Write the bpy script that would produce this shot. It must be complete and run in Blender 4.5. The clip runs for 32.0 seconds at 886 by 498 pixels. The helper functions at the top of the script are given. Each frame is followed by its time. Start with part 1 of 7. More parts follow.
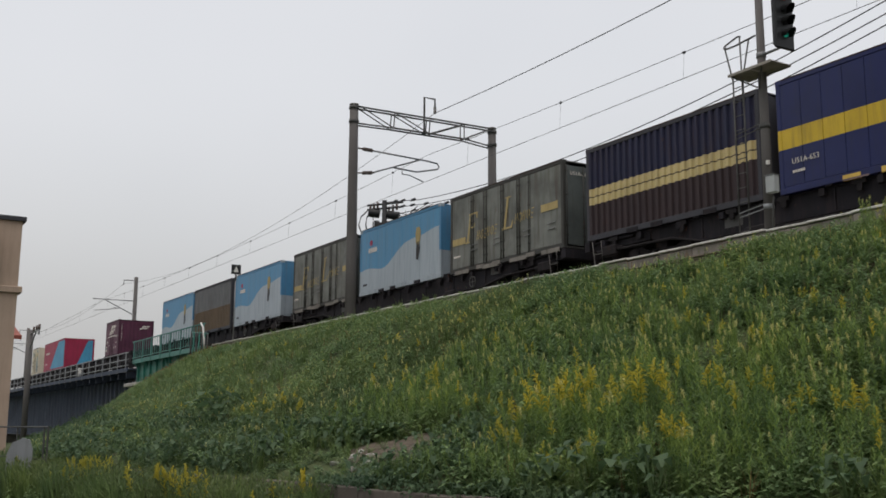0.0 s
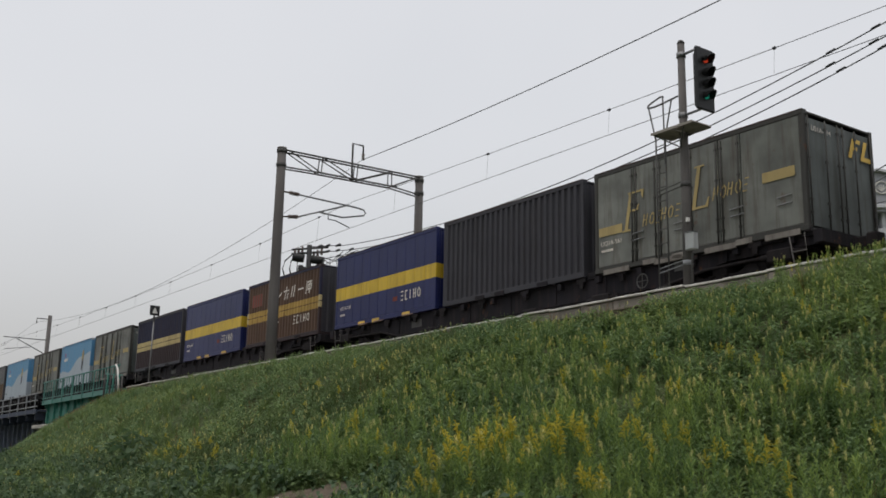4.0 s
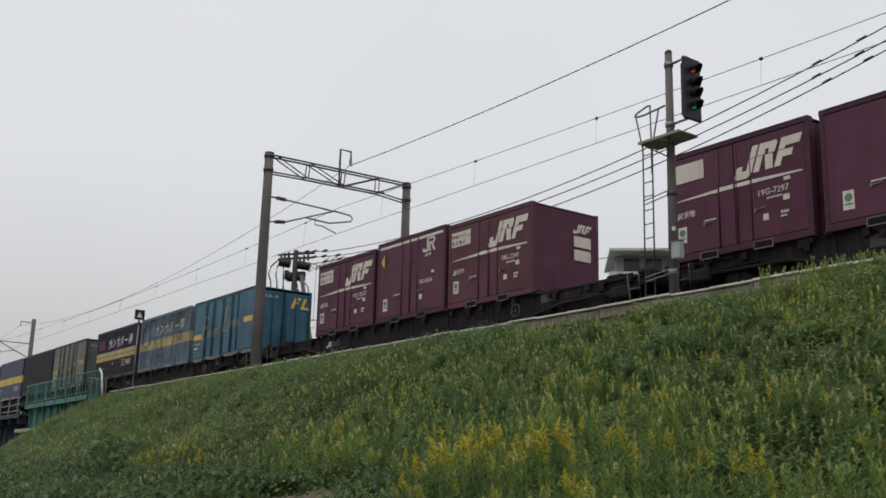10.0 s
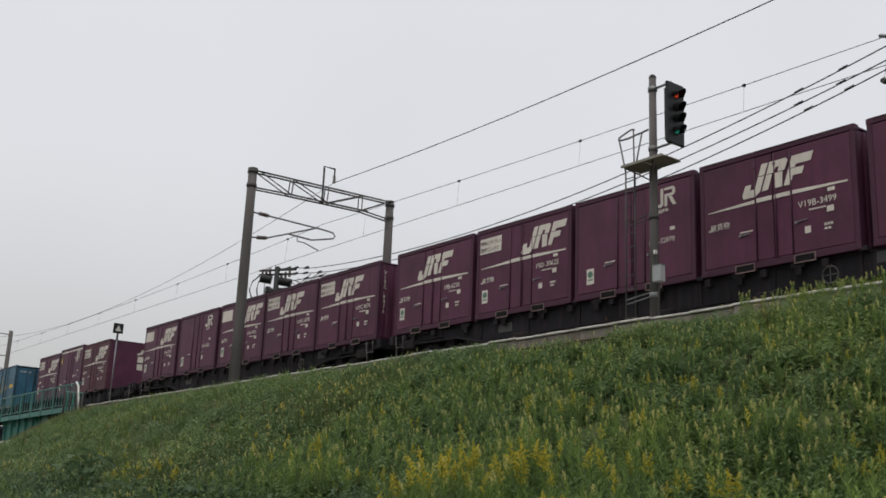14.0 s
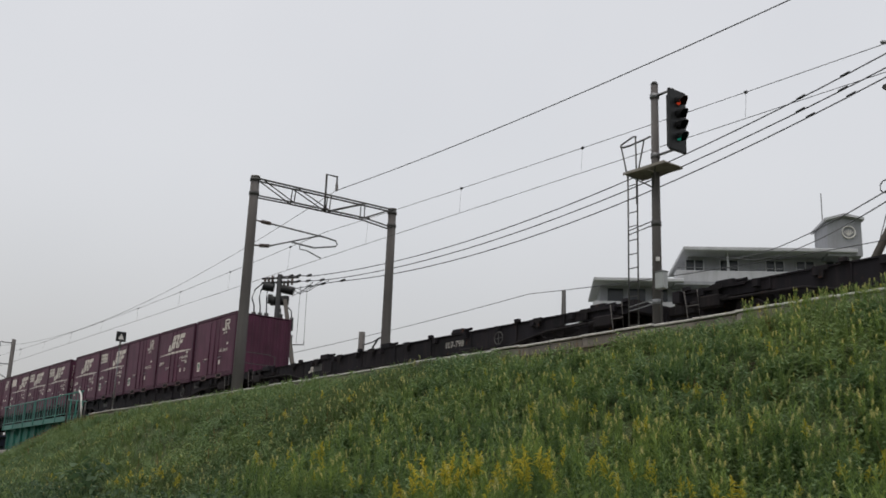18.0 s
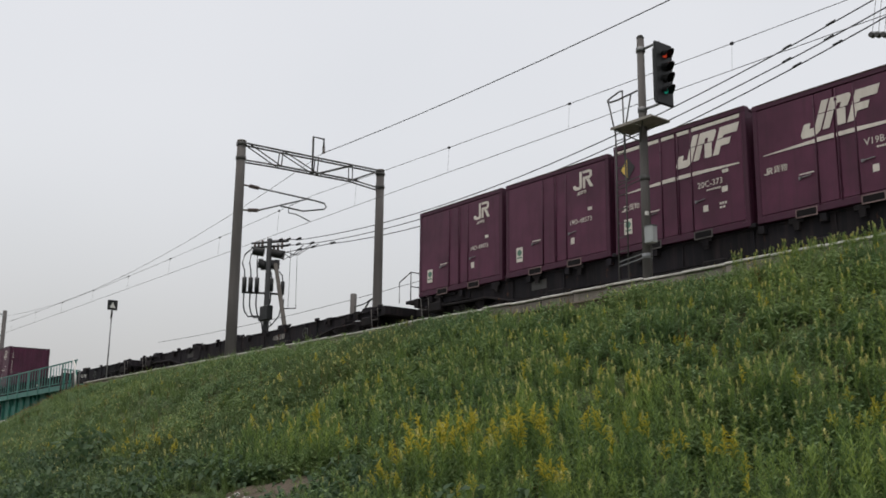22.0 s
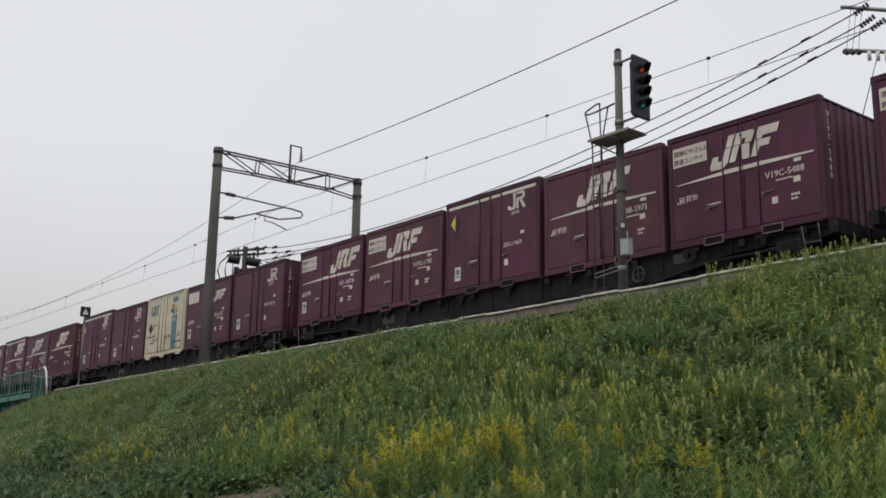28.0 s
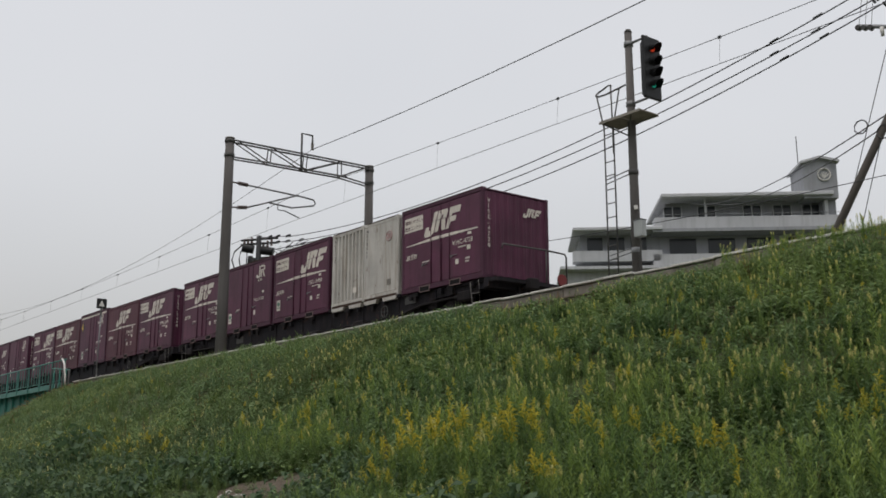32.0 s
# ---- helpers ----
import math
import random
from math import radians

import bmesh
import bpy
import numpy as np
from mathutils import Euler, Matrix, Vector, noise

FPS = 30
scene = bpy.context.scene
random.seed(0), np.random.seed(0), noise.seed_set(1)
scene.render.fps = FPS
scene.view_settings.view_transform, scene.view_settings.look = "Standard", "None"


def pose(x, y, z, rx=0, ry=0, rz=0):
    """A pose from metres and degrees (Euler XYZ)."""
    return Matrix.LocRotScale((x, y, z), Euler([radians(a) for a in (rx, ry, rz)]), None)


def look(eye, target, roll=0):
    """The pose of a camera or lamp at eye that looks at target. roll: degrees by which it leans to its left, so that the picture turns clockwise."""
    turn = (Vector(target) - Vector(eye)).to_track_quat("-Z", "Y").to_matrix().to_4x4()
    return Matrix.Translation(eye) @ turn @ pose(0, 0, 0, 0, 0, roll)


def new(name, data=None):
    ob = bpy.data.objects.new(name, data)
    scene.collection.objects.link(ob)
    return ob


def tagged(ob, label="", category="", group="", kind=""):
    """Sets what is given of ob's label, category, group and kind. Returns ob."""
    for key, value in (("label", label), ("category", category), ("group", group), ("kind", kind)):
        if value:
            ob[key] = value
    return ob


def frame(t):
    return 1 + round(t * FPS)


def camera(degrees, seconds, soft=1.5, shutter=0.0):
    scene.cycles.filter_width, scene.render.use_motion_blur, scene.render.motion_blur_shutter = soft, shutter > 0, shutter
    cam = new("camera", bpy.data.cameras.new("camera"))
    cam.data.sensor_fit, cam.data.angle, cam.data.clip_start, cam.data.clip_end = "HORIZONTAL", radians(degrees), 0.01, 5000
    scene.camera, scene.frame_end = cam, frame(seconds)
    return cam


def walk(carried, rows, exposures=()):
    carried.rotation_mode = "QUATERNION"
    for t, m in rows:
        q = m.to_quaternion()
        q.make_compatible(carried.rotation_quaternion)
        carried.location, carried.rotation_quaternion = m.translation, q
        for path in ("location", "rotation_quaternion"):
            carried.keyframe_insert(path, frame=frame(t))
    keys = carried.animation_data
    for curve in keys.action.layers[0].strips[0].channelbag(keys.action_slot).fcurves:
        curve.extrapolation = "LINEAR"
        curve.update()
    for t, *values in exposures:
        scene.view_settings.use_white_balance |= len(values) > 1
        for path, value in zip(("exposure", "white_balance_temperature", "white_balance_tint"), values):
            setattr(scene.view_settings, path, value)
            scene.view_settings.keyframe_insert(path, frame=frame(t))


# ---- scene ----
cam = camera(46.685, 32.0, soft=1.7)
# seconds, tilt, roll, heading of the hand-held camera, which stays on one spot
TURNS = [
    (0.0, 99.94, -0.26, 59.14),
    (0.5, 99.42, 0.46, 58.96),
    (1.0, 99.05, 1.32, 58.12),
    (1.5, 99.02, 1.29, 57.52),
    (2.0, 99.07, 0.85, 56.91),
    (2.5, 99.71, 0.38, 56.32),
    (3.0, 101.54, -0.47, 55.64),
    (3.5, 102.73, -0.90, 54.89),
    (5.5, 102.35, -1.39, 54.51),
    (6.0, 102.09, -1.27, 54.41),
    (6.5, 101.85, -1.19, 54.14),
    (7.0, 101.57, -0.97, 54.22),
    (7.5, 102.01, -1.07, 54.26),
    (8.0, 102.76, -1.25, 54.27),
    (8.5, 103.35, -1.27, 53.96),
    (9.0, 103.46, -1.28, 53.89),
    (9.5, 103.31, -1.27, 54.00),
    (10.0, 103.04, -1.45, 53.85),
    (10.5, 102.74, -1.52, 53.70),
    (11.0, 102.83, -1.59, 53.44),
    (11.5, 103.42, -1.56, 53.22),
    (12.0, 103.60, -1.71, 53.09),
    (12.5, 103.56, -1.91, 52.87),
    (13.0, 103.66, -2.10, 52.78),
    (13.5, 103.82, -2.17, 52.70),
    (14.0, 104.15, -2.29, 52.62),
    (14.5, 104.25, -2.23, 52.64),
    (15.0, 104.15, -2.13, 52.70),
    (15.5, 104.09, -2.16, 52.72),
    (17.5, 104.61, -2.06, 52.65),
    (18.0, 104.56, -2.18, 52.79),
    (18.5, 104.66, -2.63, 52.78),
    (19.0, 104.96, -2.95, 52.86),
    (19.5, 105.09, -2.82, 53.11),
    (20.0, 104.73, -2.09, 53.42),
    (20.5, 104.20, -1.19, 53.54),
    (21.0, 103.66, -0.72, 53.20),
    (21.5, 102.95, -0.70, 52.78),
    (22.0, 102.32, -0.58, 52.58),
    (22.5, 102.13, -0.43, 51.96),
    (23.0, 102.05, -0.54, 51.43),
    (23.5, 101.91, -0.79, 51.14),
    (24.0, 101.95, -1.38, 50.80),
    (24.5, 101.71, -1.59, 50.96),
    (26.5, 102.16, -0.91, 52.02),
    (27.0, 102.03, -0.65, 51.97),
    (27.5, 102.53, -0.64, 51.62),
    (28.0, 102.90, -0.91, 51.16),
    (28.5, 102.84, -1.23, 50.87),
    (29.0, 102.73, -1.36, 50.55),
    (29.5, 102.63, -1.37, 50.14),
    (30.0, 102.43, -1.15, 50.23),
    (30.5, 102.53, -1.15, 50.01),
    (31.0, 103.04, -1.07, 50.20),
    (31.5, 102.80, -0.77, 51.31),
    (32.0, 102.08, 0.00, 52.12),
]
EXPOSURES = [(0, -0.05), (2, 0), (3, -0.1), (5.5, -0.04), (8, 0), (9, -0.06), (15, -0.06), (17.5, -0.12), (19, -0.15), (20, -0.26), (21, -0.2), (22, 0), (23, 0.1), (24, 0.1), (27, 0), (30, -0.02), (32, -0.12)]
walk(cam, [(t, pose(0, 0, 1.6, rx, ry, rz)) for t, rx, ry, rz in TURNS], [(t, e, 6580, 11.7) for t, e in EXPOSURES])

# ---- world, sun ----
world = bpy.data.worlds.new("overcast")
scene.world = world
world.use_nodes = True
wn = world.node_tree.nodes
wl = world.node_tree.links
wn.clear()
w_out = wn.new("ShaderNodeOutputWorld")
w_sky = wn.new("ShaderNodeTexSky")
w_sky.sky_type = "NISHITA"
w_sky.sun_disc = False
w_sky.sun_elevation = radians(73)
w_sky.sun_rotation = radians(153)
w_sky.air_density, w_sky.dust_density, w_sky.ozone_density = 1.5, 6.0, 1.0
w_b1 = wn.new("ShaderNodeBackground")
w_b1.inputs["Strength"].default_value = 0.03
w_b2 = wn.new("ShaderNodeBackground")
w_cloud = wn.new("ShaderNodeTexNoise")
w_cloud.inputs["Scale"].default_value = 2.4
w_cloud.inputs["Detail"].default_value = 3.0
w_mix = wn.new("ShaderNodeMix")
w_mix.data_type = "RGBA"
w_mix.inputs[6].default_value = (0.612, 0.628, 0.646, 1)
w_mix.inputs[7].default_value = (0.728, 0.734, 0.742, 1)
wl.new(w_cloud.outputs[0], w_mix.inputs[0])
# greyer haze towards the horizon
w_tc = wn.new("ShaderNodeTexCoord")
w_xyz = wn.new("ShaderNodeSeparateXYZ")
wl.new(w_tc.outputs["Generated"], w_xyz.inputs[0])
w_up = wn.new("ShaderNodeMapRange")
w_up.interpolation_type = "SMOOTHSTEP"
w_up.inputs["From Min"].default_value = 0.02
w_up.inputs["From Max"].default_value = 0.34
w_up.inputs["To Min"].default_value = 0.68
w_up.inputs["To Max"].default_value = 1.03
wl.new(w_xyz.outputs[2], w_up.inputs["Value"])
wl.new(w_up.outputs[0], w_b2.inputs["Strength"])
wl.new(w_mix.outputs[2], w_b2.inputs["Color"])
w_add = wn.new("ShaderNodeAddShader")
wl.new(w_sky.outputs[0], w_b1.inputs["Color"])
wl.new(w_b1.outputs[0], w_add.inputs[0])
wl.new(w_b2.outputs[0], w_add.inputs[1])
wl.new(w_add.outputs[0], w_out.inputs["Surface"])

sun_data = bpy.data.lights.new("sun", "SUN")
sun_data.energy = 1.3
sun_data.angle = radians(50)
sun_data.color = (1.0, 0.97, 0.93)
sun = new("sun", sun_data)
sun.matrix_world = look((8, -16, 60), (0, 0, 0))
scene.view_settings.exposure = 0.0

# ---- small helpers ----
MATS = {}
MESH = {}


def nodes_of(name, rough=0.6, metal=0.0):
    m = bpy.data.materials.new(name)
    m.use_nodes = True
    n, l = m.node_tree.nodes, m.node_tree.links
    b = n["Principled BSDF"]
    b.inputs["Roughness"].default_value = rough
    b.inputs["Metallic"].default_value = metal
    b.inputs["Specular IOR Level"].default_value = 0.3
    return m, n, l, b


def mixer(n, l, fac, a, b, mode="MIX"):
    """A colour mix; fac, a and b are values or sockets."""
    x = n.new("ShaderNodeMix")
    x.data_type, x.blend_type = "RGBA", mode
    for sock, v in ((x.inputs[0], fac), (x.inputs[6], a), (x.inputs[7], b)):
        if isinstance(v, (int, float)):
            sock.default_value = v
        elif isinstance(v, tuple):
            sock.default_value = (*v[:3], 1)
        else:
            l.new(v, sock)
    return x.outputs[2]


def calc(n, l, op, a, b=0.0, c=0.0, clamp=False):
    x = n.new("ShaderNodeMath")
    x.operation, x.use_clamp = op, clamp
    for sock, v in zip(x.inputs, (a, b, c)):
        if isinstance(v, (int, float)):
            sock.default_value = v
        else:
            l.new(v, sock)
    return x.outputs[0]


def noise_at(n, l, scale, stretch=(1, 1, 1), detail=4.0, rough=0.6, shift=0.0, random_shift=True):
    """A noise in the object's own metres, another for each object."""
    tc = n.new("ShaderNodeTexCoord")
    mp = n.new("ShaderNodeMapping")
    mp.inputs["Scale"].default_value = stretch
    l.new(tc.outputs["Object"], mp.inputs["Vector"])
    vec = mp.outputs[0]
    if random_shift:
        oi = n.new("ShaderNodeObjectInfo")
        add = n.new("ShaderNodeVectorMath")
        add.operation = "ADD"
        cx = n.new("ShaderNodeCombineXYZ")
        k = calc(n, l, "MULTIPLY", oi.outputs["Random"], 37.0)
        for i in range(3):
            l.new(k, cx.inputs[i])
        l.new(vec, add.inputs[0])
        l.new(cx.outputs[0], add.inputs[1])
        vec = add.outputs[0]
    t = n.new("ShaderNodeTexNoise")
    t.inputs["Scale"].default_value = scale
    t.inputs["Detail"].default_value = detail
    t.inputs["Roughness"].default_value = rough
    l.new(vec, t.inputs["Vector"])
    return t.outputs["Fac"]


def ramp(n, l, fac, lo, hi):
    r = n.new("ShaderNodeMapRange")
    r.inputs["From Min"].default_value, r.inputs["From Max"].default_value = lo, hi
    l.new(fac, r.inputs["Value"])
    return r.outputs[0]


def bump(n, l, b, h, dist=0.01, strength=0.5):
    bp = n.new("ShaderNodeBump")
    bp.inputs["Distance"].default_value, bp.inputs["Strength"].default_value = dist, strength
    l.new(h, bp.inputs["Height"])
    l.new(bp.outputs[0], b.inputs["Normal"])


def weathered(name, col, rough=0.55, metal=0.0, dirt=0.35, dirt_col=(0.05, 0.042, 0.036), rust=0.0, scale=1.0,
              bands=(), vary=0.12, grime=0.0, bump_d=0.004):
    """Painted or bare surface: broad fading, vertical streaks, rust spots, grain. bands: (z0, z1, colour) painted on."""
    if name in MATS:
        return MATS[name]
    m, n, l, b = nodes_of(name, rough, metal)
    base = col
    if bands:
        tc = n.new("ShaderNodeTexCoord")
        sp = n.new("ShaderNodeSeparateXYZ")
        l.new(tc.outputs["Object"], sp.inputs[0])
        for z0, z1, c in bands:
            f = calc(n, l, "MULTIPLY", calc(n, l, "GREATER_THAN", sp.outputs[2], z0), calc(n, l, "LESS_THAN", sp.outputs[2], z1))
            base = mixer(n, l, f, base, c)
    broad = noise_at(n, l, 0.9 * scale, detail=3)
    fade = mixer(n, l, ramp(n, l, broad, 0.3, 0.7), tuple(1 - vary for _ in range(3)), tuple(1 + vary for _ in range(3)))
    c1 = mixer(n, l, 1.0, base, fade, "MULTIPLY")
    streak = noise_at(n, l, 1.0 * scale, (7, 7, 0.55), detail=5, rough=0.65)
    c2 = mixer(n, l, calc(n, l, "MULTIPLY", ramp(n, l, streak, 0.48, 0.78), dirt), c1, dirt_col)
    if rust:
        rs = noise_at(n, l, 3.5 * scale, (1, 1, 0.6), detail=8, rough=0.75)
        c2 = mixer(n, l, calc(n, l, "MULTIPLY", ramp(n, l, rs, 0.68 - 0.22 * rust, 0.74 - 0.16 * rust), min(1.0, 0.4 + rust)), c2, (0.10, 0.042, 0.02))
    grain = noise_at(n, l, 45 * scale, detail=3)
    c3 = mixer(n, l, 1.0, c2, mixer(n, l, grain, (0.88, 0.88, 0.88), (1.1, 1.1, 1.1)), "MULTIPLY")
    l.new(c3, b.inputs["Base Color"])
    l.new(calc(n, l, "ADD", calc(n, l, "MULTIPLY", streak, 0.25), rough - 0.1), b.inputs["Roughness"])
    bump(n, l, b, grain, bump_d, 0.35)
    MATS[name] = m
    return m


def box(bm, x0, y0, z0, x1, y1, z1, bev=0.0):
    """A box, its edges chamfered by bev."""
    before = set(bm.verts)
    vs = [bm.verts.new(p) for p in ((x0, y0, z0), (x1, y0, z0), (x1, y1, z0), (x0, y1, z0), (x0, y0, z1), (x1, y0, z1), (x1, y1, z1), (x0, y1, z1))]
    fs = [bm.faces.new([vs[i] for i in q]) for q in ((3, 2, 1, 0), (4, 5, 6, 7), (0, 1, 5, 4), (1, 2, 6, 5), (2, 3, 7, 6), (3, 0, 4, 7))]
    if bev > 0:
        es = {e for f in fs for e in f.edges}
        bmesh.ops.bevel(bm, geom=list(es), offset=bev, segments=1, affect="EDGES")


def tube(bm, pts, r, sides=6, r_end=None, cap=True):
    """A round bar along pts, thinning to r_end."""
    pts = [Vector(p) for p in pts]
    rings = []
    for i, p in enumerate(pts):
        d = (pts[min(i + 1, len(pts) - 1)] - pts[max(i - 1, 0)]).normalized()
        a = d.cross(Vector((0, 0, 1)))
        if a.length < 1e-3:
            a = d.cross(Vector((1, 0, 0)))
        a.normalize()
        c = d.cross(a).normalized()
        k = r if r_end is None else r + (r_end - r) * i / (len(pts) - 1)
        rings.append([bm.verts.new(p + (a * math.cos(2 * math.pi * j / sides) + c * math.sin(2 * math.pi * j / sides)) * k) for j in range(sides)])
    for u, v in zip(rings, rings[1:]):
        for j in range(sides):
            f = bm.faces.new((u[j], u[(j + 1) % sides], v[(j + 1) % sides], v[j]))
            f.smooth = sides > 5
    if cap:
        bm.faces.new(rings[0])
        bm.faces.new(rings[-1][::-1])


def slab(bm, outline, y0, y1):
    """An outline of (x, z) points given depth from y0 to y1."""
    a = [bm.verts.new((x, y0, z)) for x, z in outline]
    c = [bm.verts.new((x, y1, z)) for x, z in outline]
    bm.faces.new(a)
    bm.faces.new(c[::-1])
    for i in range(len(a)):
        j = (i + 1) % len(a)
        bm.faces.new((a[j], a[i], c[i], c[j]))


def finish(name, bm):
    bmesh.ops.recalc_face_normals(bm, faces=bm.faces)
    me = bpy.data.meshes.new(name)
    bm.to_mesh(me)
    bm.free()
    return me


def part(name, bm, material, parent, label="", at=None):
    """Links a bmesh (or a mesh) as one part under a thing or a part."""
    me = bm if isinstance(bm, bpy.types.Mesh) else finish(name, bm)
    if material and not me.materials:
        me.materials.append(material)
    ob = new(name, me)
    ob.parent = parent
    if at is not None:
        ob.matrix_basis = at
    if label:
        ob["label"] = label
    return ob


def cached(key, fn, mat):
    """A mesh built once for each key and material."""
    k = (key, mat.name)
    if k not in MESH:
        bm = bmesh.new()
        fn(bm)
        me = finish(str(key[0] if isinstance(key, tuple) else key), bm)
        me.materials.append(mat)
        MESH[k] = me
    return MESH[k]


def thing(name, at, label, category, group="", kind=""):
    ob = new(name)
    ob.matrix_basis = at
    ob.empty_display_size = 0.3
    return tagged(ob, label, category, group, kind)


def solid(name, bm, material, label, category, group="", kind="", at=None):
    """A thing that is one mesh."""
    me = bm if isinstance(bm, bpy.types.Mesh) else finish(name, bm)
    if not me.materials:
        me.materials.append(material)
    ob = new(name, me)
    if at is not None:
        ob.matrix_basis = at
    return tagged(ob, label, category, group, kind)


def text_mesh(s, size, mat):
    """Lettering in the built-in font, standing upright in x and z."""
    k = ("text", s, size, mat.name)
    if k not in MESH:
        cu = bpy.data.curves.new("text", "FONT")
        cu.body, cu.size, cu.extrude, cu.resolution_u = s, size, 0.002, 2
        ob = bpy.data.objects.new("text", cu)
        scene.collection.objects.link(ob)
        bpy.context.view_layer.update()
        me = bpy.data.meshes.new_from_object(ob.evaluated_get(bpy.context.evaluated_depsgraph_get()))
        bpy.data.objects.remove(ob)
        bpy.data.curves.remove(cu)
        me.transform(Matrix.Rotation(radians(90), 4, "X"))
        me.materials.clear()
        me.materials.append(mat)
        MESH[k] = me
    return MESH[k]


# ---- materials ----
CONCRETE = weathered("concrete", (0.40, 0.385, 0.36), 0.85, dirt=0.55, vary=0.2, bump_d=0.01)
CONCRETE_DARK = weathered("old_concrete", (0.20, 0.185, 0.165), 0.9, dirt=0.7, vary=0.25, bump_d=0.012)
POLE_CONCRETE = weathered("pole_concrete", (0.108, 0.101, 0.098), 0.85, dirt=0.4, vary=0.12, scale=0.7)
STEEL = weathered("galvanised_steel", (0.20, 0.205, 0.21), 0.5, 0.6, dirt=0.4, rust=0.15)
PLATE_STEEL = weathered("rusty_plate_steel", (0.26, 0.24, 0.21), 0.7, 0.2, dirt=0.4, rust=0.2)
STEEL_DARK = weathered("dark_steel", (0.075, 0.075, 0.072), 0.6, 0.3, dirt=0.3, rust=0.25)
WIRE = weathered("wire", (0.05, 0.052, 0.055), 0.5, 0.3, dirt=0.1)
BLACK = weathered("black_enamel", (0.012, 0.013, 0.014), 0.45, dirt=0.3, dirt_col=(0.03, 0.03, 0.03))
WHITE = weathered("white_paint", (0.62, 0.61, 0.58), 0.6, dirt=0.35, dirt_col=(0.2, 0.17, 0.15), rust=0.08)
CERAMIC = weathered("insulator_ceramic", (0.10, 0.075, 0.065), 0.25, dirt=0.2)
GREEN_STEEL = weathered("green_painted_steel", (0.035, 0.17, 0.135), 0.55, dirt=0.45, rust=0.15)
GREEN_PALE = weathered("pale_green_paint", (0.075, 0.21, 0.18), 0.55, dirt=0.3, rust=0.1)
BLUE_STEEL = weathered("blue_grey_girder_paint", (0.042, 0.055, 0.088), 0.6, dirt=0.5, rust=0.1)
STIFF_BLUE = weathered("pale_blue_grey_paint", (0.12, 0.14, 0.18), 0.6, dirt=0.5, rust=0.1)
GREY_STEEL = weathered("grey_painted_steel", (0.23, 0.24, 0.25), 0.6, dirt=0.4, rust=0.12)
BALLAST = weathered("ballast", (0.13, 0.115, 0.10), 0.95, dirt=0.5, scale=4, vary=0.35, bump_d=0.05)
RAIL = weathered("rail_steel", (0.16, 0.10, 0.07), 0.5, 0.5, dirt=0.4, rust=0.3)
WAGON = weathered("wagon_underframe", (0.0095, 0.0085, 0.0115), 0.85, dirt=0.9, dirt_col=(0.034, 0.026, 0.027), rust=0.34, vary=0.5)
BOGIE = weathered("bogie_steel", (0.011, 0.0095, 0.0105), 0.9, dirt=0.7, dirt_col=(0.034, 0.027, 0.027), rust=0.3, vary=0.4)
BEIGE = weathered("beige_plaster", (0.44, 0.33, 0.255), 0.9, dirt=0.2, vary=0.06, bump_d=0.01)
ROOF_RED = weathered("red_roof_sheet", (0.24, 0.07, 0.05), 0.7, dirt=0.3)
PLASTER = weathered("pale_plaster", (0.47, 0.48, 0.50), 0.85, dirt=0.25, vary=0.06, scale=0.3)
# darker copy of the pale plaster, with shade put into its colour
PLASTER_SHADE = weathered("shaded_plaster", (0.30, 0.31, 0.33), 0.85, dirt=0.25, vary=0.06, scale=0.3)
GLASS_DARK, gn, gl, gb = nodes_of("window_glass", 0.08)
gb.inputs["Base Color"].default_value = (0.03, 0.035, 0.04, 1)
ASPHALT = weathered("asphalt", (0.055, 0.055, 0.056), 0.9, dirt=0.4, scale=2, bump_d=0.01)

# ---- ground: one sheet with the embankment on it ----
TOP_Z, RAIL_Z, TRACK_Y, CURB_Y = 5.22, 5.59, 18.545, 15.45


def wall_y(x):
    """Where the low wall at the foot of the slope runs."""
    return 6.36 + 0.152 * (x + 13.88) if x > -27 else 4.36 + 0.155 * (-27 - x)


def ground_z(x, y):
    w = wall_y(max(-90, min(x, 6)))
    if y < w - 0.02:
        return 0.0
    if y < CURB_Y:
        f = (y - w) / (CURB_Y - w)
        z = 0.76 + (TOP_Z - 0.76) * (f - 0.05 * math.sin(f * 2 * math.pi))
    elif y < 22.2:
        z = TOP_Z
    else:
        z = max(0.0, TOP_Z - 0.6 * (y - 22.2))
    if -17.2 < x < -12.8 and 14.3 < y < CURB_Y:
        z = min(z, 4.82)
    end = 0.13 * max(0.0, -51 - x)
    z = TOP_Z - math.hypot(TOP_Z - z, end)
    if w < y < CURB_Y + 1:
        z -= 0.085 * max(0.0, -43 - x)
    lumps = 0.10 * noise.noise((x * 0.5, y * 0.5, 3.0)) + 0.05 * noise.noise((x * 1.7, y * 1.7, 9.0))
    return max(0.0, z + (lumps if y < CURB_Y - 0.6 else 0.0))


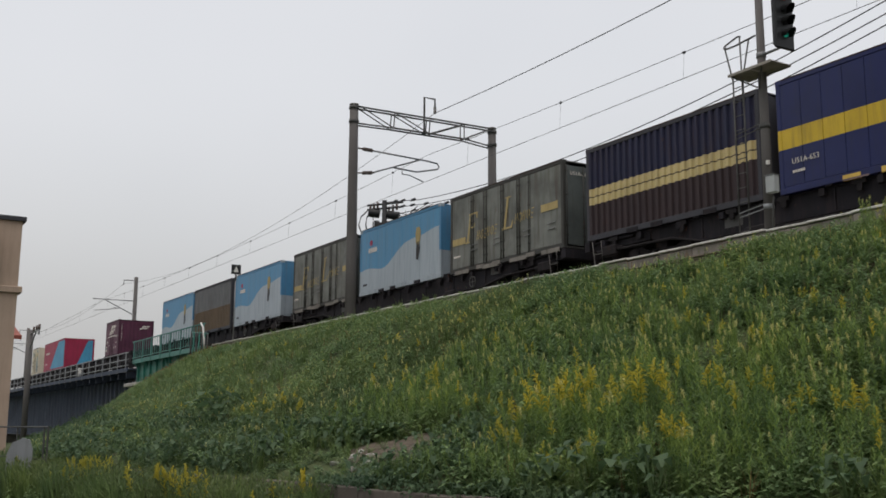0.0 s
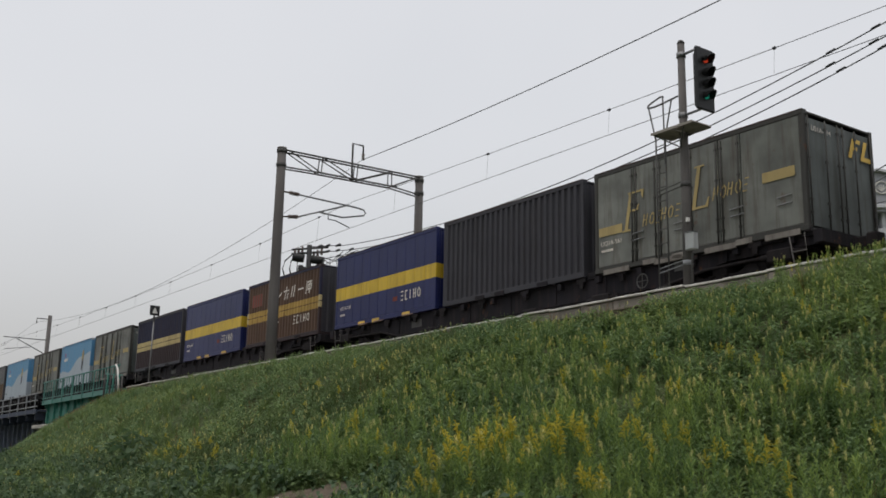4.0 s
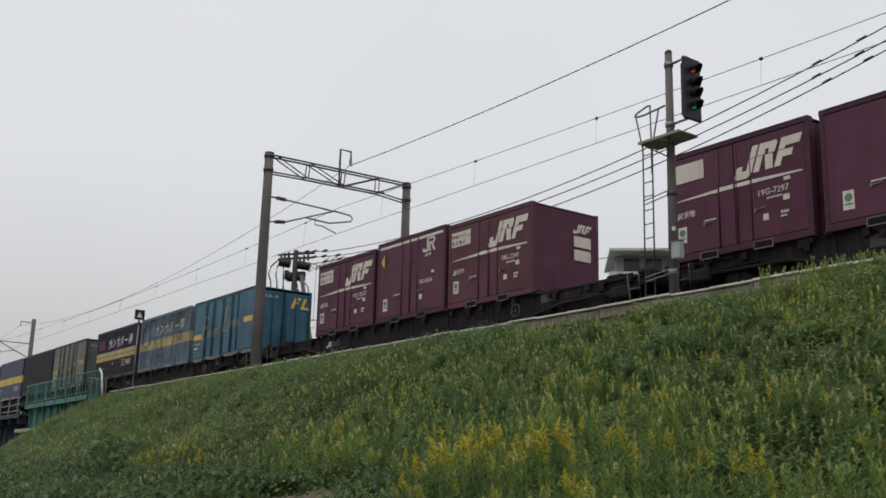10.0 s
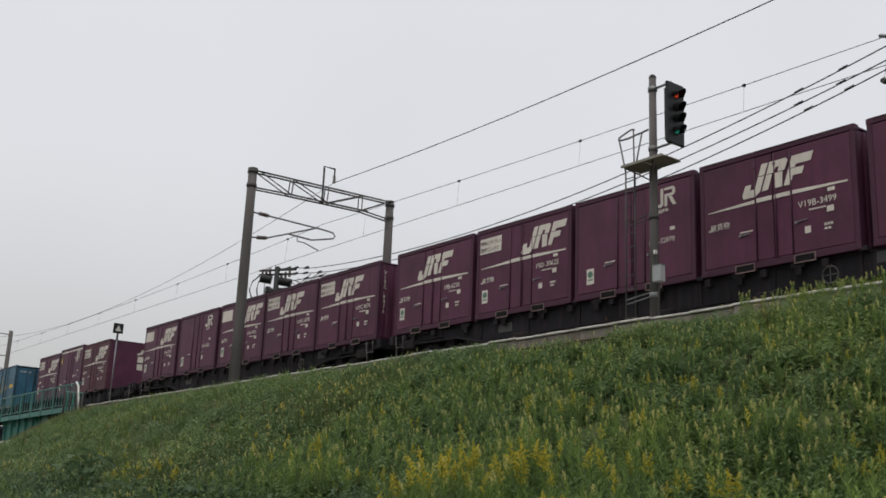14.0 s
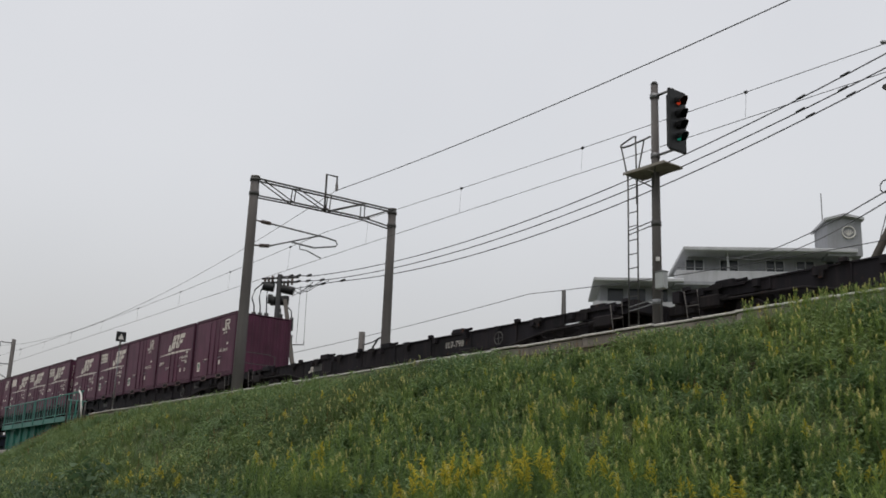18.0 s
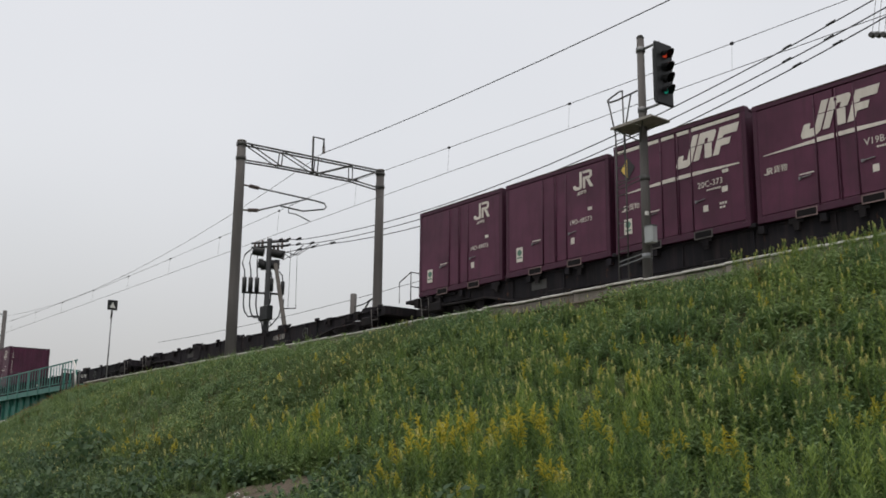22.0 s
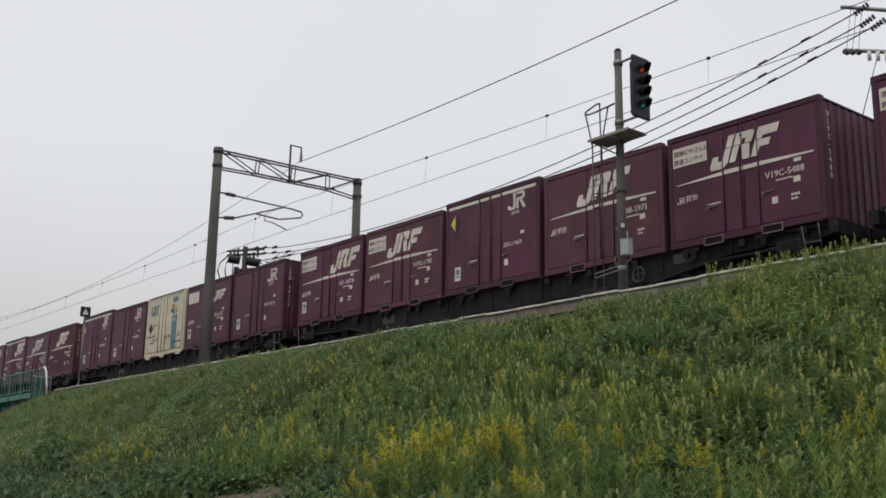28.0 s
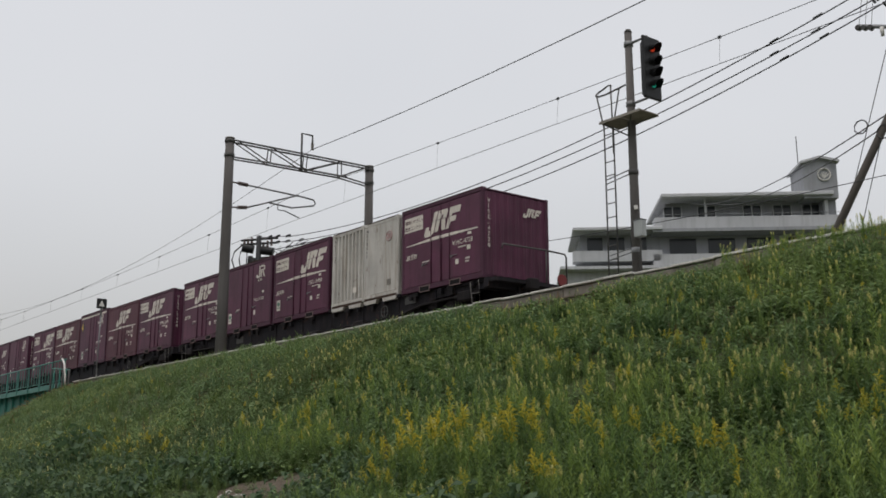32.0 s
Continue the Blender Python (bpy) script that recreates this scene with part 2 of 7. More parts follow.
def build_ground():
    xs = [-2500, -1000, -400, -200, -140] + [-110 + 1.0 * i for i in range(131)] + [30, 60, 150, 400, 1000, 2500]
    rows = []
    for x in xs:
        w = wall_y(max(-90, min(x, 6)))
        ys = [-2500, -800, -200, -60, -25, -10, w - 2.5, w - 0.25, w + 0.1]
        ys += [w + 0.1 + (CURB_Y - 0.3 - w - 0.1) * i / 26 for i in range(1, 27)]
        ys += [CURB_Y, 17.0, 20.0, 22.2, 25.0, 28.0, 31.0, 45, 90, 300, 1000, 2500]
        rows.append([(x, y, ground_z(x, y)) for y in ys])
    n = len(rows[0])
    verts = [p for r in rows for p in r]
    faces = [(i * n + j, (i + 1) * n + j, (i + 1) * n + j + 1, i * n + j + 1) for i in range(len(rows) - 1) for j in range(n - 1)]
    me = bpy.data.meshes.new("ground")
    me.from_pydata(verts, [], faces)
    m, nn, l, b = nodes_of("soil_and_turf", 0.95)
    big = noise_at(nn, l, 0.35, detail=5, random_shift=False)
    mid = noise_at(nn, l, 2.2, detail=6, random_shift=False)
    fine = noise_at(nn, l, 18, detail=4, random_shift=False)
    c = mixer(nn, l, ramp(nn, l, mid, 0.35, 0.65), (0.05, 0.066, 0.026), (0.085, 0.105, 0.042))
    c = mixer(nn, l, ramp(nn, l, big, 0.52, 0.7), c, (0.055, 0.048, 0.026))
    c = mixer(nn, l, 1.0, c, mixer(nn, l, fine, (0.55, 0.55, 0.55), (1.4, 1.4, 1.4)), "MULTIPLY")
    l.new(c, b.inputs["Base Color"])
    bump(nn, l, b, fine, 0.05, 0.8)
    me.materials.append(m)
    ob = new("ground", me)
    tagged(ob, "grassy railway embankment and flat ground around it", "ground", kind="structure")


build_ground()


def build_trackside():
    # ballast bed, sleepers, rails
    bm = bmesh.new()
    slab(bm, [(16.0, 5.23), (16.7, 5.5), (20.4, 5.5), (21.2, 5.23)], -51, 120)
    me = finish("ballast_bed", bm)
    me.transform(Matrix(((0, 1, 0, 0), (1, 0, 0, 0), (0, 0, 1, 0), (0, 0, 0, 1))))
    ob = new("ballast_bed", me)
    me.materials.append(BALLAST)
    tagged(ob, "grey brown crushed stone ballast under the track", "ballast", kind="structure")
    track = thing("railway_track", pose(0, TRACK_Y, 0), "single railway track on sleepers in ballast", "track", kind="structure")
    bm = bmesh.new()
    for i in range(int(171 / 0.62)):
        box(bm, -51 + i * 0.62, -1.0, 5.36, -51 + i * 0.62 + 0.24, 1.0, 5.515)
    ob = part("sleeper_row", bm, CONCRETE_DARK, track)
    ob["kind"] = "stuff"
    for y in (-0.534, 0.534):
        bm = bmesh.new()
        slab(bm, [(-0.063, 5.44), (0.063, 5.44), (0.063, 5.455), (0.012, 5.465), (0.012, 5.55), (0.033, 5.555), (0.033, 5.59), (-0.033, 5.59), (-0.033, 5.555), (-0.012, 5.55), (-0.012, 5.465), (-0.063, 5.455)], -300, 120)
        me = finish("rail", bm)
        me.transform(Matrix(((0, 1, 0, 0), (1, 0, 0, y), (0, 0, 1, 0), (0, 0, 0, 1))))
        part("rail", me, RAIL, track)
    # cable trough of concrete units along the edge of the embankment
    trough = thing("cable_trough", pose(0, CURB_Y, 0), "pale concrete cable trough along the top of the slope", "cable trough", kind="structure")
    rnd = random.Random(4)

    # lid paler, sides darker: brown stain plus the shade of the face in colour
    LID_CONCRETE = weathered("pale_lid_concrete", (0.52, 0.51, 0.48), 0.85, dirt=0.6, dirt_col=(0.2, 0.17, 0.13), vary=0.25)

    def unit(bm):
        box(bm, 0, -0.15, 5.16, 0.985, 0.16, 5.355, 0.012)

    def lid(bm):
        box(bm, 0.0, -0.2, 5.375, 0.985, 0.19, 5.42, 0.01)
    for i in range(66):
        x = -46.5 + i
        dz, ry = rnd.uniform(-0.012, 0.012), rnd.uniform(-0.4, 0.4)
        part("trough_unit", cached("trough_unit", unit, weathered("stained_shaded_trough_concrete", (0.20, 0.18, 0.155), 0.9, dirt=0.6, vary=0.25)), None, trough, at=pose(x, rnd.uniform(-0.012, 0.012), dz, 0, ry, 0))
        part("trough_lid", cached("trough_lid", lid, LID_CONCRETE), None, trough, at=pose(x, rnd.uniform(-0.02, 0.02), dz, 0, ry + rnd.uniform(-0.2, 0.2), 0))
    # retaining board below the trough next to the signal
    bm = bmesh.new()
    box(bm, -16.2, 15.1, 4.5, -13.2, 15.2, 5.09, 0.02)
    box(bm, -16.3, 15.06, 5.09, -13.1, 15.22, 5.13, 0.01)
    solid("retaining_board", bm, weathered("brown_stained_concrete", (0.15, 0.12, 0.095), 0.9, dirt=0.6), "stained concrete retaining board under the cable trough", "retaining wall", kind="structure")
    # low wall along the foot of the slope, in cast lengths
    WALL_CONCRETE = weathered("damp_brown_concrete", (0.115, 0.098, 0.084), 0.9, dirt=0.6, vary=0.2)
    wall = thing("foot_wall", pose(0, 0, 0), "low stained concrete wall at the foot of the slope", "wall", kind="structure")
    x = -27.0
    while x < 5:
        y0, y1 = wall_y(x), wall_y(x + 2.0)
        ang = math.degrees(math.atan2(y1 - y0, 2.0))

        def seg(bm):
            slab(bm, [(0.008, -0.15), (2.012, -0.15), (2.012, 0.8), (0.008, 0.8)], 0, 0.16)
            bmesh.ops.bevel(bm, geom=[e for e in bm.edges if all(v.co.z > 0.7 for v in e.verts)], offset=0.015, segments=1, affect="EDGES")
        part("wall_length", cached("wall_length", seg, WALL_CONCRETE), None, wall, at=pose(x, y0 - 0.08, random.Random(int(x * 7)).uniform(-0.015, 0.01), 0, 0, ang))
        x += 2.0
    # road in front
    bm = bmesh.new()
    vs = []
    for i in range(30):
        x = -60 + i * 3
        w = wall_y(x)
        vs.append((bm.verts.new((x, w - 7.5, 0.012)), bm.verts.new((x, w - 1.3, 0.012))))
    for a, c in zip(vs, vs[1:]):
        bm.faces.new((a[0], c[0], c[1], a[1]))
    solid("road", bm, ASPHALT, "grey asphalt lane below the embankment", "road", kind="structure")


build_trackside()


# ---- overhead line ----
def portal():
    x = -32.3
    t = thing("catenary_portal", pose(x, 0, 0), "concrete masts joined by a steel lattice beam over the track", "catenary mast")
    for y, top in ((15.5, 13.12), (21.47, 13.16)):
        bm = bmesh.new()
        tube(bm, [(0, y, 4.6), (0, y, 7.5), (0, y, 10.5), (0, y, top)], 0.2, 14, 0.155)
        part("mast", bm, POLE_CONCRETE, t, "grey spun concrete mast")
        bm = bmesh.new()
        tube(bm, [(0, y, top), (0, y, top + 0.035)], 0.17, 14)
        part("mast_cap", bm, CONCRETE_DARK, t)
        for z in (13.02, 12.5):
            bm = bmesh.new()
            tube(bm, [(0, y, z - 0.06), (0, y, z + 0.06)], 0.185, 14)
            part("clamp_band", bm, STEEL_DARK, t)
    bm = bmesh.new()
    # chords and web of the beam
    for dx in (-0.14, 0.14):
        tube(bm, [(dx, 15.6, 13.05), (dx, 21.4, 13.12)], 0.035, 4)
        tube(bm, [(dx, 15.6, 12.42), (dx, 17.0, 12.47)], 0.03, 4)
        tube(bm, [(dx, 17.0, 12.47), (dx, 20.1, 12.52)], 0.035, 4)
        tube(bm, [(dx, 20.1, 12.52), (dx, 21.4, 12.40)], 0.03, 4)
    part("beam_frame", bm, STEEL_DARK, t, "dark steel angle chords")
    for a, c in (((15.75, 13.05), (17.05, 12.47)), ((17.05, 12.47), (17.1, 13.07)), ((17.1, 13.07), (18.55, 12.5)), ((18.55, 12.5), (18.6, 13.08)), ((18.6, 12.5), (20.1, 13.1)), ((20.1, 13.1), (20.1, 12.52)), ((20.1, 12.52), (21.3, 13.1))):
        bm = bmesh.new()
        for dx in (-0.14, 0.14):
            tube(bm, [(dx, *a), (dx, *c)], 0.025, 4)
        part("beam_brace", bm, STEEL_DARK, t)
    bm = bmesh.new()
    tube(bm, [(0, 18.42, 12.45), (0, 18.42, 13.92), (0, 18.88, 13.92), (0, 18.88, 13.62)], 0.04, 6)
    part("feeder_bracket", bm, STEEL_DARK, t, "square steel hook for the feeder wire")
    bm = bmesh.new()
    for i in range(4):
        tube(bm, [(0, 18.88, 13.6 - i * 0.07), (0, 18.88, 13.57 - i * 0.07)], 0.06, 8)
    part("insulator", bm, CERAMIC, t)
    # cantilever
    bm = bmesh.new()
    tube(bm, [(0, 16.3, 11.53), (0.0, 18.6, 11.46), (0.0, 19.0, 11.42), (0, 19.08, 11.3), (0, 19.0, 11.2), (0, 18.1, 10.98), (0, 17.15, 11.02)], 0.032, 6)
    part("cantilever_arm", bm, STEEL, t)
    bm = bmesh.new()
    tube(bm, [(0, 16.3, 10.72), (0, 18.35, 11.5)], 0.032, 6)
    part("cantilever_stay", bm, STEEL, t)
    bm = bmesh.new()
    tube(bm, [(0, 17.5, 11.03), (0, 17.5, 10.82), (0, 17.8, 10.82), (0, 18.4, 10.64)], 0.022, 6)
    part("steady_arm", bm, STEEL, t)
    for z0, z1 in ((11.545, 11.53), (10.62, 10.72)):
        bm = bmesh.new()
        tube(bm, [(0, 15.65, z0), (0, 16.35, z1)], 0.03, 6)
        for i in range(6):
            y = 15.9 + i * 0.065
            z = z0 + (z1 - z0) * (y - 15.65) / 0.7
            tube(bm, [(0, y, z), (0, y + 0.025, z)], 0.075, 8)
        part("insulator", bm, CERAMIC, t, "ribbed brown insulator")


portal()


def far_mast(x, y, side):
    t = thing("catenary_mast", pose(x, y, 0), "distant concrete mast with a bracket arm over the track", "catenary mast")
    bm = bmesh.new()
    tube(bm, [(0, 0, 3.0), (0, 0, 13.9)], 0.2, 12, 0.16)
    part("mast", bm, POLE_CONCRETE, t)
    bm = bmesh.new()
    tube(bm, [(0, 0, 11.9), (0, side * 3.4, 11.9)], 0.04, 6)
    part("cantilever_arm", bm, STEEL, t)
    bm = bmesh.new()
    tube(bm, [(0, 0, 10.7), (0, side * 2.4, 11.85)], 0.04, 6)
    part("cantilever_stay", bm, STEEL, t)
    bm = bmesh.new()
    tube(bm, [(0, side * 1.2, 11.25), (0, side * 3.2, 10.95)], 0.03, 6)
    part("steady_arm", bm, STEEL, t)
    bm = bmesh.new()
    tube(bm, [(0, 0, 13.6), (0, side * 1.0, 13.6), (0, side * 1.0, 13.2)], 0.04, 6)
    part("feeder_bracket", bm, STEEL_DARK, t)


far_mast(-85.6, 21.4, -1)
far_mast(-138.0, 21.4, -1)


def sag(a, b, drop, n=14):
    a, b = Vector(a), Vector(b)
    return [a.lerp(b, i / n) - Vector((0, 0, drop * 4 * (i / n) * (1 - i / n))) for i in range(n + 1)]


def wires():
    spans = [(-138, -85.6), (-85.6, -32.3), (-32.3, 20.7), (20.7, 73)]
    for name, label, z, drop, r, y in (("messenger_wire", "dark messenger wire above the contact wire", 11.68, 0.42, 0.009, 18.55),
                                       ("contact_wire", "thin contact wire over the track", 10.66, 0.03, 0.009, 18.5)):
        bm = bmesh.new()
        for x0, x1 in spans:
            tube(bm, sag((x0, y, z), (x1, y, z), drop), r, 5, cap=False)
        solid(name, bm, WIRE, label, "overhead wire", "overhead wires")
    bm = bmesh.new()
    for a, c, d in (((-138, 20.4, 13.3), (-85.6, 20.4, 13.3), 1.3), ((-85.6, 20.4, 13.3), (-32.3, 18.85, 13.36), 1.45), ((-32.3, 18.85, 13.36), (20.7, 14.6, 13.36), 1.14)):
        tube(bm, sag(a, c, d, 24), 0.010 if c[0] < 0 else 0.0145, 5, cap=False)
    solid("feeder_wire", bm, WIRE, "dark feeder cable along the top of the masts", "overhead wire", "overhead wires")
    dr = thing("dropper_set", pose(0, 0, 0), "thin droppers that hang the contact wire from the messenger", "dropper wire")
    for x0, x1 in spans[:3]:
        for i in range(10):
            x = x0 + 2.9 + i * 5.3
            if x > x1:
                break
            f = (x - x0) / (x1 - x0)
            bm = bmesh.new()
            zt = 11.68 - 0.42 * 4 * f * (1 - f)
            tube(bm, [(x, 18.55, zt), (x, 18.5, 10.66)], 0.004, 4)
            tube(bm, [(x - 0.03, 18.55, zt), (x + 0.03, 18.55, zt)], 0.04, 8)
            part("dropper", bm, WIRE, dr)


wires()


# ---- railway signal with ladder ----
def lamp_glow(name, col, power):
    m, n, l, b = nodes_of(name, 0.25)
    b.inputs["Base Color"].default_value = (*[c * 0.2 for c in col], 1)
    b.inputs["Emission Color"].default_value = (*col, 1)
    b.inputs["Emission Strength"].default_value = power
    return m


def signal():
    x, y = -13.57, 15.5
    t = thing("railway_signal", pose(x, y, 0), "grey pole with a black three-light signal head, ladder and platform", "railway signal")
    bm = bmesh.new()
    tube(bm, [(0, 0, 4.9), (0, 0, 7.5), (0, 0, 10.6)], 0.105, 14, 0.075)
    part("pole", bm, POLE_CONCRETE, t, "grey concrete pole")
    bm = bmesh.new()
    tube(bm, [(0, 0, 10.6), (0, 0, 10.66)], 0.085, 12, 0.05)
    part("pole_cap", bm, STEEL_DARK, t)
    # head faces along the track, to the right
    hx, hy = 0.62, -0.02
    bm = bmesh.new()
    box(bm, hx - 0.05, hy - 0.26, 8.93, hx + 0.02, hy + 0.26, 10.27, 0.02)
    part("background_plate", bm, BLACK, t, "black sheet background plate")
    bm = bmesh.new()
    box(bm, hx - 0.17, hy - 0.17, 9.02, hx - 0.05, hy + 0.17, 10.18, 0.03)
    part("lamp_housing", bm, BLACK, t)
    for z, m in ((10.0, lamp_glow("red_lamp", (1.0, 0.10, 0.04), 0.3)), (9.72, BLACK), (9.48, BLACK), (9.22, lamp_glow("green_lamp", (0.05, 0.8, 0.55), 0.14))):
        bm = bmesh.new()
        tube(bm, [(hx + 0.021, hy, z), (hx + 0.045, hy, z)], 0.058, 14)
        part("lens", bm, m, t)
        bm = bmesh.new()
        n = 12
        ring = []
        for k in range(n + 1):
            a = math.radians(-25 + 230 * k / n)
            c, s = math.cos(a), math.sin(a)
            ring.append([bm.verts.new((hx + 0.02, hy + 0.10 * c, z + 0.10 * s)), bm.verts.new((hx + 0.26 * (0.6 + 0.4 * max(0, s)), hy + 0.10 * c, z + 0.10 * s - 0.02))])
        for a, c in zip(ring, ring[1:]):
            bm.faces.new((a[0], c[0], c[1], a[1]))
        bmesh.ops.solidify(bm, geom=bm.faces[:], thickness=0.006)
        part("visor", bm, BLACK, t)
    for z in (10.33, 9.0):
        bm = bmesh.new()
        tube(bm, [(0, 0, z), (hx - 0.1, hy, z)], 0.028, 8)
        tube(bm, [(0, 0, z - 0.05), (0, 0, z + 0.05)], 0.1, 12)
        part("head_bracket", bm, STEEL, t)
    # platform of checker plate
    bm = bmesh.new()
    box(bm, -0.50, -0.42, 8.62, 0.04, 0.12, 8.64)
    box(bm, 0.06, -0.42, 8.625, 0.60, 0.12, 8.645)
    box(bm, -0.50, -0.44, 8.60, 0.60, -0.42, 8.655)
    box(bm, -0.50, 0.12, 8.60, 0.60, 0.14, 8.655)
    part("platform", bm, PLATE_STEEL, t, "flat steel maintenance platform")
    bm = bmesh.new()
    tube(bm, [(0, -0.1, 8.3), (-0.45, -0.35, 8.61)], 0.016, 5)
    tube(bm, [(0, -0.1, 8.3), (0.3, -0.35, 8.61)], 0.016, 5)
    part("platform_stay", bm, STEEL_DARK, t)
    # ladder
    lx0, lx1, ly = -0.73, -0.47, -0.04
    for lx in (lx0, lx1):
        bm = bmesh.new()
        tube(bm, [(lx, ly, 5.2), (lx, ly, 8.75)], 0.017, 6)
        part("ladder_rail", bm, STEEL_DARK, t)
    for i in range(11):
        bm = bmesh.new()
        tube(bm, [(lx0, ly, 5.5 + i * 0.3), (lx1, ly, 5.5 + i * 0.3)], 0.011, 6)
        part("rung", bm, STEEL_DARK, t)
    # flared guard rails above the platform, with a bent hoop round them
    for a, c, top in (((lx0, ly), (-0.87, -0.10), 9.45), ((lx1, ly), (-0.25, -0.06), 9.42), ((-0.58, ly + 0.1), (-0.60, 0.06), 9.63)):
        bm = bmesh.new()
        tube(bm, [(a[0], a[1], 8.1), (a[0], a[1], 8.65), (c[0], c[1], top)], 0.017, 6)
        part("guard_rail", bm, STEEL_DARK, t)
    bm = bmesh.new()
    tube(bm, [(-0.90, 0.0, 9.52), (-0.87, -0.10, 9.44), (-0.76, -0.22, 9.34), (-0.62, -0.27, 9.29), (-0.47, -0.24, 9.30), (-0.33, -0.14, 9.37), (-0.25, -0.06, 9.42), (-0.16, 0.04, 9.49)], 0.021, 8)
    part("guard_hoop", bm, STEEL_DARK, t)
    bm = bmesh.new()
    tube(bm, [(-0.90, 0.0, 9.52), (-0.66, 0.06, 9.63), (-0.58, 0.06, 9.6)], 0.019, 8)
    part("guard_hoop", bm, STEEL_DARK, t)
    for z in (7.48, 5.85):
        bm = bmesh.new()
        for zz in (0.0, 0.09):
            tube(bm, [(0.02, -0.06, z + zz + 0.03), (lx0, ly, z + zz - 0.05)], 0.012, 5)
        tube(bm, [(0, 0, z), (0, 0, z + 0.1)], 0.105, 12)
        part("ladder_stay", bm, STEEL_DARK if z > 7 else GREY_STEEL, t)
    bm = bmesh.new()
    box(bm, 0.11, -0.2, 6.12, 0.33, -0.05, 6.46, 0.012)
    part("terminal_box", bm, weathered("grey_box_paint", (0.36, 0.38, 0.38), 0.5, dirt=0.25), t, "pale grey terminal box")
    bm = bmesh.new()
    box(bm, 0.10, -0.21, 6.46, 0.34, -0.04, 6.475, 0.004)
    part("box_roof", bm, STEEL, t)
    bm = bmesh.new()
    tube(bm, [(0.2, -0.08, 6.06), (0.18, -0.08, 5.9), (0.1, -0.06, 5.2)], 0.02, 6)
    part("conduit", bm, STEEL_DARK, t)
    bm = bmesh.new()
    box(bm, 0.08, -0.12, 6.72, 0.13, -0.06, 6.8)
    part("number_plate", bm, WHITE, t)
    bm = bmesh.new()
    box(bm, -0.35, -0.3, 4.7, 0.35, 0.3, 5.3, 0.03)
    part("footing", bm, CONCRETE_DARK, t)


signal()


def gradient_sign():
    t = thing("track_sign", pose(-44.05, 15.4, 0), "small black square sign with a white triangle on a thin post", "sign")
    bm = bmesh.new()
    tube(bm, [(0, 0, 5.0), (0.06, 0, 8.42)], 0.03, 8)
    part("post", bm, STEEL, t)
    bm = bmesh.new()
    box(bm, 0.06, -0.22, 8.4, 0.09, 0.22, 8.84, 0.008)
    part("board", bm, BLACK, t)
    bm = bmesh.new()
    a = [bm.verts.new(p) for p in ((0.097, -0.13, 8.5), (0.097, 0.13, 8.5), (0.097, 0.0, 8.76))]
    c = [bm.verts.new((v.co.x - 0.006, v.co.y, v.co.z)) for v in a]
    bm.faces.new(a)
    bm.faces.new(c[::-1])
    for i in range(3):
        bm.faces.new((a[i], c[i], c[(i + 1) % 3], a[(i + 1) % 3]))
    part("triangle", bm, WHITE, t)
    bm = bmesh.new()
    tube(bm, [(0.03, 0, 8.02), (0.07, 0, 8.42)], 0.045, 8)
    part("clamp", bm, STEEL_DARK, t)


gradient_sign()

# ---- the train ----
STEP_STEEL = weathered("pale_worn_steel", (0.10, 0.095, 0.09), 0.6, dirt=0.6, rust=0.25)
RUST_EDGE = weathered("rusty_edge", (0.05, 0.03, 0.022), 0.9, dirt=0.5, rust=0.4)
PIT = weathered("pocket_shadowed_steel", (0.006, 0.005, 0.006), 0.95, dirt=0.1)
RIM_STEEL = weathered("scraped_pocket_steel", (0.19, 0.135, 0.13), 0.65, dirt=0.6, dirt_col=(0.07, 0.04, 0.04), rust=0.3)
MOVING = []   # (thing, its x at rest, y, z)
SPINNING = []  # wheelsets
SIDE_Y, DECK_Z = 17.32, 6.59
PURPLE = weathered("container_purple", (0.082, 0.0205, 0.046), 0.5, dirt=0.6, dirt_col=(0.046, 0.020, 0.030), rust=0.12, vary=0.26)
PURPLE_OLD = weathered("faded_container_purple", (0.092, 0.032, 0.047), 0.6, dirt=0.65, dirt_col=(0.066, 0.036, 0.034), rust=0.2, vary=0.28)
PURPLE_DARK = weathered("dark_purple_frame", (0.056, 0.014, 0.033), 0.55, dirt=0.3, rust=0.06)
LOGO_WHITE = weathered("logo_white", (0.62, 0.58, 0.52), 0.6, dirt=0.3, dirt_col=(0.25, 0.17, 0.15), rust=0.05)
YELLOW = weathered("decal_yellow", (0.62, 0.42, 0.09), 0.6, dirt=0.3, dirt_col=(0.2, 0.15, 0.08))
CREAM = weathered("cream_paint", (0.57, 0.525, 0.41), 0.6, dirt=0.5, dirt_col=(0.32, 0.24, 0.15), rust=0.08)
PALE = weathered("pale_grey_paint", (0.47, 0.455, 0.425), 0.6, dirt=0.8, dirt_col=(0.21, 0.155, 0.10), rust=0.4, vary=0.18)
TEAL = weathered("decal_teal", (0.09, 0.19, 0.23), 0.55, dirt=0.4)
GREEN_DECAL = weathered("decal_green", (0.10, 0.20, 0.15), 0.6, dirt=0.3)
DARK_DECAL = weathered("decal_dark", (0.03, 0.03, 0.032), 0.6, dirt=0.3)
NAVY_STRIPE = weathered("navy_with_yellow_band", (0.012, 0.018, 0.085), 0.42, dirt=0.4, dirt_col=(0.03, 0.03, 0.045), rust=0.06, bands=((0.98, 1.42, (0.55, 0.38, 0.03)),))
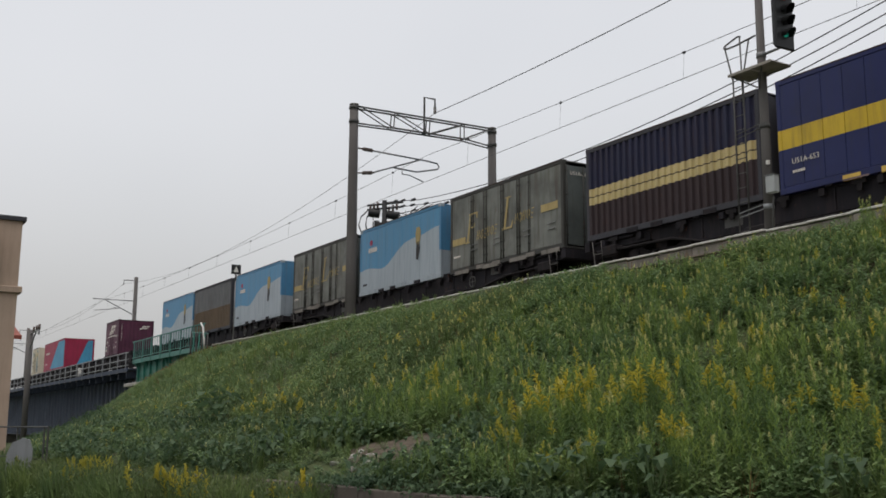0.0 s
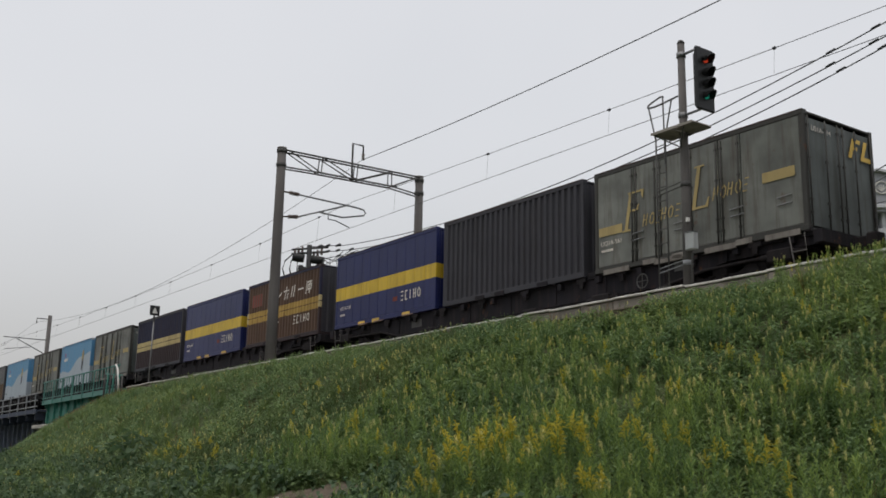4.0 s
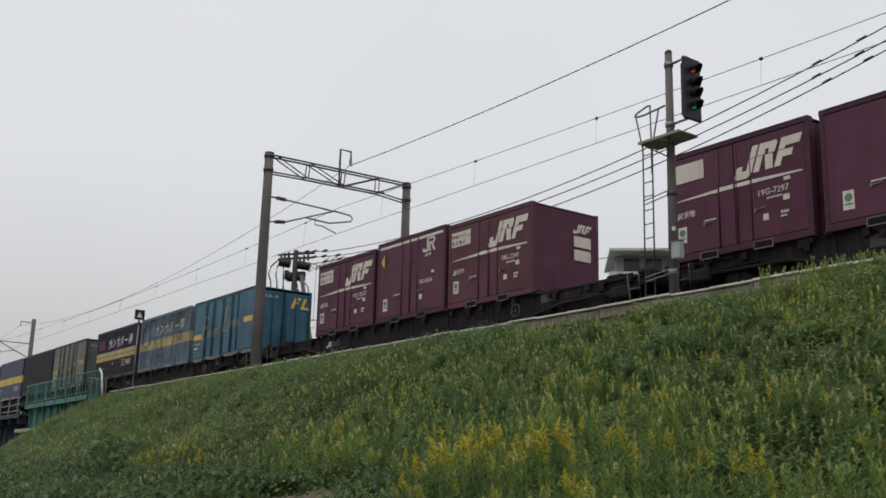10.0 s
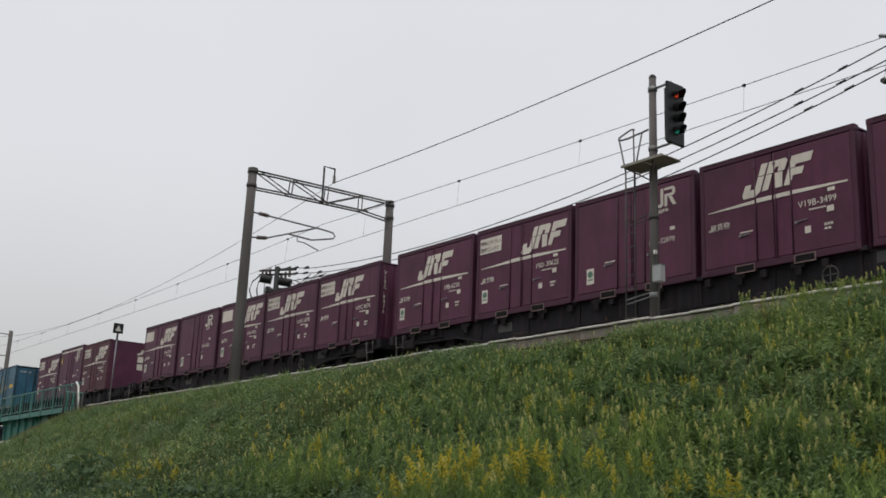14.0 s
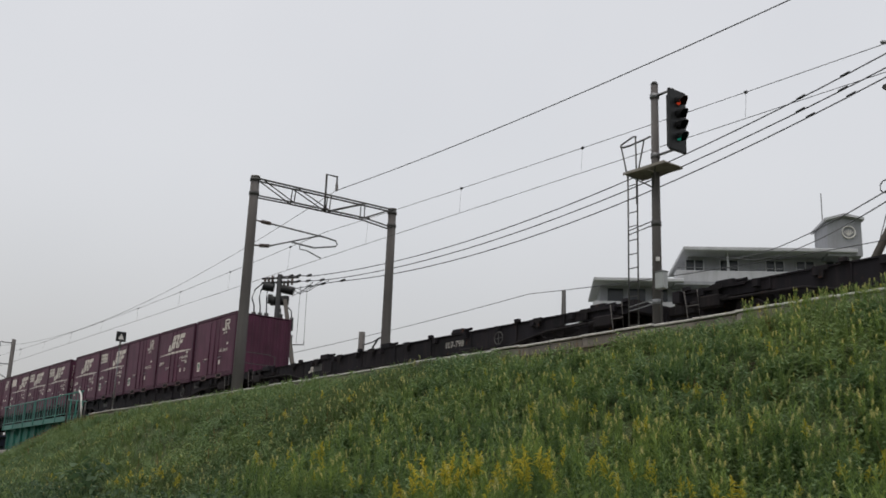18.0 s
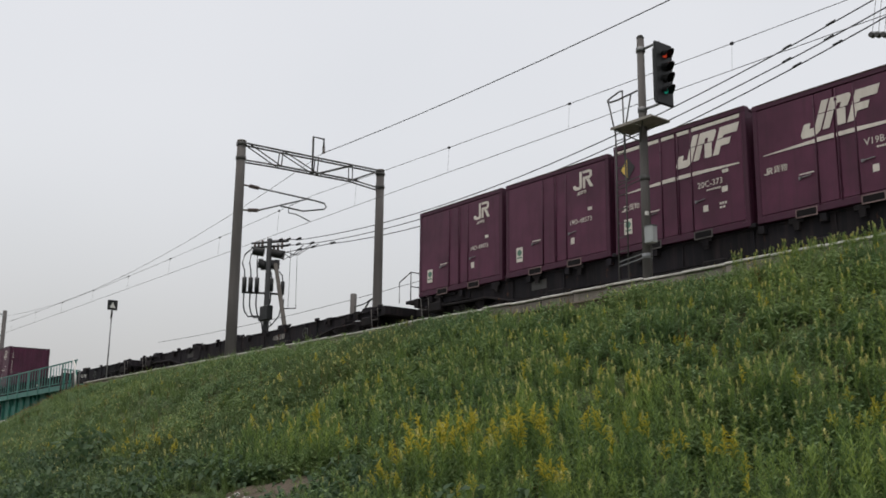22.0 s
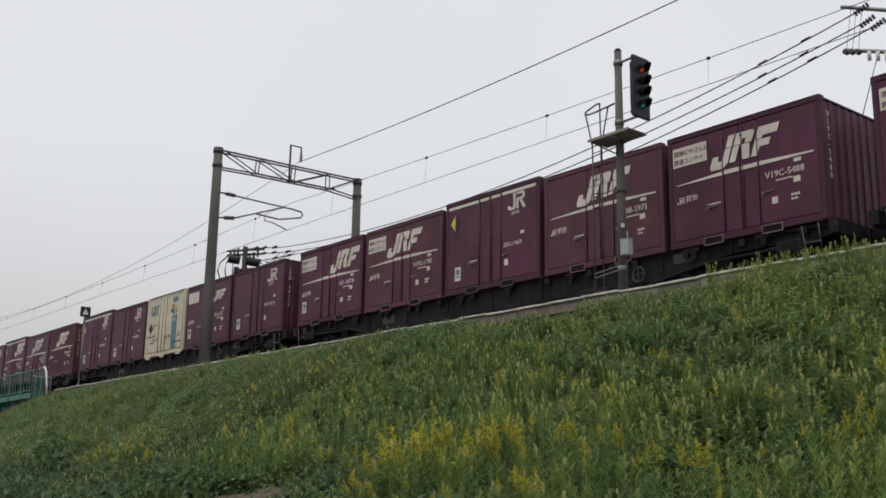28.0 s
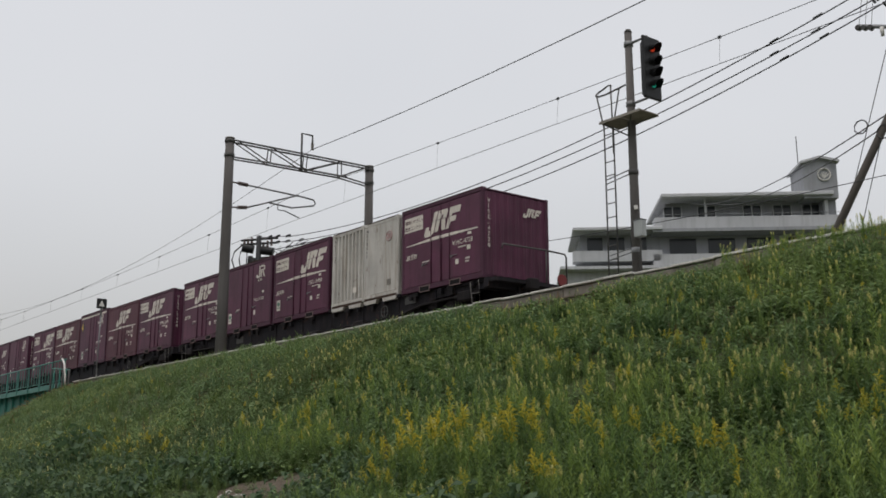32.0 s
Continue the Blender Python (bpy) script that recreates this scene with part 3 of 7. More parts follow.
NAVY_BROWN = weathered("navy_over_brown", (0.030, 0.0195, 0.022), 0.6, dirt=0.5, dirt_col=(0.06, 0.035, 0.03), rust=0.22, bands=((1.42, 3, (0.016, 0.018, 0.045)), (0.98, 1.18, (0.50, 0.41, 0.20)), (1.21, 1.42, (0.50, 0.41, 0.20))))
BROWN_BAND = weathered("rusty_brown_with_band", (0.105, 0.064, 0.044), 0.65, dirt=0.6, dirt_col=(0.04, 0.028, 0.03), rust=0.35, bands=((0.95, 1.16, (0.42, 0.28, 0.08)), (1.19, 1.4, (0.42, 0.28, 0.08))))
DARK_GREY = weathered("dark_grey_paint", (0.038, 0.038, 0.046), 0.6, dirt=0.3, rust=0.06)
GREY_STRIPE = weathered("weathered_grey_blue", (0.125, 0.175, 0.215), 0.6, dirt=1.0, dirt_col=(0.020, 0.023, 0.026), rust=0.42, vary=0.4, bands=((1.0, 1.42, (0.44, 0.38, 0.20)),))
GREY_RUST = weathered("grey_over_rust", (0.15, 0.155, 0.16), 0.65, dirt=0.5, dirt_col=(0.07, 0.055, 0.045), rust=0.3, bands=((0.0, 1.25, (0.12, 0.085, 0.055)),))
FADED_YELLOW = weathered("faded_yellow", (0.36, 0.28, 0.12), 0.6, dirt=0.5, dirt_col=(0.14, 0.12, 0.08))
FL_GREY = weathered("faded_grey_green_paint", (0.135, 0.142, 0.128), 0.55, dirt=1.0, dirt_col=(0.072, 0.058, 0.044), rust=0.3, vary=0.4)
FL_END = weathered("dull_grey_green_paint", (0.098, 0.112, 0.108), 0.55, dirt=0.7, dirt_col=(0.055, 0.05, 0.042), rust=0.15, vary=0.3)
ROD_GREY = weathered("dark_grey_rod", (0.042, 0.042, 0.038), 0.6, dirt=0.5, rust=0.3)
ROD_BLUE = weathered("dark_teal_rod", (0.014, 0.045, 0.066), 0.55, dirt=0.5, rust=0.3)
FRAME_BLUE = weathered("dark_teal_frame", (0.018, 0.062, 0.095), 0.5, dirt=0.5, dirt_col=(0.03, 0.03, 0.03), rust=0.25)
WAVE_FRAME = weathered("blue_and_white_frame", (0.065, 0.21, 0.37), 0.5, dirt=0.5, dirt_col=(0.12, 0.14, 0.15), rust=0.2, bands=((-1, 0.95, (0.30, 0.345, 0.38)),))
FL_BLUE = weathered("teal_blue_paint", (0.029, 0.108, 0.168), 0.45, dirt=0.75, dirt_col=(0.03, 0.058, 0.072), rust=0.2, vary=0.3)
RED_BOX = weathered("crimson_paint", (0.30, 0.02, 0.06), 0.5, dirt=0.25)
SKY_BOX = weathered("sky_blue_paint", (0.06, 0.27, 0.43), 0.5, dirt=0.25)


def wave_blue():
    """Blue above, white below, the border a wave that climbs along the side."""
    m, n, l, b = nodes_of("blue_over_white_wave", 0.5)
    tc = n.new("ShaderNodeTexCoord")
    sp = n.new("ShaderNodeSeparateXYZ")
    l.new(tc.outputs["Object"], sp.inputs[0])
    climb = n.new("ShaderNodeMapRange")
    climb.interpolation_type = "SMOOTHSTEP"
    for sock, v in zip(("From Min", "From Max", "To Min", "To Max"), (1.6, 4.6, 0.92, 1.72)):
        climb.inputs[sock].default_value = v
    l.new(sp.outputs[0], climb.inputs["Value"])
    swell = calc(n, l, "MULTIPLY", calc(n, l, "SINE", calc(n, l, "MULTIPLY", sp.outputs[0], 2.4)), 0.07)
    edge = calc(n, l, "ADD", climb.outputs[0], swell)
    f = calc(n, l, "GREATER_THAN", sp.outputs[2], edge)
    c = mixer(n, l, f, (0.32, 0.37, 0.41), (0.072, 0.23, 0.39))
    streak = noise_at(n, l, 1.0, (7, 7, 0.6), detail=5)
    c = mixer(n, l, calc(n, l, "MULTIPLY", ramp(n, l, streak, 0.45, 0.78), 0.45), c, (0.13, 0.17, 0.19))
    l.new(c, b.inputs["Base Color"])
    MATS["blue_over_white_wave"] = m
    return m


WAVE = wave_blue()


def corrugated(bm, x0, x1, z0, z1, y, pitch, depth):
    """Pressed sheet: square ribs along x."""
    n = max(2, round((x1 - x0) / pitch))
    p = (x1 - x0) / n
    pts = []
    for i in range(n):
        a = x0 + i * p
        pts += [(a, y), (a + 0.34 * p, y), (a + 0.46 * p, y + depth), (a + 0.88 * p, y + depth)]
    pts.append((x1, y))
    lo = [bm.verts.new((px, py, z0)) for px, py in pts]
    hi = [bm.verts.new((px, py, z1)) for px, py in pts]
    for i in range(len(pts) - 1):
        bm.faces.new((lo[i], lo[i + 1], hi[i + 1], hi[i]))


def frame_parts(t, L, W, H, mat, key, post=0.11, top=0.11, bottom=0.15):
    """Corner posts, rails and roof that all containers have."""
    def posts(bm):
        box(bm, 0, 0, 0, post, post, H, 0.012)
    for x, y in ((0, 0), (L - post, 0), (0, W - post), (L - post, W - post)):
        part("corner_post", cached(("corner_post", post, H), posts, mat), None, t, at=pose(x, y, 0))

    def cast(bm):
        box(bm, -0.006, -0.006, 0, 0.17, 0.15, 0.12, 0.012)
    for x in (0, L - 0.164):
        for z in (0, H - 0.115):
            part("corner_casting", cached("corner_casting", cast, mat), None, t, at=pose(x, 0, z))

    def toprail(bm):
        box(bm, post, 0.004, H - top, L - post, 0.09, H - 0.003, 0.01)

    def botrail(bm):
        box(bm, post, 0.004, 0.0, L - post, 0.1, bottom, 0.01)
    part("top_rail", cached(("top_rail", L, H), toprail, mat), None, t)
    part("bottom_rail", cached(("bottom_rail", L, bottom), botrail, mat), None, t)

    def roof(bm):
        box(bm, 0.02, 0.02, H - 0.06, L - 0.02, W - 0.02, H - 0.012, 0.01)
    part("roof", cached(("roof", L, W, H), roof, mat), None, t)

    def lip(bm):
        box(bm, 0.02, -0.003, H - 0.022, L - 0.02, 0.02, H + 0.008, 0.004)
    part("roof_lip", cached(("roof_lip", L, H), lip, RUST_EDGE), None, t, "dark worn roof edge")

    def far(bm):
        box(bm, 0.03, W - 0.06, 0.05, L - 0.03, W - 0.03, H - 0.05)
        box(bm, 0.03, 0.06, 0.02, L - 0.03, W - 0.04, 0.08)
    part("far_wall", cached(("far_wall", L, W, H), far, mat), None, t)


def end_walls(t, L, W, H, mat, ribbed=True):
    def end(bm):
        # one wall for either end
        if ribbed:
            corrugated(bm, 0.1, W - 0.1, 0.1, H - 0.08, 0.0, 0.3, 0.03)
        else:
            box(bm, 0.1, 0.0, 0.1, W - 0.1, 0.03, H - 0.08)
    me = cached(("end_wall", W, H, ribbed), end, mat)
    part("end_wall", me, None, t, at=pose(L - 0.02, 0, 0, 0, 0, 90))
    part("end_wall", me, None, t, at=pose(0.02, W, 0, 0, 0, -90))


def decal(t, name, x0, z0, x1, z1, mat, y=-0.004, label=""):
    def f(bm):
        box(bm, 0, 0, 0, x1 - x0, 0.004, z1 - z0)
    return part(name, cached((name, round(x1 - x0, 3), round(z1 - z0, 3)), f, mat), None, t, label, pose(x0, y, z0))


def bars_of_writing(t, x, z, n, h, w, mat, y=-0.004, name="lettering", slant=0.0, gap=0.35):
    """Marks of illegible writing: one upright block a sign."""
    def f(bm):
        for i in range(n):
            a = i * w * (1 + gap)
            slab(bm, [(a, 0), (a + w, 0), (a + w + slant * h, h), (a + slant * h, h)], 0, 0.004)
    part(name, cached((name, n, h, w, slant), f, mat), None, t, at=pose(x, y, z))


def slanted_logo(t, x, z, s, y=-0.004):
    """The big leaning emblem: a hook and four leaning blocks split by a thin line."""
    def f(bm):
        k = 0.34

        def sl(pts):
            slab(bm, [(s * (1.1 * px + k * pz), 0.93 * s * pz) for px, pz in pts], 0, 0.004)
        sl([(-0.14, 0.34), (-0.16, 0.0), (-0.08, -0.14), (0.34, -0.14), (0.47, 0.0), (0.47, 0.55), (0.25, 0.55), (0.25, 0.14), (0.08, 0.14), (0.06, 0.34)])
        sl([(0.25, 0.58), (0.47, 0.58), (0.47, 1.0), (0.25, 1.0)])
        sl([(0.53, 0.0), (0.75, 0.0), (0.75, 0.55), (0.53, 0.55)])
        sl([(0.53, 0.58), (0.80, 0.58), (0.80, 0.76), (0.92, 0.76), (0.92, 0.58), (1.16, 0.58), (1.18, 0.9), (1.1, 1.0), (0.53, 1.0)])
        sl([(0.82, 0.55), (1.1, 0.55), (1.24, 0.0), (0.98, 0.0)])
        sl([(1.29, 0.0), (1.51, 0.0), (1.51, 0.3), (1.82, 0.3), (1.82, 0.55), (1.29, 0.55)])
        sl([(1.29, 0.58), (1.51, 0.58), (1.51, 0.68), (2.0, 0.68), (2.0, 1.0), (1.29, 1.0)])
    part("emblem", cached(("emblem", s), f, LOGO_WHITE), None, t, "cream white leaning emblem", pose(x, y, z))


def round_logo(t, x, z, s, mat, y=-0.004):
    """The two-stroke outline emblem."""
    def f(bm):
        def bar(pts):
            slab(bm, [(1.3 * s * px, s * pz) for px, pz in pts], 0, 0.004)
        bar([(0.0, 0.28), (0.0, 0.12), (0.12, 0.0), (0.42, 0.0), (0.52, 0.1), (0.52, 1.0), (0.38, 1.0), (0.38, 0.2), (0.34, 0.16), (0.2, 0.16), (0.16, 0.28)])
        bar([(0.58, 1.0), (0.58, 0.86), (0.98, 0.86), (0.98, 0.66), (0.58, 0.66), (0.58, 0.52), (1.0, 0.52), (1.12, 0.62), (1.12, 0.9), (1.0, 1.0)])
        bar([(0.58, 0.0), (0.72, 0.0), (0.72, 0.52), (0.58, 0.52)])
        bar([(0.78, 0.5), (0.94, 0.5), (1.18, 0.0), (1.0, 0.0)])
    part("emblem", cached(("round_emblem", s), f, mat), None, t, at=pose(x, y, z))


# strokes of the large painted signs, in a unit box; plain shapes
SIGNS_A = ((((0.0, 0.68), (0.88, 0.68)), ((0.5, 1.0), (0.4, 0.45), (0.08, 0.0)), ((0.85, 0.5), (0.75, 0.0))),
           (((0.05, 0.85), (0.35, 0.75)), ((0.1, 0.05), (0.85, 0.6))),
           (((0.0, 0.68), (0.88, 0.68)), ((0.45, 1.0), (0.3, 0.0)), ((0.8, 0.45), (0.7, 0.0))),
           (((0.25, 0.92), (0.1, 0.05)), ((0.6, 0.95), (0.55, 0.05))),
           (((0.0, 0.5), (0.85, 0.5)),),
           (((0.12, 0.98), (0.12, 0.0)), ((0.32, 0.9), (0.92, 0.9)), ((0.38, 0.68), (0.9, 0.68), (0.9, 0.3), (0.38, 0.3), (0.38, 0.68)), ((0.64, 0.9), (0.64, 0.0))))
SIGNS_B = ((((0.1, 1.0), (0.65, 1.0)), ((0.15, 0.5), (0.6, 0.5)), ((0.05, 0.0), (0.6, 0.0))),
           (((0.65, 1.0), (0.1, 1.0), (0.1, 0.0), (0.65, 0.0)),),
           (((0.3, 0.0), (0.3, 1.0)),),
           (((0.05, 0.0), (0.05, 1.0)), ((0.65, 0.0), (0.65, 1.0)), ((0.2, 0.5), (0.5, 0.5))),
           (((0.6, 0.05), (0.75, 0.25), (0.75, 0.75), (0.4, 1.0), (0.05, 0.75), (0.05, 0.25), (0.4, 0.0)),))
MARK_C = ((((0.3, 1.0), (0.3, 0.25), (0.55, 0.05), (0.8, 0.25)),), (((0.4, 0.0), (0.75, 0.25), (0.75, 0.75), (0.4, 1.0), (0.05, 0.75), (0.05, 0.25), (0.4, 0.0)),), (((0.2, 0.96), (0.9, 0.96)), ((0.3, 0.96), (0.3, 0.0))))


def thin_signs(t, x, z, h, w, mat, signs, lean=0.0, thick=0.05, y=-0.004):
    """Painted marks made of thin flat strokes, one part a mark."""
    for k, strokes in enumerate(signs):
        def f(bm):
            for line in strokes:
                for (ax, az), (cx, cz) in zip(line, line[1:]):
                    a, c = Vector((ax * w * 0.8 + lean * az * h, az * h)), Vector((cx * w * 0.8 + lean * cz * h, cz * h))
                    d = (c - a).normalized() * thick / 2
                    s = Vector((-d.y, d.x))
                    slab(bm, [tuple(a - d * 0.6 - s), tuple(c + d * 0.6 - s), tuple(c + d * 0.6 + s), tuple(a - d * 0.6 + s)], 0, 0.004)
        part("painted_sign", cached(("painted_sign", strokes, h, w, lean), f, mat), None, t, at=pose(x + k * w, y, z))


def number(t, s, x, z, size, mat, y=-0.003, rz=0):
    part("number_lettering", text_mesh(s, size, mat), None, t, at=pose(x, y, z, 0, 0, rz))


def vertical_number(t, s, L, W, H, mat):
    """Signs set one below the other down the right-hand end."""
    for i, ch in enumerate(s):
        if ch != " ":
            part("number_lettering", text_mesh(ch, 0.17, mat), None, t, at=pose(L + 0.024, 0.16, H - 0.42 - i * 0.155, 0, 0, 90))


def round_badge(t, x, z):
    """A worn round green mark with a bar below, on a notice."""
    def f(bm):
        tube(bm, [(0, 0, 0), (0, 0.004, 0)], 0.085, 14)
        box(bm, -0.085, 0, -0.15, 0.085, 0.004, -0.115)
    part("notice_mark", cached("notice_mark", f, GREEN_DECAL), None, t, at=pose(x, -0.008, z))


def twelve_foot(s0, style, num="", H=2.5, plate=1, end="ribbed", old=False, diamond=False, topbars=False, small=False, end_logo=False, endnum=""):
    """A 12-foot container. style: leaning or round emblem."""
    L, W = 3.715, 2.45
    body = PURPLE_OLD if old else PURPLE
    words = ("faded reddish purple" if old else "dark purple") + " twelve-foot freight container, " + ("white leaning emblem and stripe" if style == "lean" else "white outline emblem on plain doors")
    t = thing("freight_container", pose(s0, SIDE_Y, DECK_Z), words, "container", "containers on the train")
    frame_parts(t, L, W, H, PURPLE_DARK if not old else body, "12")
    if end == "corrugated":
        def side(bm):
            corrugated(bm, 0.11, L - 0.11, 0.15, H - 0.11, 0.012, 0.24, 0.028)
        part("side_wall", cached(("side_wall", L, H), side, body), None, t)
    else:
        cuts = (0.10, 1.42, 1.84, 2.27, L - 0.10)
        for i in range(4):
            w = cuts[i + 1] - cuts[i]

            def panel(bm):
                box(bm, 0.012, 0, 0, w - 0.012, 0.05, H - 0.285, 0.008)
            part("door_panel" if i in (1, 2) else "side_panel", cached(("panel", w, H), panel, body), None, t, at=pose(cuts[i], 0.014 if i in (1, 2) else 0.008, 0.16))

        def core(bm):
            box(bm, 0.1, 0.07, 0.1, L - 0.1, 0.1, H - 0.05)
        part("inner_wall", cached(("core", L, H), core, PURPLE_DARK), None, t)

        def lockbar(bm):
            tube(bm, [(0, 0, 0.12), (0, 0, H - 0.15)], 0.016, 6)
            for z in (0.3, 1.2, 2.1):
                box(bm, -0.03, -0.012, z, 0.03, 0.02, z + 0.05)
        for x in (1.42, 1.90, 2.27):
            part("lock_bar", cached(("lock_bar", H), lockbar, PURPLE_DARK), None, t, at=pose(x, 0.004, 0))

        def handle(bm):
            tube(bm, [(0, 0, 0), (0.26, -0.01, 0.015)], 0.013, 5)
            box(bm, -0.02, -0.012, -0.03, 0.03, 0.015, 0.03)
        for x, z in ((1.02, 0.74), (2.36, 0.78)):
            part("door_handle", cached("door_handle", handle, STEEL), None, t, at=pose(x, -0.006, z))
    end_walls(t, L, W, H, PURPLE if end == "flat" else body, end != "flat")
    if end == "flat":
        def sheet(bm):
            box(bm, 0, 0, 0, 0.62, 0.004, 0.3)
        for z in (H - 1.02, H - 1.4):
            part("notice", cached("end_notice", sheet, LOGO_WHITE), None, t, at=pose(L + 0.014, 1.5, z, 0, 0, 90))

    # a flush near-black slab paints in the shade of the open pocket
    def pocket(bm):
        slab(bm, [(0.0, 0), (0.44, 0), (0.42, 0.13), (0.02, 0.13)], 0, 0.05)

    def rim(bm):
        box(bm, -0.02, 0, -0.02, 0.0, 0.03, 0.15)
        box(bm, 0.44, 0, -0.02, 0.46, 0.03, 0.15)
        box(bm, -0.02, 0.002, -0.024, 0.46, 0.03, -0.002)
        box(bm, -0.02, 0.002, 0.13, 0.46, 0.03, 0.148)
    for x in (0.9, 2.3):
        part("fork_pocket", cached("fork_pocket", pocket, PIT), None, t, "dark forklift pocket", pose(x, -0.008, -0.025))
        part("pocket_rim", cached("pocket_rim", rim, RIM_STEEL if not diamond else STEP_STEEL), None, t, at=pose(x, -0.01, -0.025))
    if style == "lean":
        if not small:
            slanted_logo(t, 1.97 if topbars or (plate and not num.startswith("V")) else 1.22, H - 0.90, 0.63)
        else:
            slanted_logo(t, 2.32, H - 0.80, 0.38)
        if not small:
            for a, c, z0, z1 in ((0.22, 1.40, 0.015, 0.075), (1.45, 1.82, 0.09, 0.09), (1.87, 2.25, 0.085, 0.085), (2.3, 3.52, 0.085, 0.03)):
                def st(bm):
                    slab(bm, [(0, 0), (c - a, 0), (c - a, z1), (0, z0)], 0, 0.004)
                part("stripe", cached(("stripe", a), st, LOGO_WHITE), None, t, at=pose(a, -0.004, 1.38))
        if plate:
            decal(t, "slogan_plate", 0.15, H - 0.70, 1.04, H - 0.27, LOGO_WHITE)
            if plate == 1:
                for r, words in enumerate(("\u74b0\u5883\u306b\u3084\u3055\u3057\u3044", "\u9244\u9053\u30b3\u30f3\u30c6\u30ca" if num != "19G-2349" else "\u9244 \u9053 \u8f38 \u9001")):
                    part("slogan_lettering", text_mesh(words, 0.132, PURPLE_OLD), None, t, at=pose(0.175, -0.008, H - 0.45 - r * 0.19))
        round_logo(t, 0.22, 0.97, 0.135, LOGO_WHITE)
        part("lettering", text_mesh("\u8ca8\u7269", 0.165, LOGO_WHITE), None, t, at=pose(0.44, -0.004, 0.985))
        if num:
            number(t, num, 2.42, 1.06, 0.19, LOGO_WHITE)
            bars_of_writing(t, 2.66, 0.965, 7, 0.035, 0.04, LOGO_WHITE, name="small_lettering")
        bars_of_writing(t, 3.08, 1.27, 2, 0.075, 0.075, LOGO_WHITE, name="small_lettering", gap=0.1)
        bars_of_writing(t, 2.98, 0.60, 3, 0.05, 0.05, LOGO_WHITE, name="small_lettering")
        bars_of_writing(t, 2.98, 0.52, 2, 0.04, 0.06, LOGO_WHITE, name="small_lettering")
        decal(t, "data_plate", 3.05, 0.86, 3.2, 0.98, LOGO_WHITE)
        decal(t, "data_plate", 2.55, 0.52, 2.68, 0.66, LOGO_WHITE)
        if not num.startswith("V"):
            decal(t, "notice", 0.28, 0.42, 0.52, 0.78, LOGO_WHITE)
            round_badge(t, 0.40, 0.645)
    else:
        round_logo(t, 2.54, H - 0.68, 0.44, LOGO_WHITE)
        round_logo(t, 2.66, H - 0.815, 0.085, LOGO_WHITE)
        part("lettering", text_mesh("\u8ca8\u7269", 0.10, LOGO_WHITE), None, t, at=pose(2.79, -0.004, H - 0.805))
        if num:
            number(t, num, 2.38, 0.98, 0.17, LOGO_WHITE)
        decal(t, "notice", 0.42, 0.36, 0.66, 0.74, LOGO_WHITE)
        round_badge(t, 0.54, 0.60)
        decal(t, "data_plate", 3.02, 1.24, 3.16, 1.32, LOGO_WHITE)
        decal(t, "data_plate", 2.42, 0.5, 2.55, 0.66, LOGO_WHITE)
    decal(t, "handle_mark", 1.02, 0.80, 1.34, 0.825, LOGO_WHITE)
    if topbars:
        for a, c in ((0.14, 1.38), (1.46, 1.82), (1.9, 2.24), (2.32, 3.58)):
            decal(t, "top_band", a, H - 0.22, c, H - 0.14, LOGO_WHITE)
    if diamond:
        def dia(bm):
            slab(bm, [(0, -0.28), (0.24, 0), (0, 0.28), (-0.24, 0)], 0, 0.004)

        def half(bm):
            slab(bm, [(0.0, -0.22), (0.0, 0.22), (-0.19, 0)], 0, 0.004)
        part("diamond_mark", cached("diamond_mark", dia, DARK_DECAL), None, t, at=pose(0.42, -0.004, H - 0.62))
        part("diamond_half", cached("diamond_half", half, YELLOW), None, t, at=pose(0.42, -0.008, H - 0.62))
    if endnum:
        vertical_number(t, endnum, L, W, H, LOGO_WHITE)
    if end_logo:
        part("emblem", cached(("emblem", 0.26), None, LOGO_WHITE) if (("emblem", 0.26), LOGO_WHITE.name) in MESH else small_emblem(), None, t, at=pose(L + 0.02, 1.5, H - 0.62, 0, 0, 90))
    MOVING.append((t, s0, SIDE_Y, DECK_Z))
    return t


def small_emblem():
    h = thing("spare", pose(0, 0, 0), "", "")
    slanted_logo(h, 0, 0, 0.26)
    me = h.children[0].data
    bpy.data.objects.remove(h.children[0])
    bpy.data.objects.remove(h)
    return me


def locking_rod(bm):
    tube(bm, [(0, 0, 0.1), (0, 0, 2.42)], 0.018, 6)
    for z in (0.35, 0.62, 1.5, 2.2):
        box(bm, -0.035, -0.014, z, 0.035, 0.02, z + 0.05)


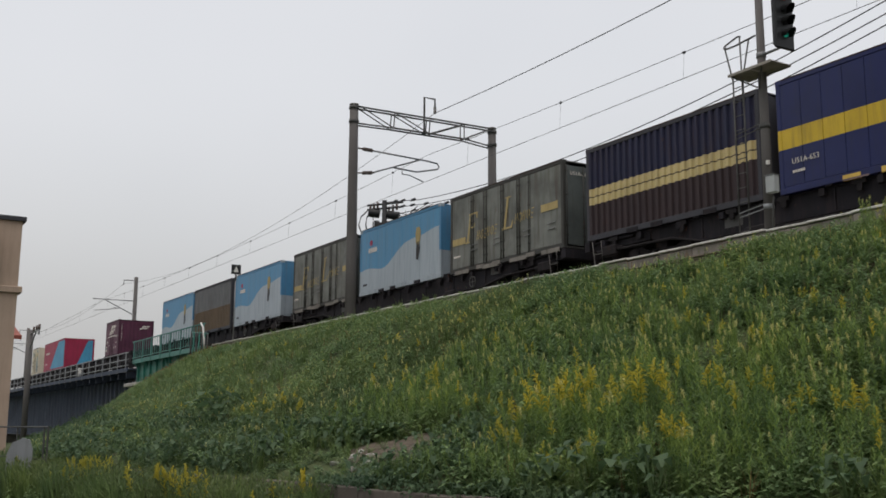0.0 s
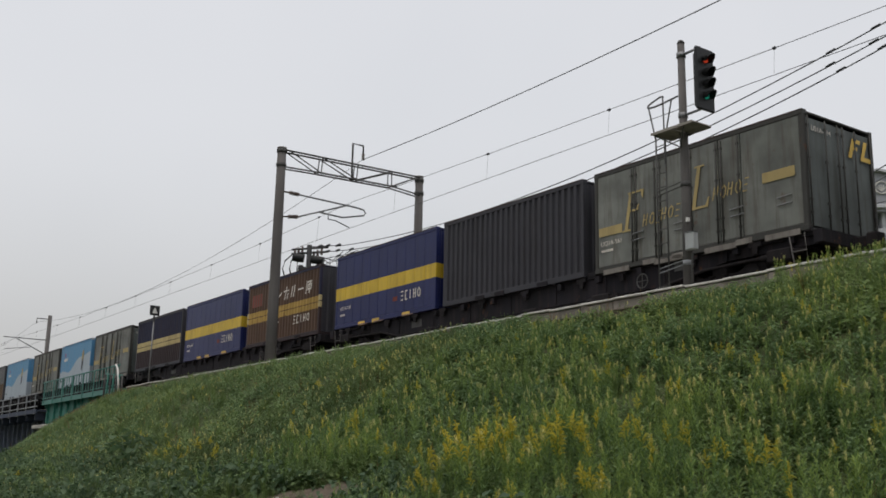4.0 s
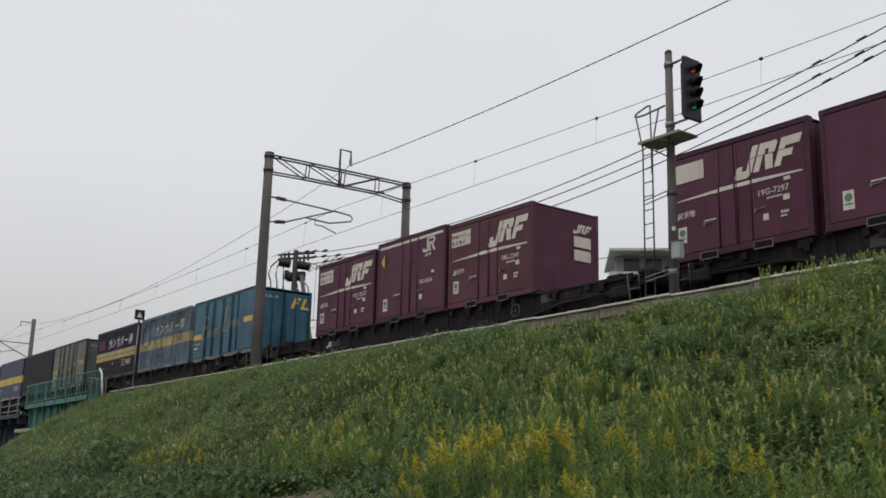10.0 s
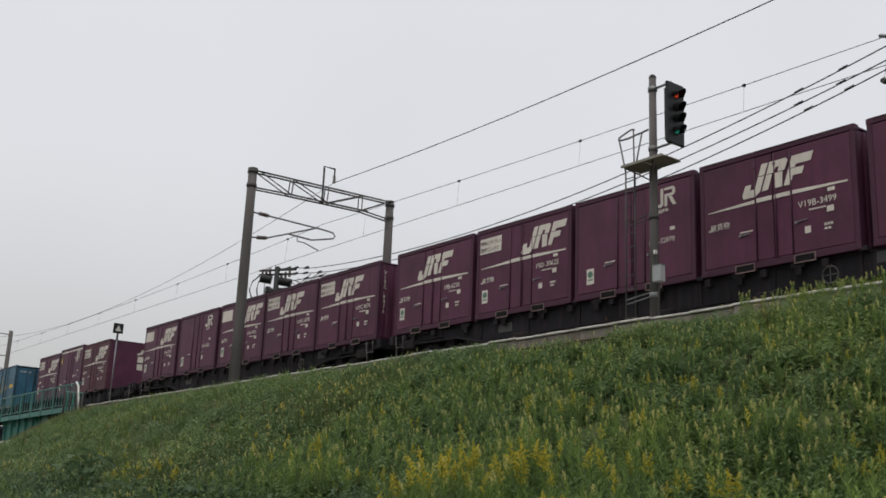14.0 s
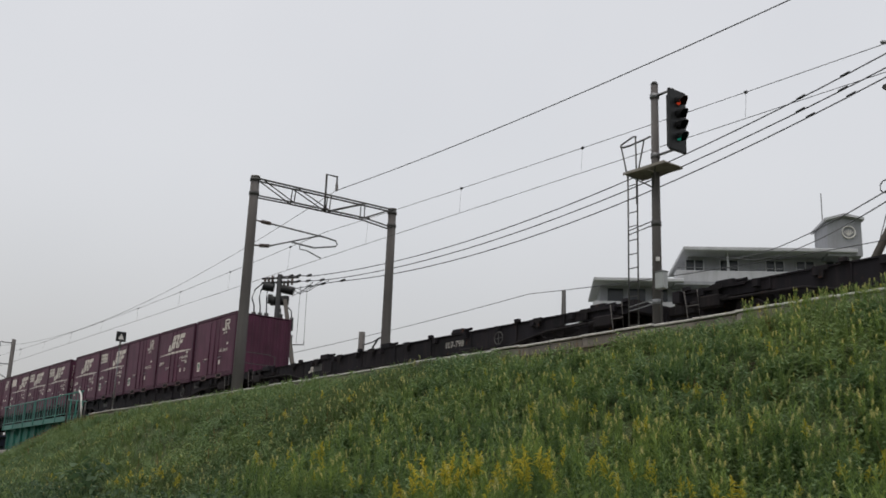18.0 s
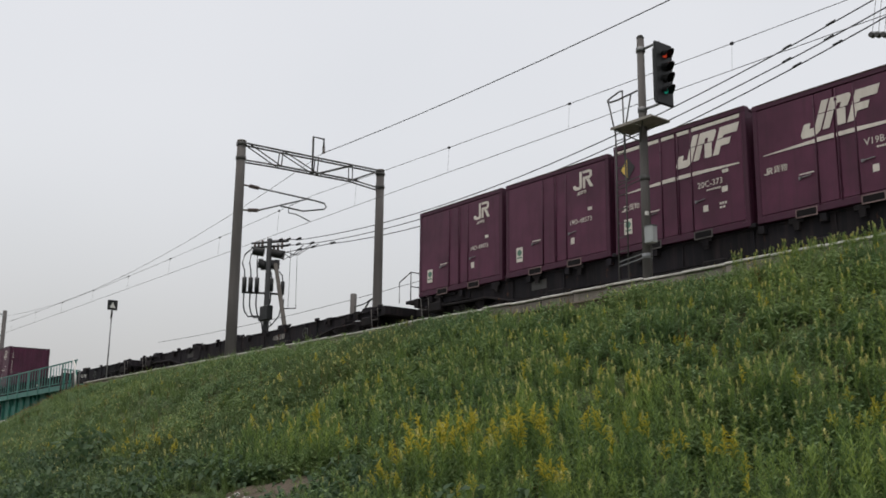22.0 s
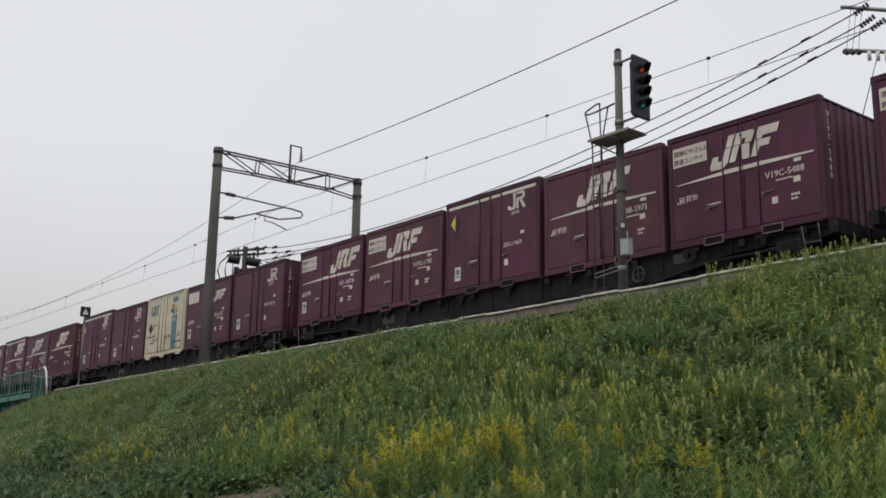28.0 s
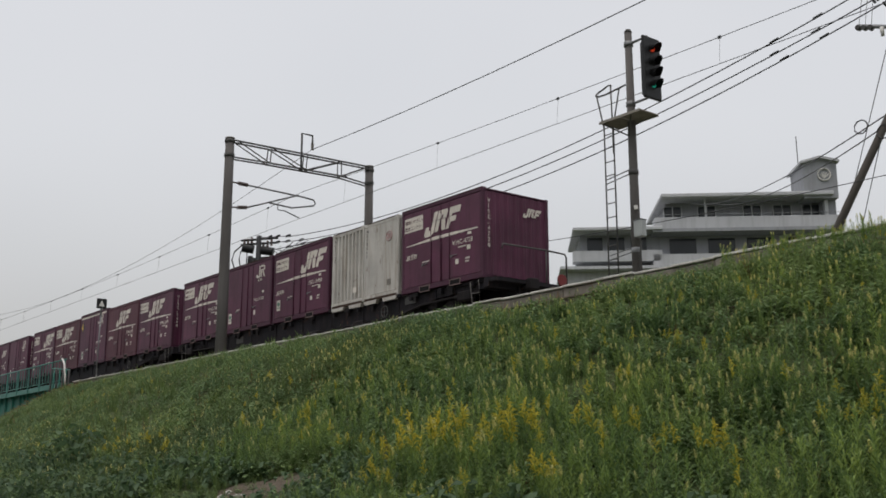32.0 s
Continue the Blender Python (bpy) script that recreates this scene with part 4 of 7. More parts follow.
def twenty_foot(s0, style, num=""):
    L, W, H = 6.10, 2.45, 2.55
    spec = {
        "wave": (WAVE, WAVE_FRAME, "bright blue container with a white wave along the bottom"),
        "liner": (FL_GREY, FL_END, "faded grey-green container with yellow lettering on folding doors"),
        "liner_blue": (FL_BLUE, FL_BLUE, "teal blue container with yellow lettering on folding doors"),
        "navy": (NAVY_STRIPE, NAVY_STRIPE, "smooth navy container with a broad yellow band"),
        "rusty": (GREY_RUST, DARK_GREY, "faded grey corrugated container with a rusty brown lower half"),
        "brown": (BROWN_BAND, DARK_GREY, "rusty brown corrugated container with a yellow band and white lettering"),
        "navy_brown": (NAVY_BROWN, DARK_GREY, "corrugated container, navy over brown, with a cream yellow band"),
        "dark": (DARK_GREY, DARK_GREY, "dark grey corrugated container without markings"),
        "striped": (GREY_STRIPE, GREY_STRIPE, "weathered grey-blue corrugated container with faded lettering"),
        "red_blue": (RED_BOX, RED_BOX, "crimson container with slanted sky blue panels"),
    }[style]
    body, ends, words = spec
    if style == "red_blue":
        L = 9.4
    t = thing("freight_container", pose(s0, SIDE_Y, DECK_Z), words, "container", "containers on the train")
    frame_parts(t, L, W, H, {"brown": NAVY_BROWN, "liner_blue": FRAME_BLUE, "liner": ROD_GREY}.get(style, ends), "20")
    ribbed = style in ("rusty", "brown", "navy_brown", "dark", "striped")
    if ribbed:
        def side(bm):
            corrugated(bm, 0.11, L - 0.11, 0.15, H - 0.11, 0.006, 0.25 if style == "striped" else 0.235, 0.14 if style == "striped" else 0.06)
        part("side_wall", cached(("side_wall20", style == "striped"), side, body), None, t)
        end_walls(t, L, W, H, ends, True)
    else:
        # folding doors or smooth panels, each a leaf of its own
        n = {"wave": 9, "liner": 5, "liner_blue": 5, "navy": 11, "red_blue": 8}[style]
        cuts = [0.1 + (L - 0.2) * i / n for i in range(n + 1)] if style not in ("liner", "liner_blue") else [0.1, 1.35, 2.1, 3.05, 3.9, 4.5, L - 0.1]
        for a, c in zip(cuts, cuts[1:]):
            w = c - a

            def leaf(bm):
                g = 0.016 if style in ("liner", "liner_blue") else 0.005
                box(bm, a + g, 0.014, 0.155, c - g, 0.06, H - 0.115, 0.006)
            part("door_leaf", cached(("leaf", a, c, H), leaf, body), None, t)

        def core(bm):
            box(bm, 0.1, 0.07, 0.1, L - 0.1, 0.1, H - 0.05)
        part("inner_wall", cached(("core", L, H), core, DARK_GREY), None, t)
        if style in ("liner", "liner_blue"):
            for x in (1.28, 1.42, 2.02, 2.18, 2.98, 3.12, 3.84, 3.98, 4.44):
                part("lock_rod", cached("lock_rod", locking_rod, ROD_BLUE if style == "liner_blue" else ROD_GREY), None, t, at=pose(x, -0.004, 0))
            end_doors(t, L, W, H, ends)
        else:
            end_walls(t, L, W, H, ends, style == "navy")
    fork = CONCRETE_DARK if style.startswith("liner") else (YELLOW if style == "navy" else STEEL_DARK if style == "striped" else WAGON)

    def pocket(bm):
        box(bm, 0, 0, -0.02, 0.42, 0.05, 0.1)
    for x in (1.6, 2.5, 4.3):
        part("fork_pocket", cached("fork_pocket20", pocket, fork), None, t, at=pose(x, -0.012, 0.0))
    if style == "wave":
        bars_of_writing(t, 0.75, 1.58, 4, 0.17, 0.13, LOGO_WHITE)

        def dot(bm):
            tube(bm, [(0, 0, 0), (0, 0.004, 0)], 0.11, 14)
        part("red_mark", cached("red_mark", dot, RED_BOX), None, t, at=pose(0.95, -0.006, 1.95))

        def badge(bm):
            slab(bm, [(0.05, 0.46), (0.2, 0.38), (0.34, 0.5), (0.40, 0.84), (0.3, 1.02), (0.1, 1.02), (0.02, 0.84)], 0, 0.004)
        part("yellow_badge", cached("yellow_badge", badge, FADED_YELLOW), None, t, "plain yellow shape", pose(4.35, -0.004, 0.95))

        def badge2(bm):
            slab(bm, [(0, 0), (0.14, -0.05), (0.26, 0.35), (0.2, 0.6), (0.02, 0.56)], 0, 0.004)
        part("dark_badge", cached("dark_badge", badge2, DARK_DECAL), None, t, at=pose(4.42, -0.004, 0.86))
        bars_of_writing(t, 0.3, 0.35, 5, 0.08, 0.05, DARK_DECAL)
    if style in ("liner", "liner_blue"):
        YL = YELLOW if style == "liner_blue" else FADED_YELLOW
        YS = FADED_YELLOW
        decal(t, "yellow_block", 0.16, 0.90, 0.95, 1.12, YL)
        decal(t, "yellow_block", 5.05, 1.18, 5.85, 1.40, YL)

        def tall(bm):
            for pts in ([(-0.06, 0), (0.2, 0), (0.21, 0.04), (0.12, 0.05), (0.3, 0.95), (0.2, 0.95), (0.02, 0.05), (-0.05, 0.04)], [(0.15, 0.95), (0.66, 0.95), (0.64, 0.74), (0.6, 0.74), (0.57, 0.9), (0.16, 0.9)],
                        [(0.2, 0.46), (0.46, 0.46), (0.5, 0.6), (0.46, 0.6), (0.42, 0.51), (0.21, 0.51)]):
                slab(bm, pts, 0, 0.004)
        part("tall_sign", cached("tall_sign", tall, YS), None, t, "tall slender yellow sign", pose(1.02, -0.008, 0.88))

        def tall2(bm):
            for pts in ([(-0.06, 0), (0.48, 0), (0.54, 0.22), (0.5, 0.22), (0.42, 0.05), (-0.05, 0.05)], [(0.04, 0.05), (0.14, 0.05), (0.32, 0.95), (0.22, 0.95)], [(0.14, 0.95), (0.42, 0.95), (0.43, 0.99), (0.15, 0.99)]):
                slab(bm, pts, 0, 0.004)
        part("tall_sign", cached("tall_sign_b", tall2, YS), None, t, "tall slender yellow sign", pose(3.1, -0.008, 0.99))
        for x, z, n in ((1.62, 0.92, 3), (2.2, 0.96, 3), (3.72, 1.10, 2), (4.12, 1.13, 3)):
            thin_signs(t, x, z, 0.27, 0.21, YS, (SIGNS_B[3:] + SIGNS_B)[:n], lean=0.22, thick=0.03, y=-0.008)
        if num:
            number(t, num, 0.22, 0.66, 0.16, LOGO_WHITE)
        bars_of_writing(t, 0.24, 0.5, 6, 0.06, 0.05, LOGO_WHITE)
        for x in (0.6, 1.9, 3.5, 4.7):
            def hnd(bm):
                tube(bm, [(0, -0.02, 0), (0.36, -0.02, 0.02)], 0.016, 5)
                tube(bm, [(0, -0.02, 0.16), (0.36, -0.02, 0.18)], 0.016, 5)
            part("door_handle", cached("liner_handle", hnd, STEEL), None, t, at=pose(x + 0.7, 0, 0.62))

        def sill(bm):
            box(bm, 0.05, -0.012, -0.06, 0.9, 0.03, 0.06)
        for x in (0.25, 1.9, 3.4, 5.0):
            part("sill_block", cached("sill_block", sill, CONCRETE_DARK), None, t, at=pose(x, 0, 0))
    if style == "navy":
        thin_signs(t, 4.2, 0.5, 0.27, 0.235, LOGO_WHITE, SIGNS_B, thick=0.042)
        if num:
            number(t, num, 0.35, 0.62, 0.17, LOGO_WHITE)
        bars_of_writing(t, 0.36, 0.42, 5, 0.06, 0.05, LOGO_WHITE)
        for x in (1.6, 2.6, 4.3):
            decal(t, "pocket_edge", x, -0.02, x + 0.62, 0.02, RIM_STEEL, -0.02)
        decal(t, "red_mark", 3.72, 0.52, 3.98, 0.66, weathered("faded_red", (0.16, 0.04, 0.03), 0.7, dirt=0.4))
    if style in ("brown", "navy_brown", "striped") and num != "bare":
        pale = LOGO_WHITE if style != "striped" else PALE
        thin_signs(t, 1.95, 1.60, 0.46, 0.60, pale, SIGNS_A, lean=0.14, thick=0.062, y=0.002)
        thin_signs(t, 4.1, 0.58 if style != "striped" else 1.08, 0.26, 0.27, pale if style != "striped" else weathered("faded_red", (0.16, 0.04, 0.03), 0.7, dirt=0.4), SIGNS_B, thick=0.045, y=0.002)
        bars_of_writing(t, 2.7, 0.74, 2, 0.06, 0.06, pale, 0.002, gap=0.8)
        if style == "striped":
            def ring(bm):
                pts = [(0.5 * math.cos(k * 0.45), 0, 0.55 * math.sin(k * 0.45)) for k in range(15)]
                tube(bm, pts, 0.022, 4, cap=False)
            part("round_mark", cached("ring_outline", ring, DARK_DECAL), None, t, "dark ring outline", pose(0.85, 0.0, 1.7))
        if style != "striped":
            decal(t, "red_panel", 0.4, 1.6, 1.3, 2.1, weathered("faded_red", (0.16, 0.04, 0.03), 0.7, dirt=0.4), 0.008)
    if style == "red_blue":
        def swoosh(bm):
            slab(bm, [(3.2, 0.15), (9.2, 0.15), (9.2, 2.4), (6.6, 2.4)], 0, 0.006)
        part("blue_panel", cached("blue_panel", swoosh, SKY_BOX), None, t, at=pose(0, -0.004, 0))

        def swoosh2(bm):
            slab(bm, [(1.0, 0.15), (2.3, 0.15), (2.3, 2.4), (1.9, 2.4)], 0, 0.006)
        bars_of_writing(t, 1.0, 1.5, 6, 0.22, 0.2, LOGO_WHITE)
        bars_of_writing(t, 0.6, 0.6, 8, 0.1, 0.1, LOGO_WHITE)
        part("blue_panel", cached("blue_panel_end", swoosh2, SKY_BOX), None, t, at=pose(L + 0.012, 0, 0, 0, 0, 90))
    MOVING.append((t, s0, SIDE_Y, DECK_Z))
    return t


def end_doors(t, L, W, H, mat):
    """A pair of end doors with rods and a pale mark, on the right-hand end."""
    def leaf(bm):
        box(bm, 0, 0, 0.12, 1.08, 0.04, H - 0.14, 0.01)
    for y in (0.12, 1.25):
        part("end_door", cached(("end_door", H), leaf, mat), None, t, at=pose(L - 0.03, y, 0, 0, 0, 90))
    for y in (0.13, 0.72, 1.14, 1.32, 1.75, 2.32):
        part("lock_rod", cached("lock_rod", locking_rod, ROD_BLUE if mat == FL_BLUE else ROD_GREY), None, t, at=pose(L + 0.02, y, 0, 0, 0, 90))

    def back(bm):
        box(bm, 0, 0.05, 0.05, 0.03, W - 0.05, H - 0.05)
    part("end_wall", cached(("end_back", W, H), back, mat), None, t)

    def mark(bm):
        slab(bm, [(0, 0), (0.12, 0), (0.2, 0.2), (0.34, 0.2), (0.36, 0.28), (0.23, 0.28), (0.26, 0.36), (0.45, 0.36), (0.47, 0.45), (0.18, 0.45)], 0, 0.004)
        slab(bm, [(0.44, 0), (0.8, 0), (0.84, 0.1), (0.58, 0.1), (0.72, 0.45), (0.6, 0.45)], 0, 0.004)
    part("emblem", cached("end_emblem", mark, YELLOW), None, t, at=pose(L + 0.012, 1.5, H - 0.75, 0, 0, 90))
    part("number_lettering", text_mesh("U51A-314", 0.16, LOGO_WHITE), None, t, at=pose(L + 0.012, 0.25, H - 0.42, 0, 0, 90))


def cream_reefer(s0):
    L, W, H = 3.715, 2.45, 2.52
    t = thing("freight_container", pose(s0, SIDE_Y, DECK_Z), "cream container with a teal panel and a dark diamond mark", "container", "containers on the train")
    frame_parts(t, L, W, H, CREAM, "cream")
    for a, c in ((0.1, 1.3), (1.3, 1.95), (1.95, L - 0.1)):
        def leaf(bm):
            box(bm, a + 0.01, 0.012, 0.16, c - 0.01, 0.06, H - 0.12, 0.01)
        part("door_panel", cached(("cream_leaf", a), leaf, CREAM), None, t)
    for x in (1.3, 1.64, 1.95, 3.58):
        part("lock_rod", cached("lock_rod", locking_rod, CREAM), None, t, at=pose(x, -0.012, 0))

    def lever(bm):
        tube(bm, [(0, 0, 0), (0.4, -0.01, 0.015)], 0.014, 5)
        box(bm, -0.03, -0.012, -0.05, 0.03, 0.015, 0.05)
        box(bm, 0.36, -0.012, -0.04, 0.41, 0.015, 0.05)
    for x, z in ((0.86, 0.68), (2.02, 0.72)):
        part("door_handle", cached("reefer_lever", lever, RIM_STEEL), None, t, at=pose(x, -0.014, z))

    def gasket(bm):
        box(bm, 0, 0, 0.16, 0.02, 0.02, H - 0.12)
    for x in (1.29, 1.63, 1.945):
        part("door_seal", cached("door_seal", gasket, DARK_DECAL), None, t, at=pose(x, 0.006, 0))
    decal(t, "roof_edge", 0.1, H - 0.05, L - 0.1, H + 0.005, DARK_GREY, -0.002)
    decal(t, "data_plate", 3.2, 0.62, 3.34, 0.82, CONCRETE_DARK)
    bars_of_writing(t, 2.72, 0.42, 12, 0.05, 0.05, DARK_DECAL, name="small_lettering", y=-0.009)
    bars_of_writing(t, 0.75, 1.28, 6, 0.045, 0.05, DARK_DECAL, name="small_lettering")

    def base_lip(bm):
        slab(bm, [(0, 0.0), (0.5, 0.0), (0.42, -0.09), (0.08, -0.09)], 0, 0.04)
    for x in (0.15, 1.5, 3.05):
        part("foot_beam", cached("base_lip", base_lip, CREAM), None, t, at=pose(x, 0.0, 0))
    end_walls(t, L, W, H, CREAM, False)
    decal(t, "teal_panel", 2.55, 0.2, 3.0, 1.55, TEAL)
    decal(t, "teal_panel", 2.55, 2.1, 3.0, 2.3, TEAL)
    for x, z, m in ((2.50, 1.75, DARK_GREY), (2.80, 1.9, YELLOW), (2.70, 1.66, TEAL), (2.56, 1.95, weathered("orange_decal", (0.42, 0.14, 0.05), 0.6)), (2.95, 1.72, FADED_YELLOW), (2.66, 1.82, FADED_YELLOW)):
        def dot(bm):
            tube(bm, [(0, 0, 0), (0, 0.005, 0)], 0.09, 12)
        part("round_mark", cached("round_mark", dot, m), None, t, at=pose(x, -0.006, z))
    for k, strokes in enumerate(MARK_C):
        thin_signs(t, 0.36 + k * 0.3, 1.75, 0.38, 0.34, TEAL, (strokes,), lean=0.16, thick=0.075)

    def dia(bm):
        slab(bm, [(0, -0.24), (0.22, 0), (0, 0.24), (-0.22, 0)], 0, 0.004)
    part("diamond_mark", cached("diamond_big", dia, weathered("brown_decal", (0.07, 0.045, 0.03), 0.6)), None, t, at=pose(0.5, -0.004, 1.2))
    number(t, "19A", 2.58, 1.28, 0.22, LOGO_WHITE, -0.008)
    number(t, "UR19A-2446", 0.2, 0.8, 0.15, DARK_DECAL)
    bars_of_writing(t, 0.5, 0.55, 5, 0.05, 0.05, DARK_DECAL)
    decal(t, "rust_strip", 0.12, 0.155, 3.5, 0.18, weathered("rust_strip", (0.2, 0.1, 0.05), 0.8))
    MOVING.append((t, s0, SIDE_Y, DECK_Z))


def small_white(s0, ribbed, num):
    L, W, H = 1.83, 2.45, 2.42
    t = thing("freight_container", pose(s0, SIDE_Y, DECK_Z + 0.06), "small dirty white container, " + ("ribbed side" if ribbed else "smooth side"), "container", "containers on the train")
    frame_parts(t, L, W, H, PALE, "small", post=0.09)

    def side(bm):
        if ribbed:
            corrugated(bm, 0.09, L - 0.09, 0.16, H - 0.1, 0.006, 0.2, 0.075)
        else:
            box(bm, 0.09, 0.012, 0.16, L - 0.09, 0.04, H - 0.1)
    part("side_wall", cached(("small_side", ribbed), side, PALE), None, t)
    end_walls(t, L, W, H, PALE, True)
    for i, ch in enumerate(num):
        part("number_lettering", text_mesh(ch, 0.14, DARK_DECAL), None, t, at=pose(0.13, -0.004, H - 0.3 - i * 0.13))
    decal(t, "data_plate", 1.25, 0.35, 1.45, 0.52, LOGO_WHITE if ribbed else CONCRETE_DARK)
    if not ribbed:
        def ring(bm):
            tube(bm, [(0.15 * math.cos(k * 0.349), 0, 0.15 * math.sin(k * 0.349)) for k in range(19)], 0.016, 4, cap=False)
            for z in (-0.06, 0.0, 0.06):
                box(bm, -0.09, -0.004, z - 0.018, 0.09, 0.004, z + 0.018)
        part("round_mark", cached("ring_mark", ring, weathered("pink_decal", (0.42, 0.27, 0.27), 0.7)), None, t, at=pose(1.35, 0.004, 1.85))
    def gap(bm):
        box(bm, 0.06, -0.016, -0.022, L - 0.06, 0.05, 0.05)
    part("base_slot", cached("base_slot", gap, RUST_EDGE), None, t, "rusty dark edge above the foot beams")

    def foot(bm):
        slab(bm, [(0.0, -0.13), (0.62, -0.13), (0.7, -0.02), (-0.05, -0.02)], -0.01, 0.1)
    for x in (0.06, 1.08):
        part("foot_beam", cached("foot_beam", foot, PALE), None, t, at=pose(x, 0, 0))
    MOVING.append((t, s0, SIDE_Y, DECK_Z + 0.06))


# ---- wagons ----
def wheel_pair(bm):
    for y in (-0.56, 0.5):
        tube(bm, [(0, y, 0), (0, y + 0.06, 0)], 0.44, 24)
        tube(bm, [(0, y - 0.012, 0), (0, y + 0.072, 0)], 0.14, 12)
        for k in range(3):
            a = k * 2.094
            box(bm, 0.26 * math.cos(a) - 0.04, y - 0.015, 0.26 * math.sin(a) - 0.04, 0.26 * math.cos(a) + 0.04, y + 0.075, 0.26 * math.sin(a) + 0.04)
    tube(bm, [(0, -0.85, 0), (0, 0.85, 0)], 0.075, 10)


def bogie_side(bm):
    slab(bm, [(-1.25, 0.36), (-1.2, 0.58), (-0.75, 0.6), (-0.5, 0.46), (0.5, 0.46), (0.75, 0.6), (1.2, 0.58), (1.25, 0.36), (0.95, 0.3), (0.62, 0.36), (0.42, 0.2), (-0.42, 0.2), (-0.62, 0.36), (-0.95, 0.3)], -0.06, 0.06)
    for x in (-0.95, 0.95):
        tube(bm, [(x, -0.14, 0.43), (x, 0.02, 0.43)], 0.14, 12)
    for x in (-0.18, 0.18):
        for i in range(5):
            tube(bm, [(x, -0.09, 0.24 + i * 0.045), (x, -0.09, 0.265 + i * 0.045)], 0.085, 10)


def side_sill(bm):
    """Fish-bellied side sill with a top flange."""
    slab(bm, [(-9.8, 0.98), (9.8, 0.98), (9.8, 0.72), (7.4, 0.72), (5.6, 0.42), (-5.6, 0.42), (-7.4, 0.72), (-9.8, 0.72)], -0.012, 0.012)
    box(bm, -9.8, -0.05, 0.945, 9.8, 0.06, 0.975)
    for x in (-7.4, -5.6, -3.7, -1.85, 0, 1.85, 3.7, 5.6, 7.4):
        box(bm, x - 0.02, -0.045, 0.47, x + 0.02, 0.0, 0.945) if abs(x) < 6 else box(bm, x - 0.02, -0.045, 0.73, x + 0.02, 0.0, 0.945)
    slab(bm, [(-5.6, 0.42), (5.6, 0.42), (5.6, 0.445), (-5.6, 0.445)], -0.05, 0.06)


def deck_frame(bm):
    box(bm, -9.9, -0.2, 0.5, 9.9, 0.2, 0.93)
    for i in range(14):
        x = -9.1 + i * 1.4
        box(bm, x - 0.07, -1.2, 0.8, x + 0.07, 1.2, 0.96)
    box(bm, -9.85, -1.22, 0.72, -9.65, 1.22, 0.98)
    box(bm, 9.65, -1.22, 0.72, 9.85, 1.22, 0.98)
    box(bm, -9.6, -1.15, 0.9, -8.0, 1.15, 0.95)
    box(bm, 8.0, -1.15, 0.9, 9.6, 1.15, 0.95)


def coupler(bm):
    box(bm, 0, -0.1, 0.72, 0.34, 0.1, 0.96, 0.02)
    box(bm, 0.3, -0.16, 0.7, 0.56, 0.16, 1.0, 0.03)


def end_rail(bm):
    tube(bm, [(0, -1.1, 0.98), (0, -1.1, 1.85), (0.0, 0.0, 1.85), (0, 0.3, 1.78), (0, 0.3, 0.98)], 0.02, 6)
    tube(bm, [(0, -1.1, 1.42), (0, 0.3, 1.42)], 0.016, 6)
    tube(bm, [(-0.5, -1.16, 0.98), (-0.5, -1.16, 1.6), (0, -1.1, 1.85)], 0.018, 6)


def step_iron(bm):
    tube(bm, [(0, 0, 0.95), (0.1, 0, 0.28), (0.42, 0, 0.28), (0.36, 0, 0.95)], 0.012, 6)
    tube(bm, [(0.05, 0, 0.6), (0.4, 0, 0.6)], 0.012, 6)


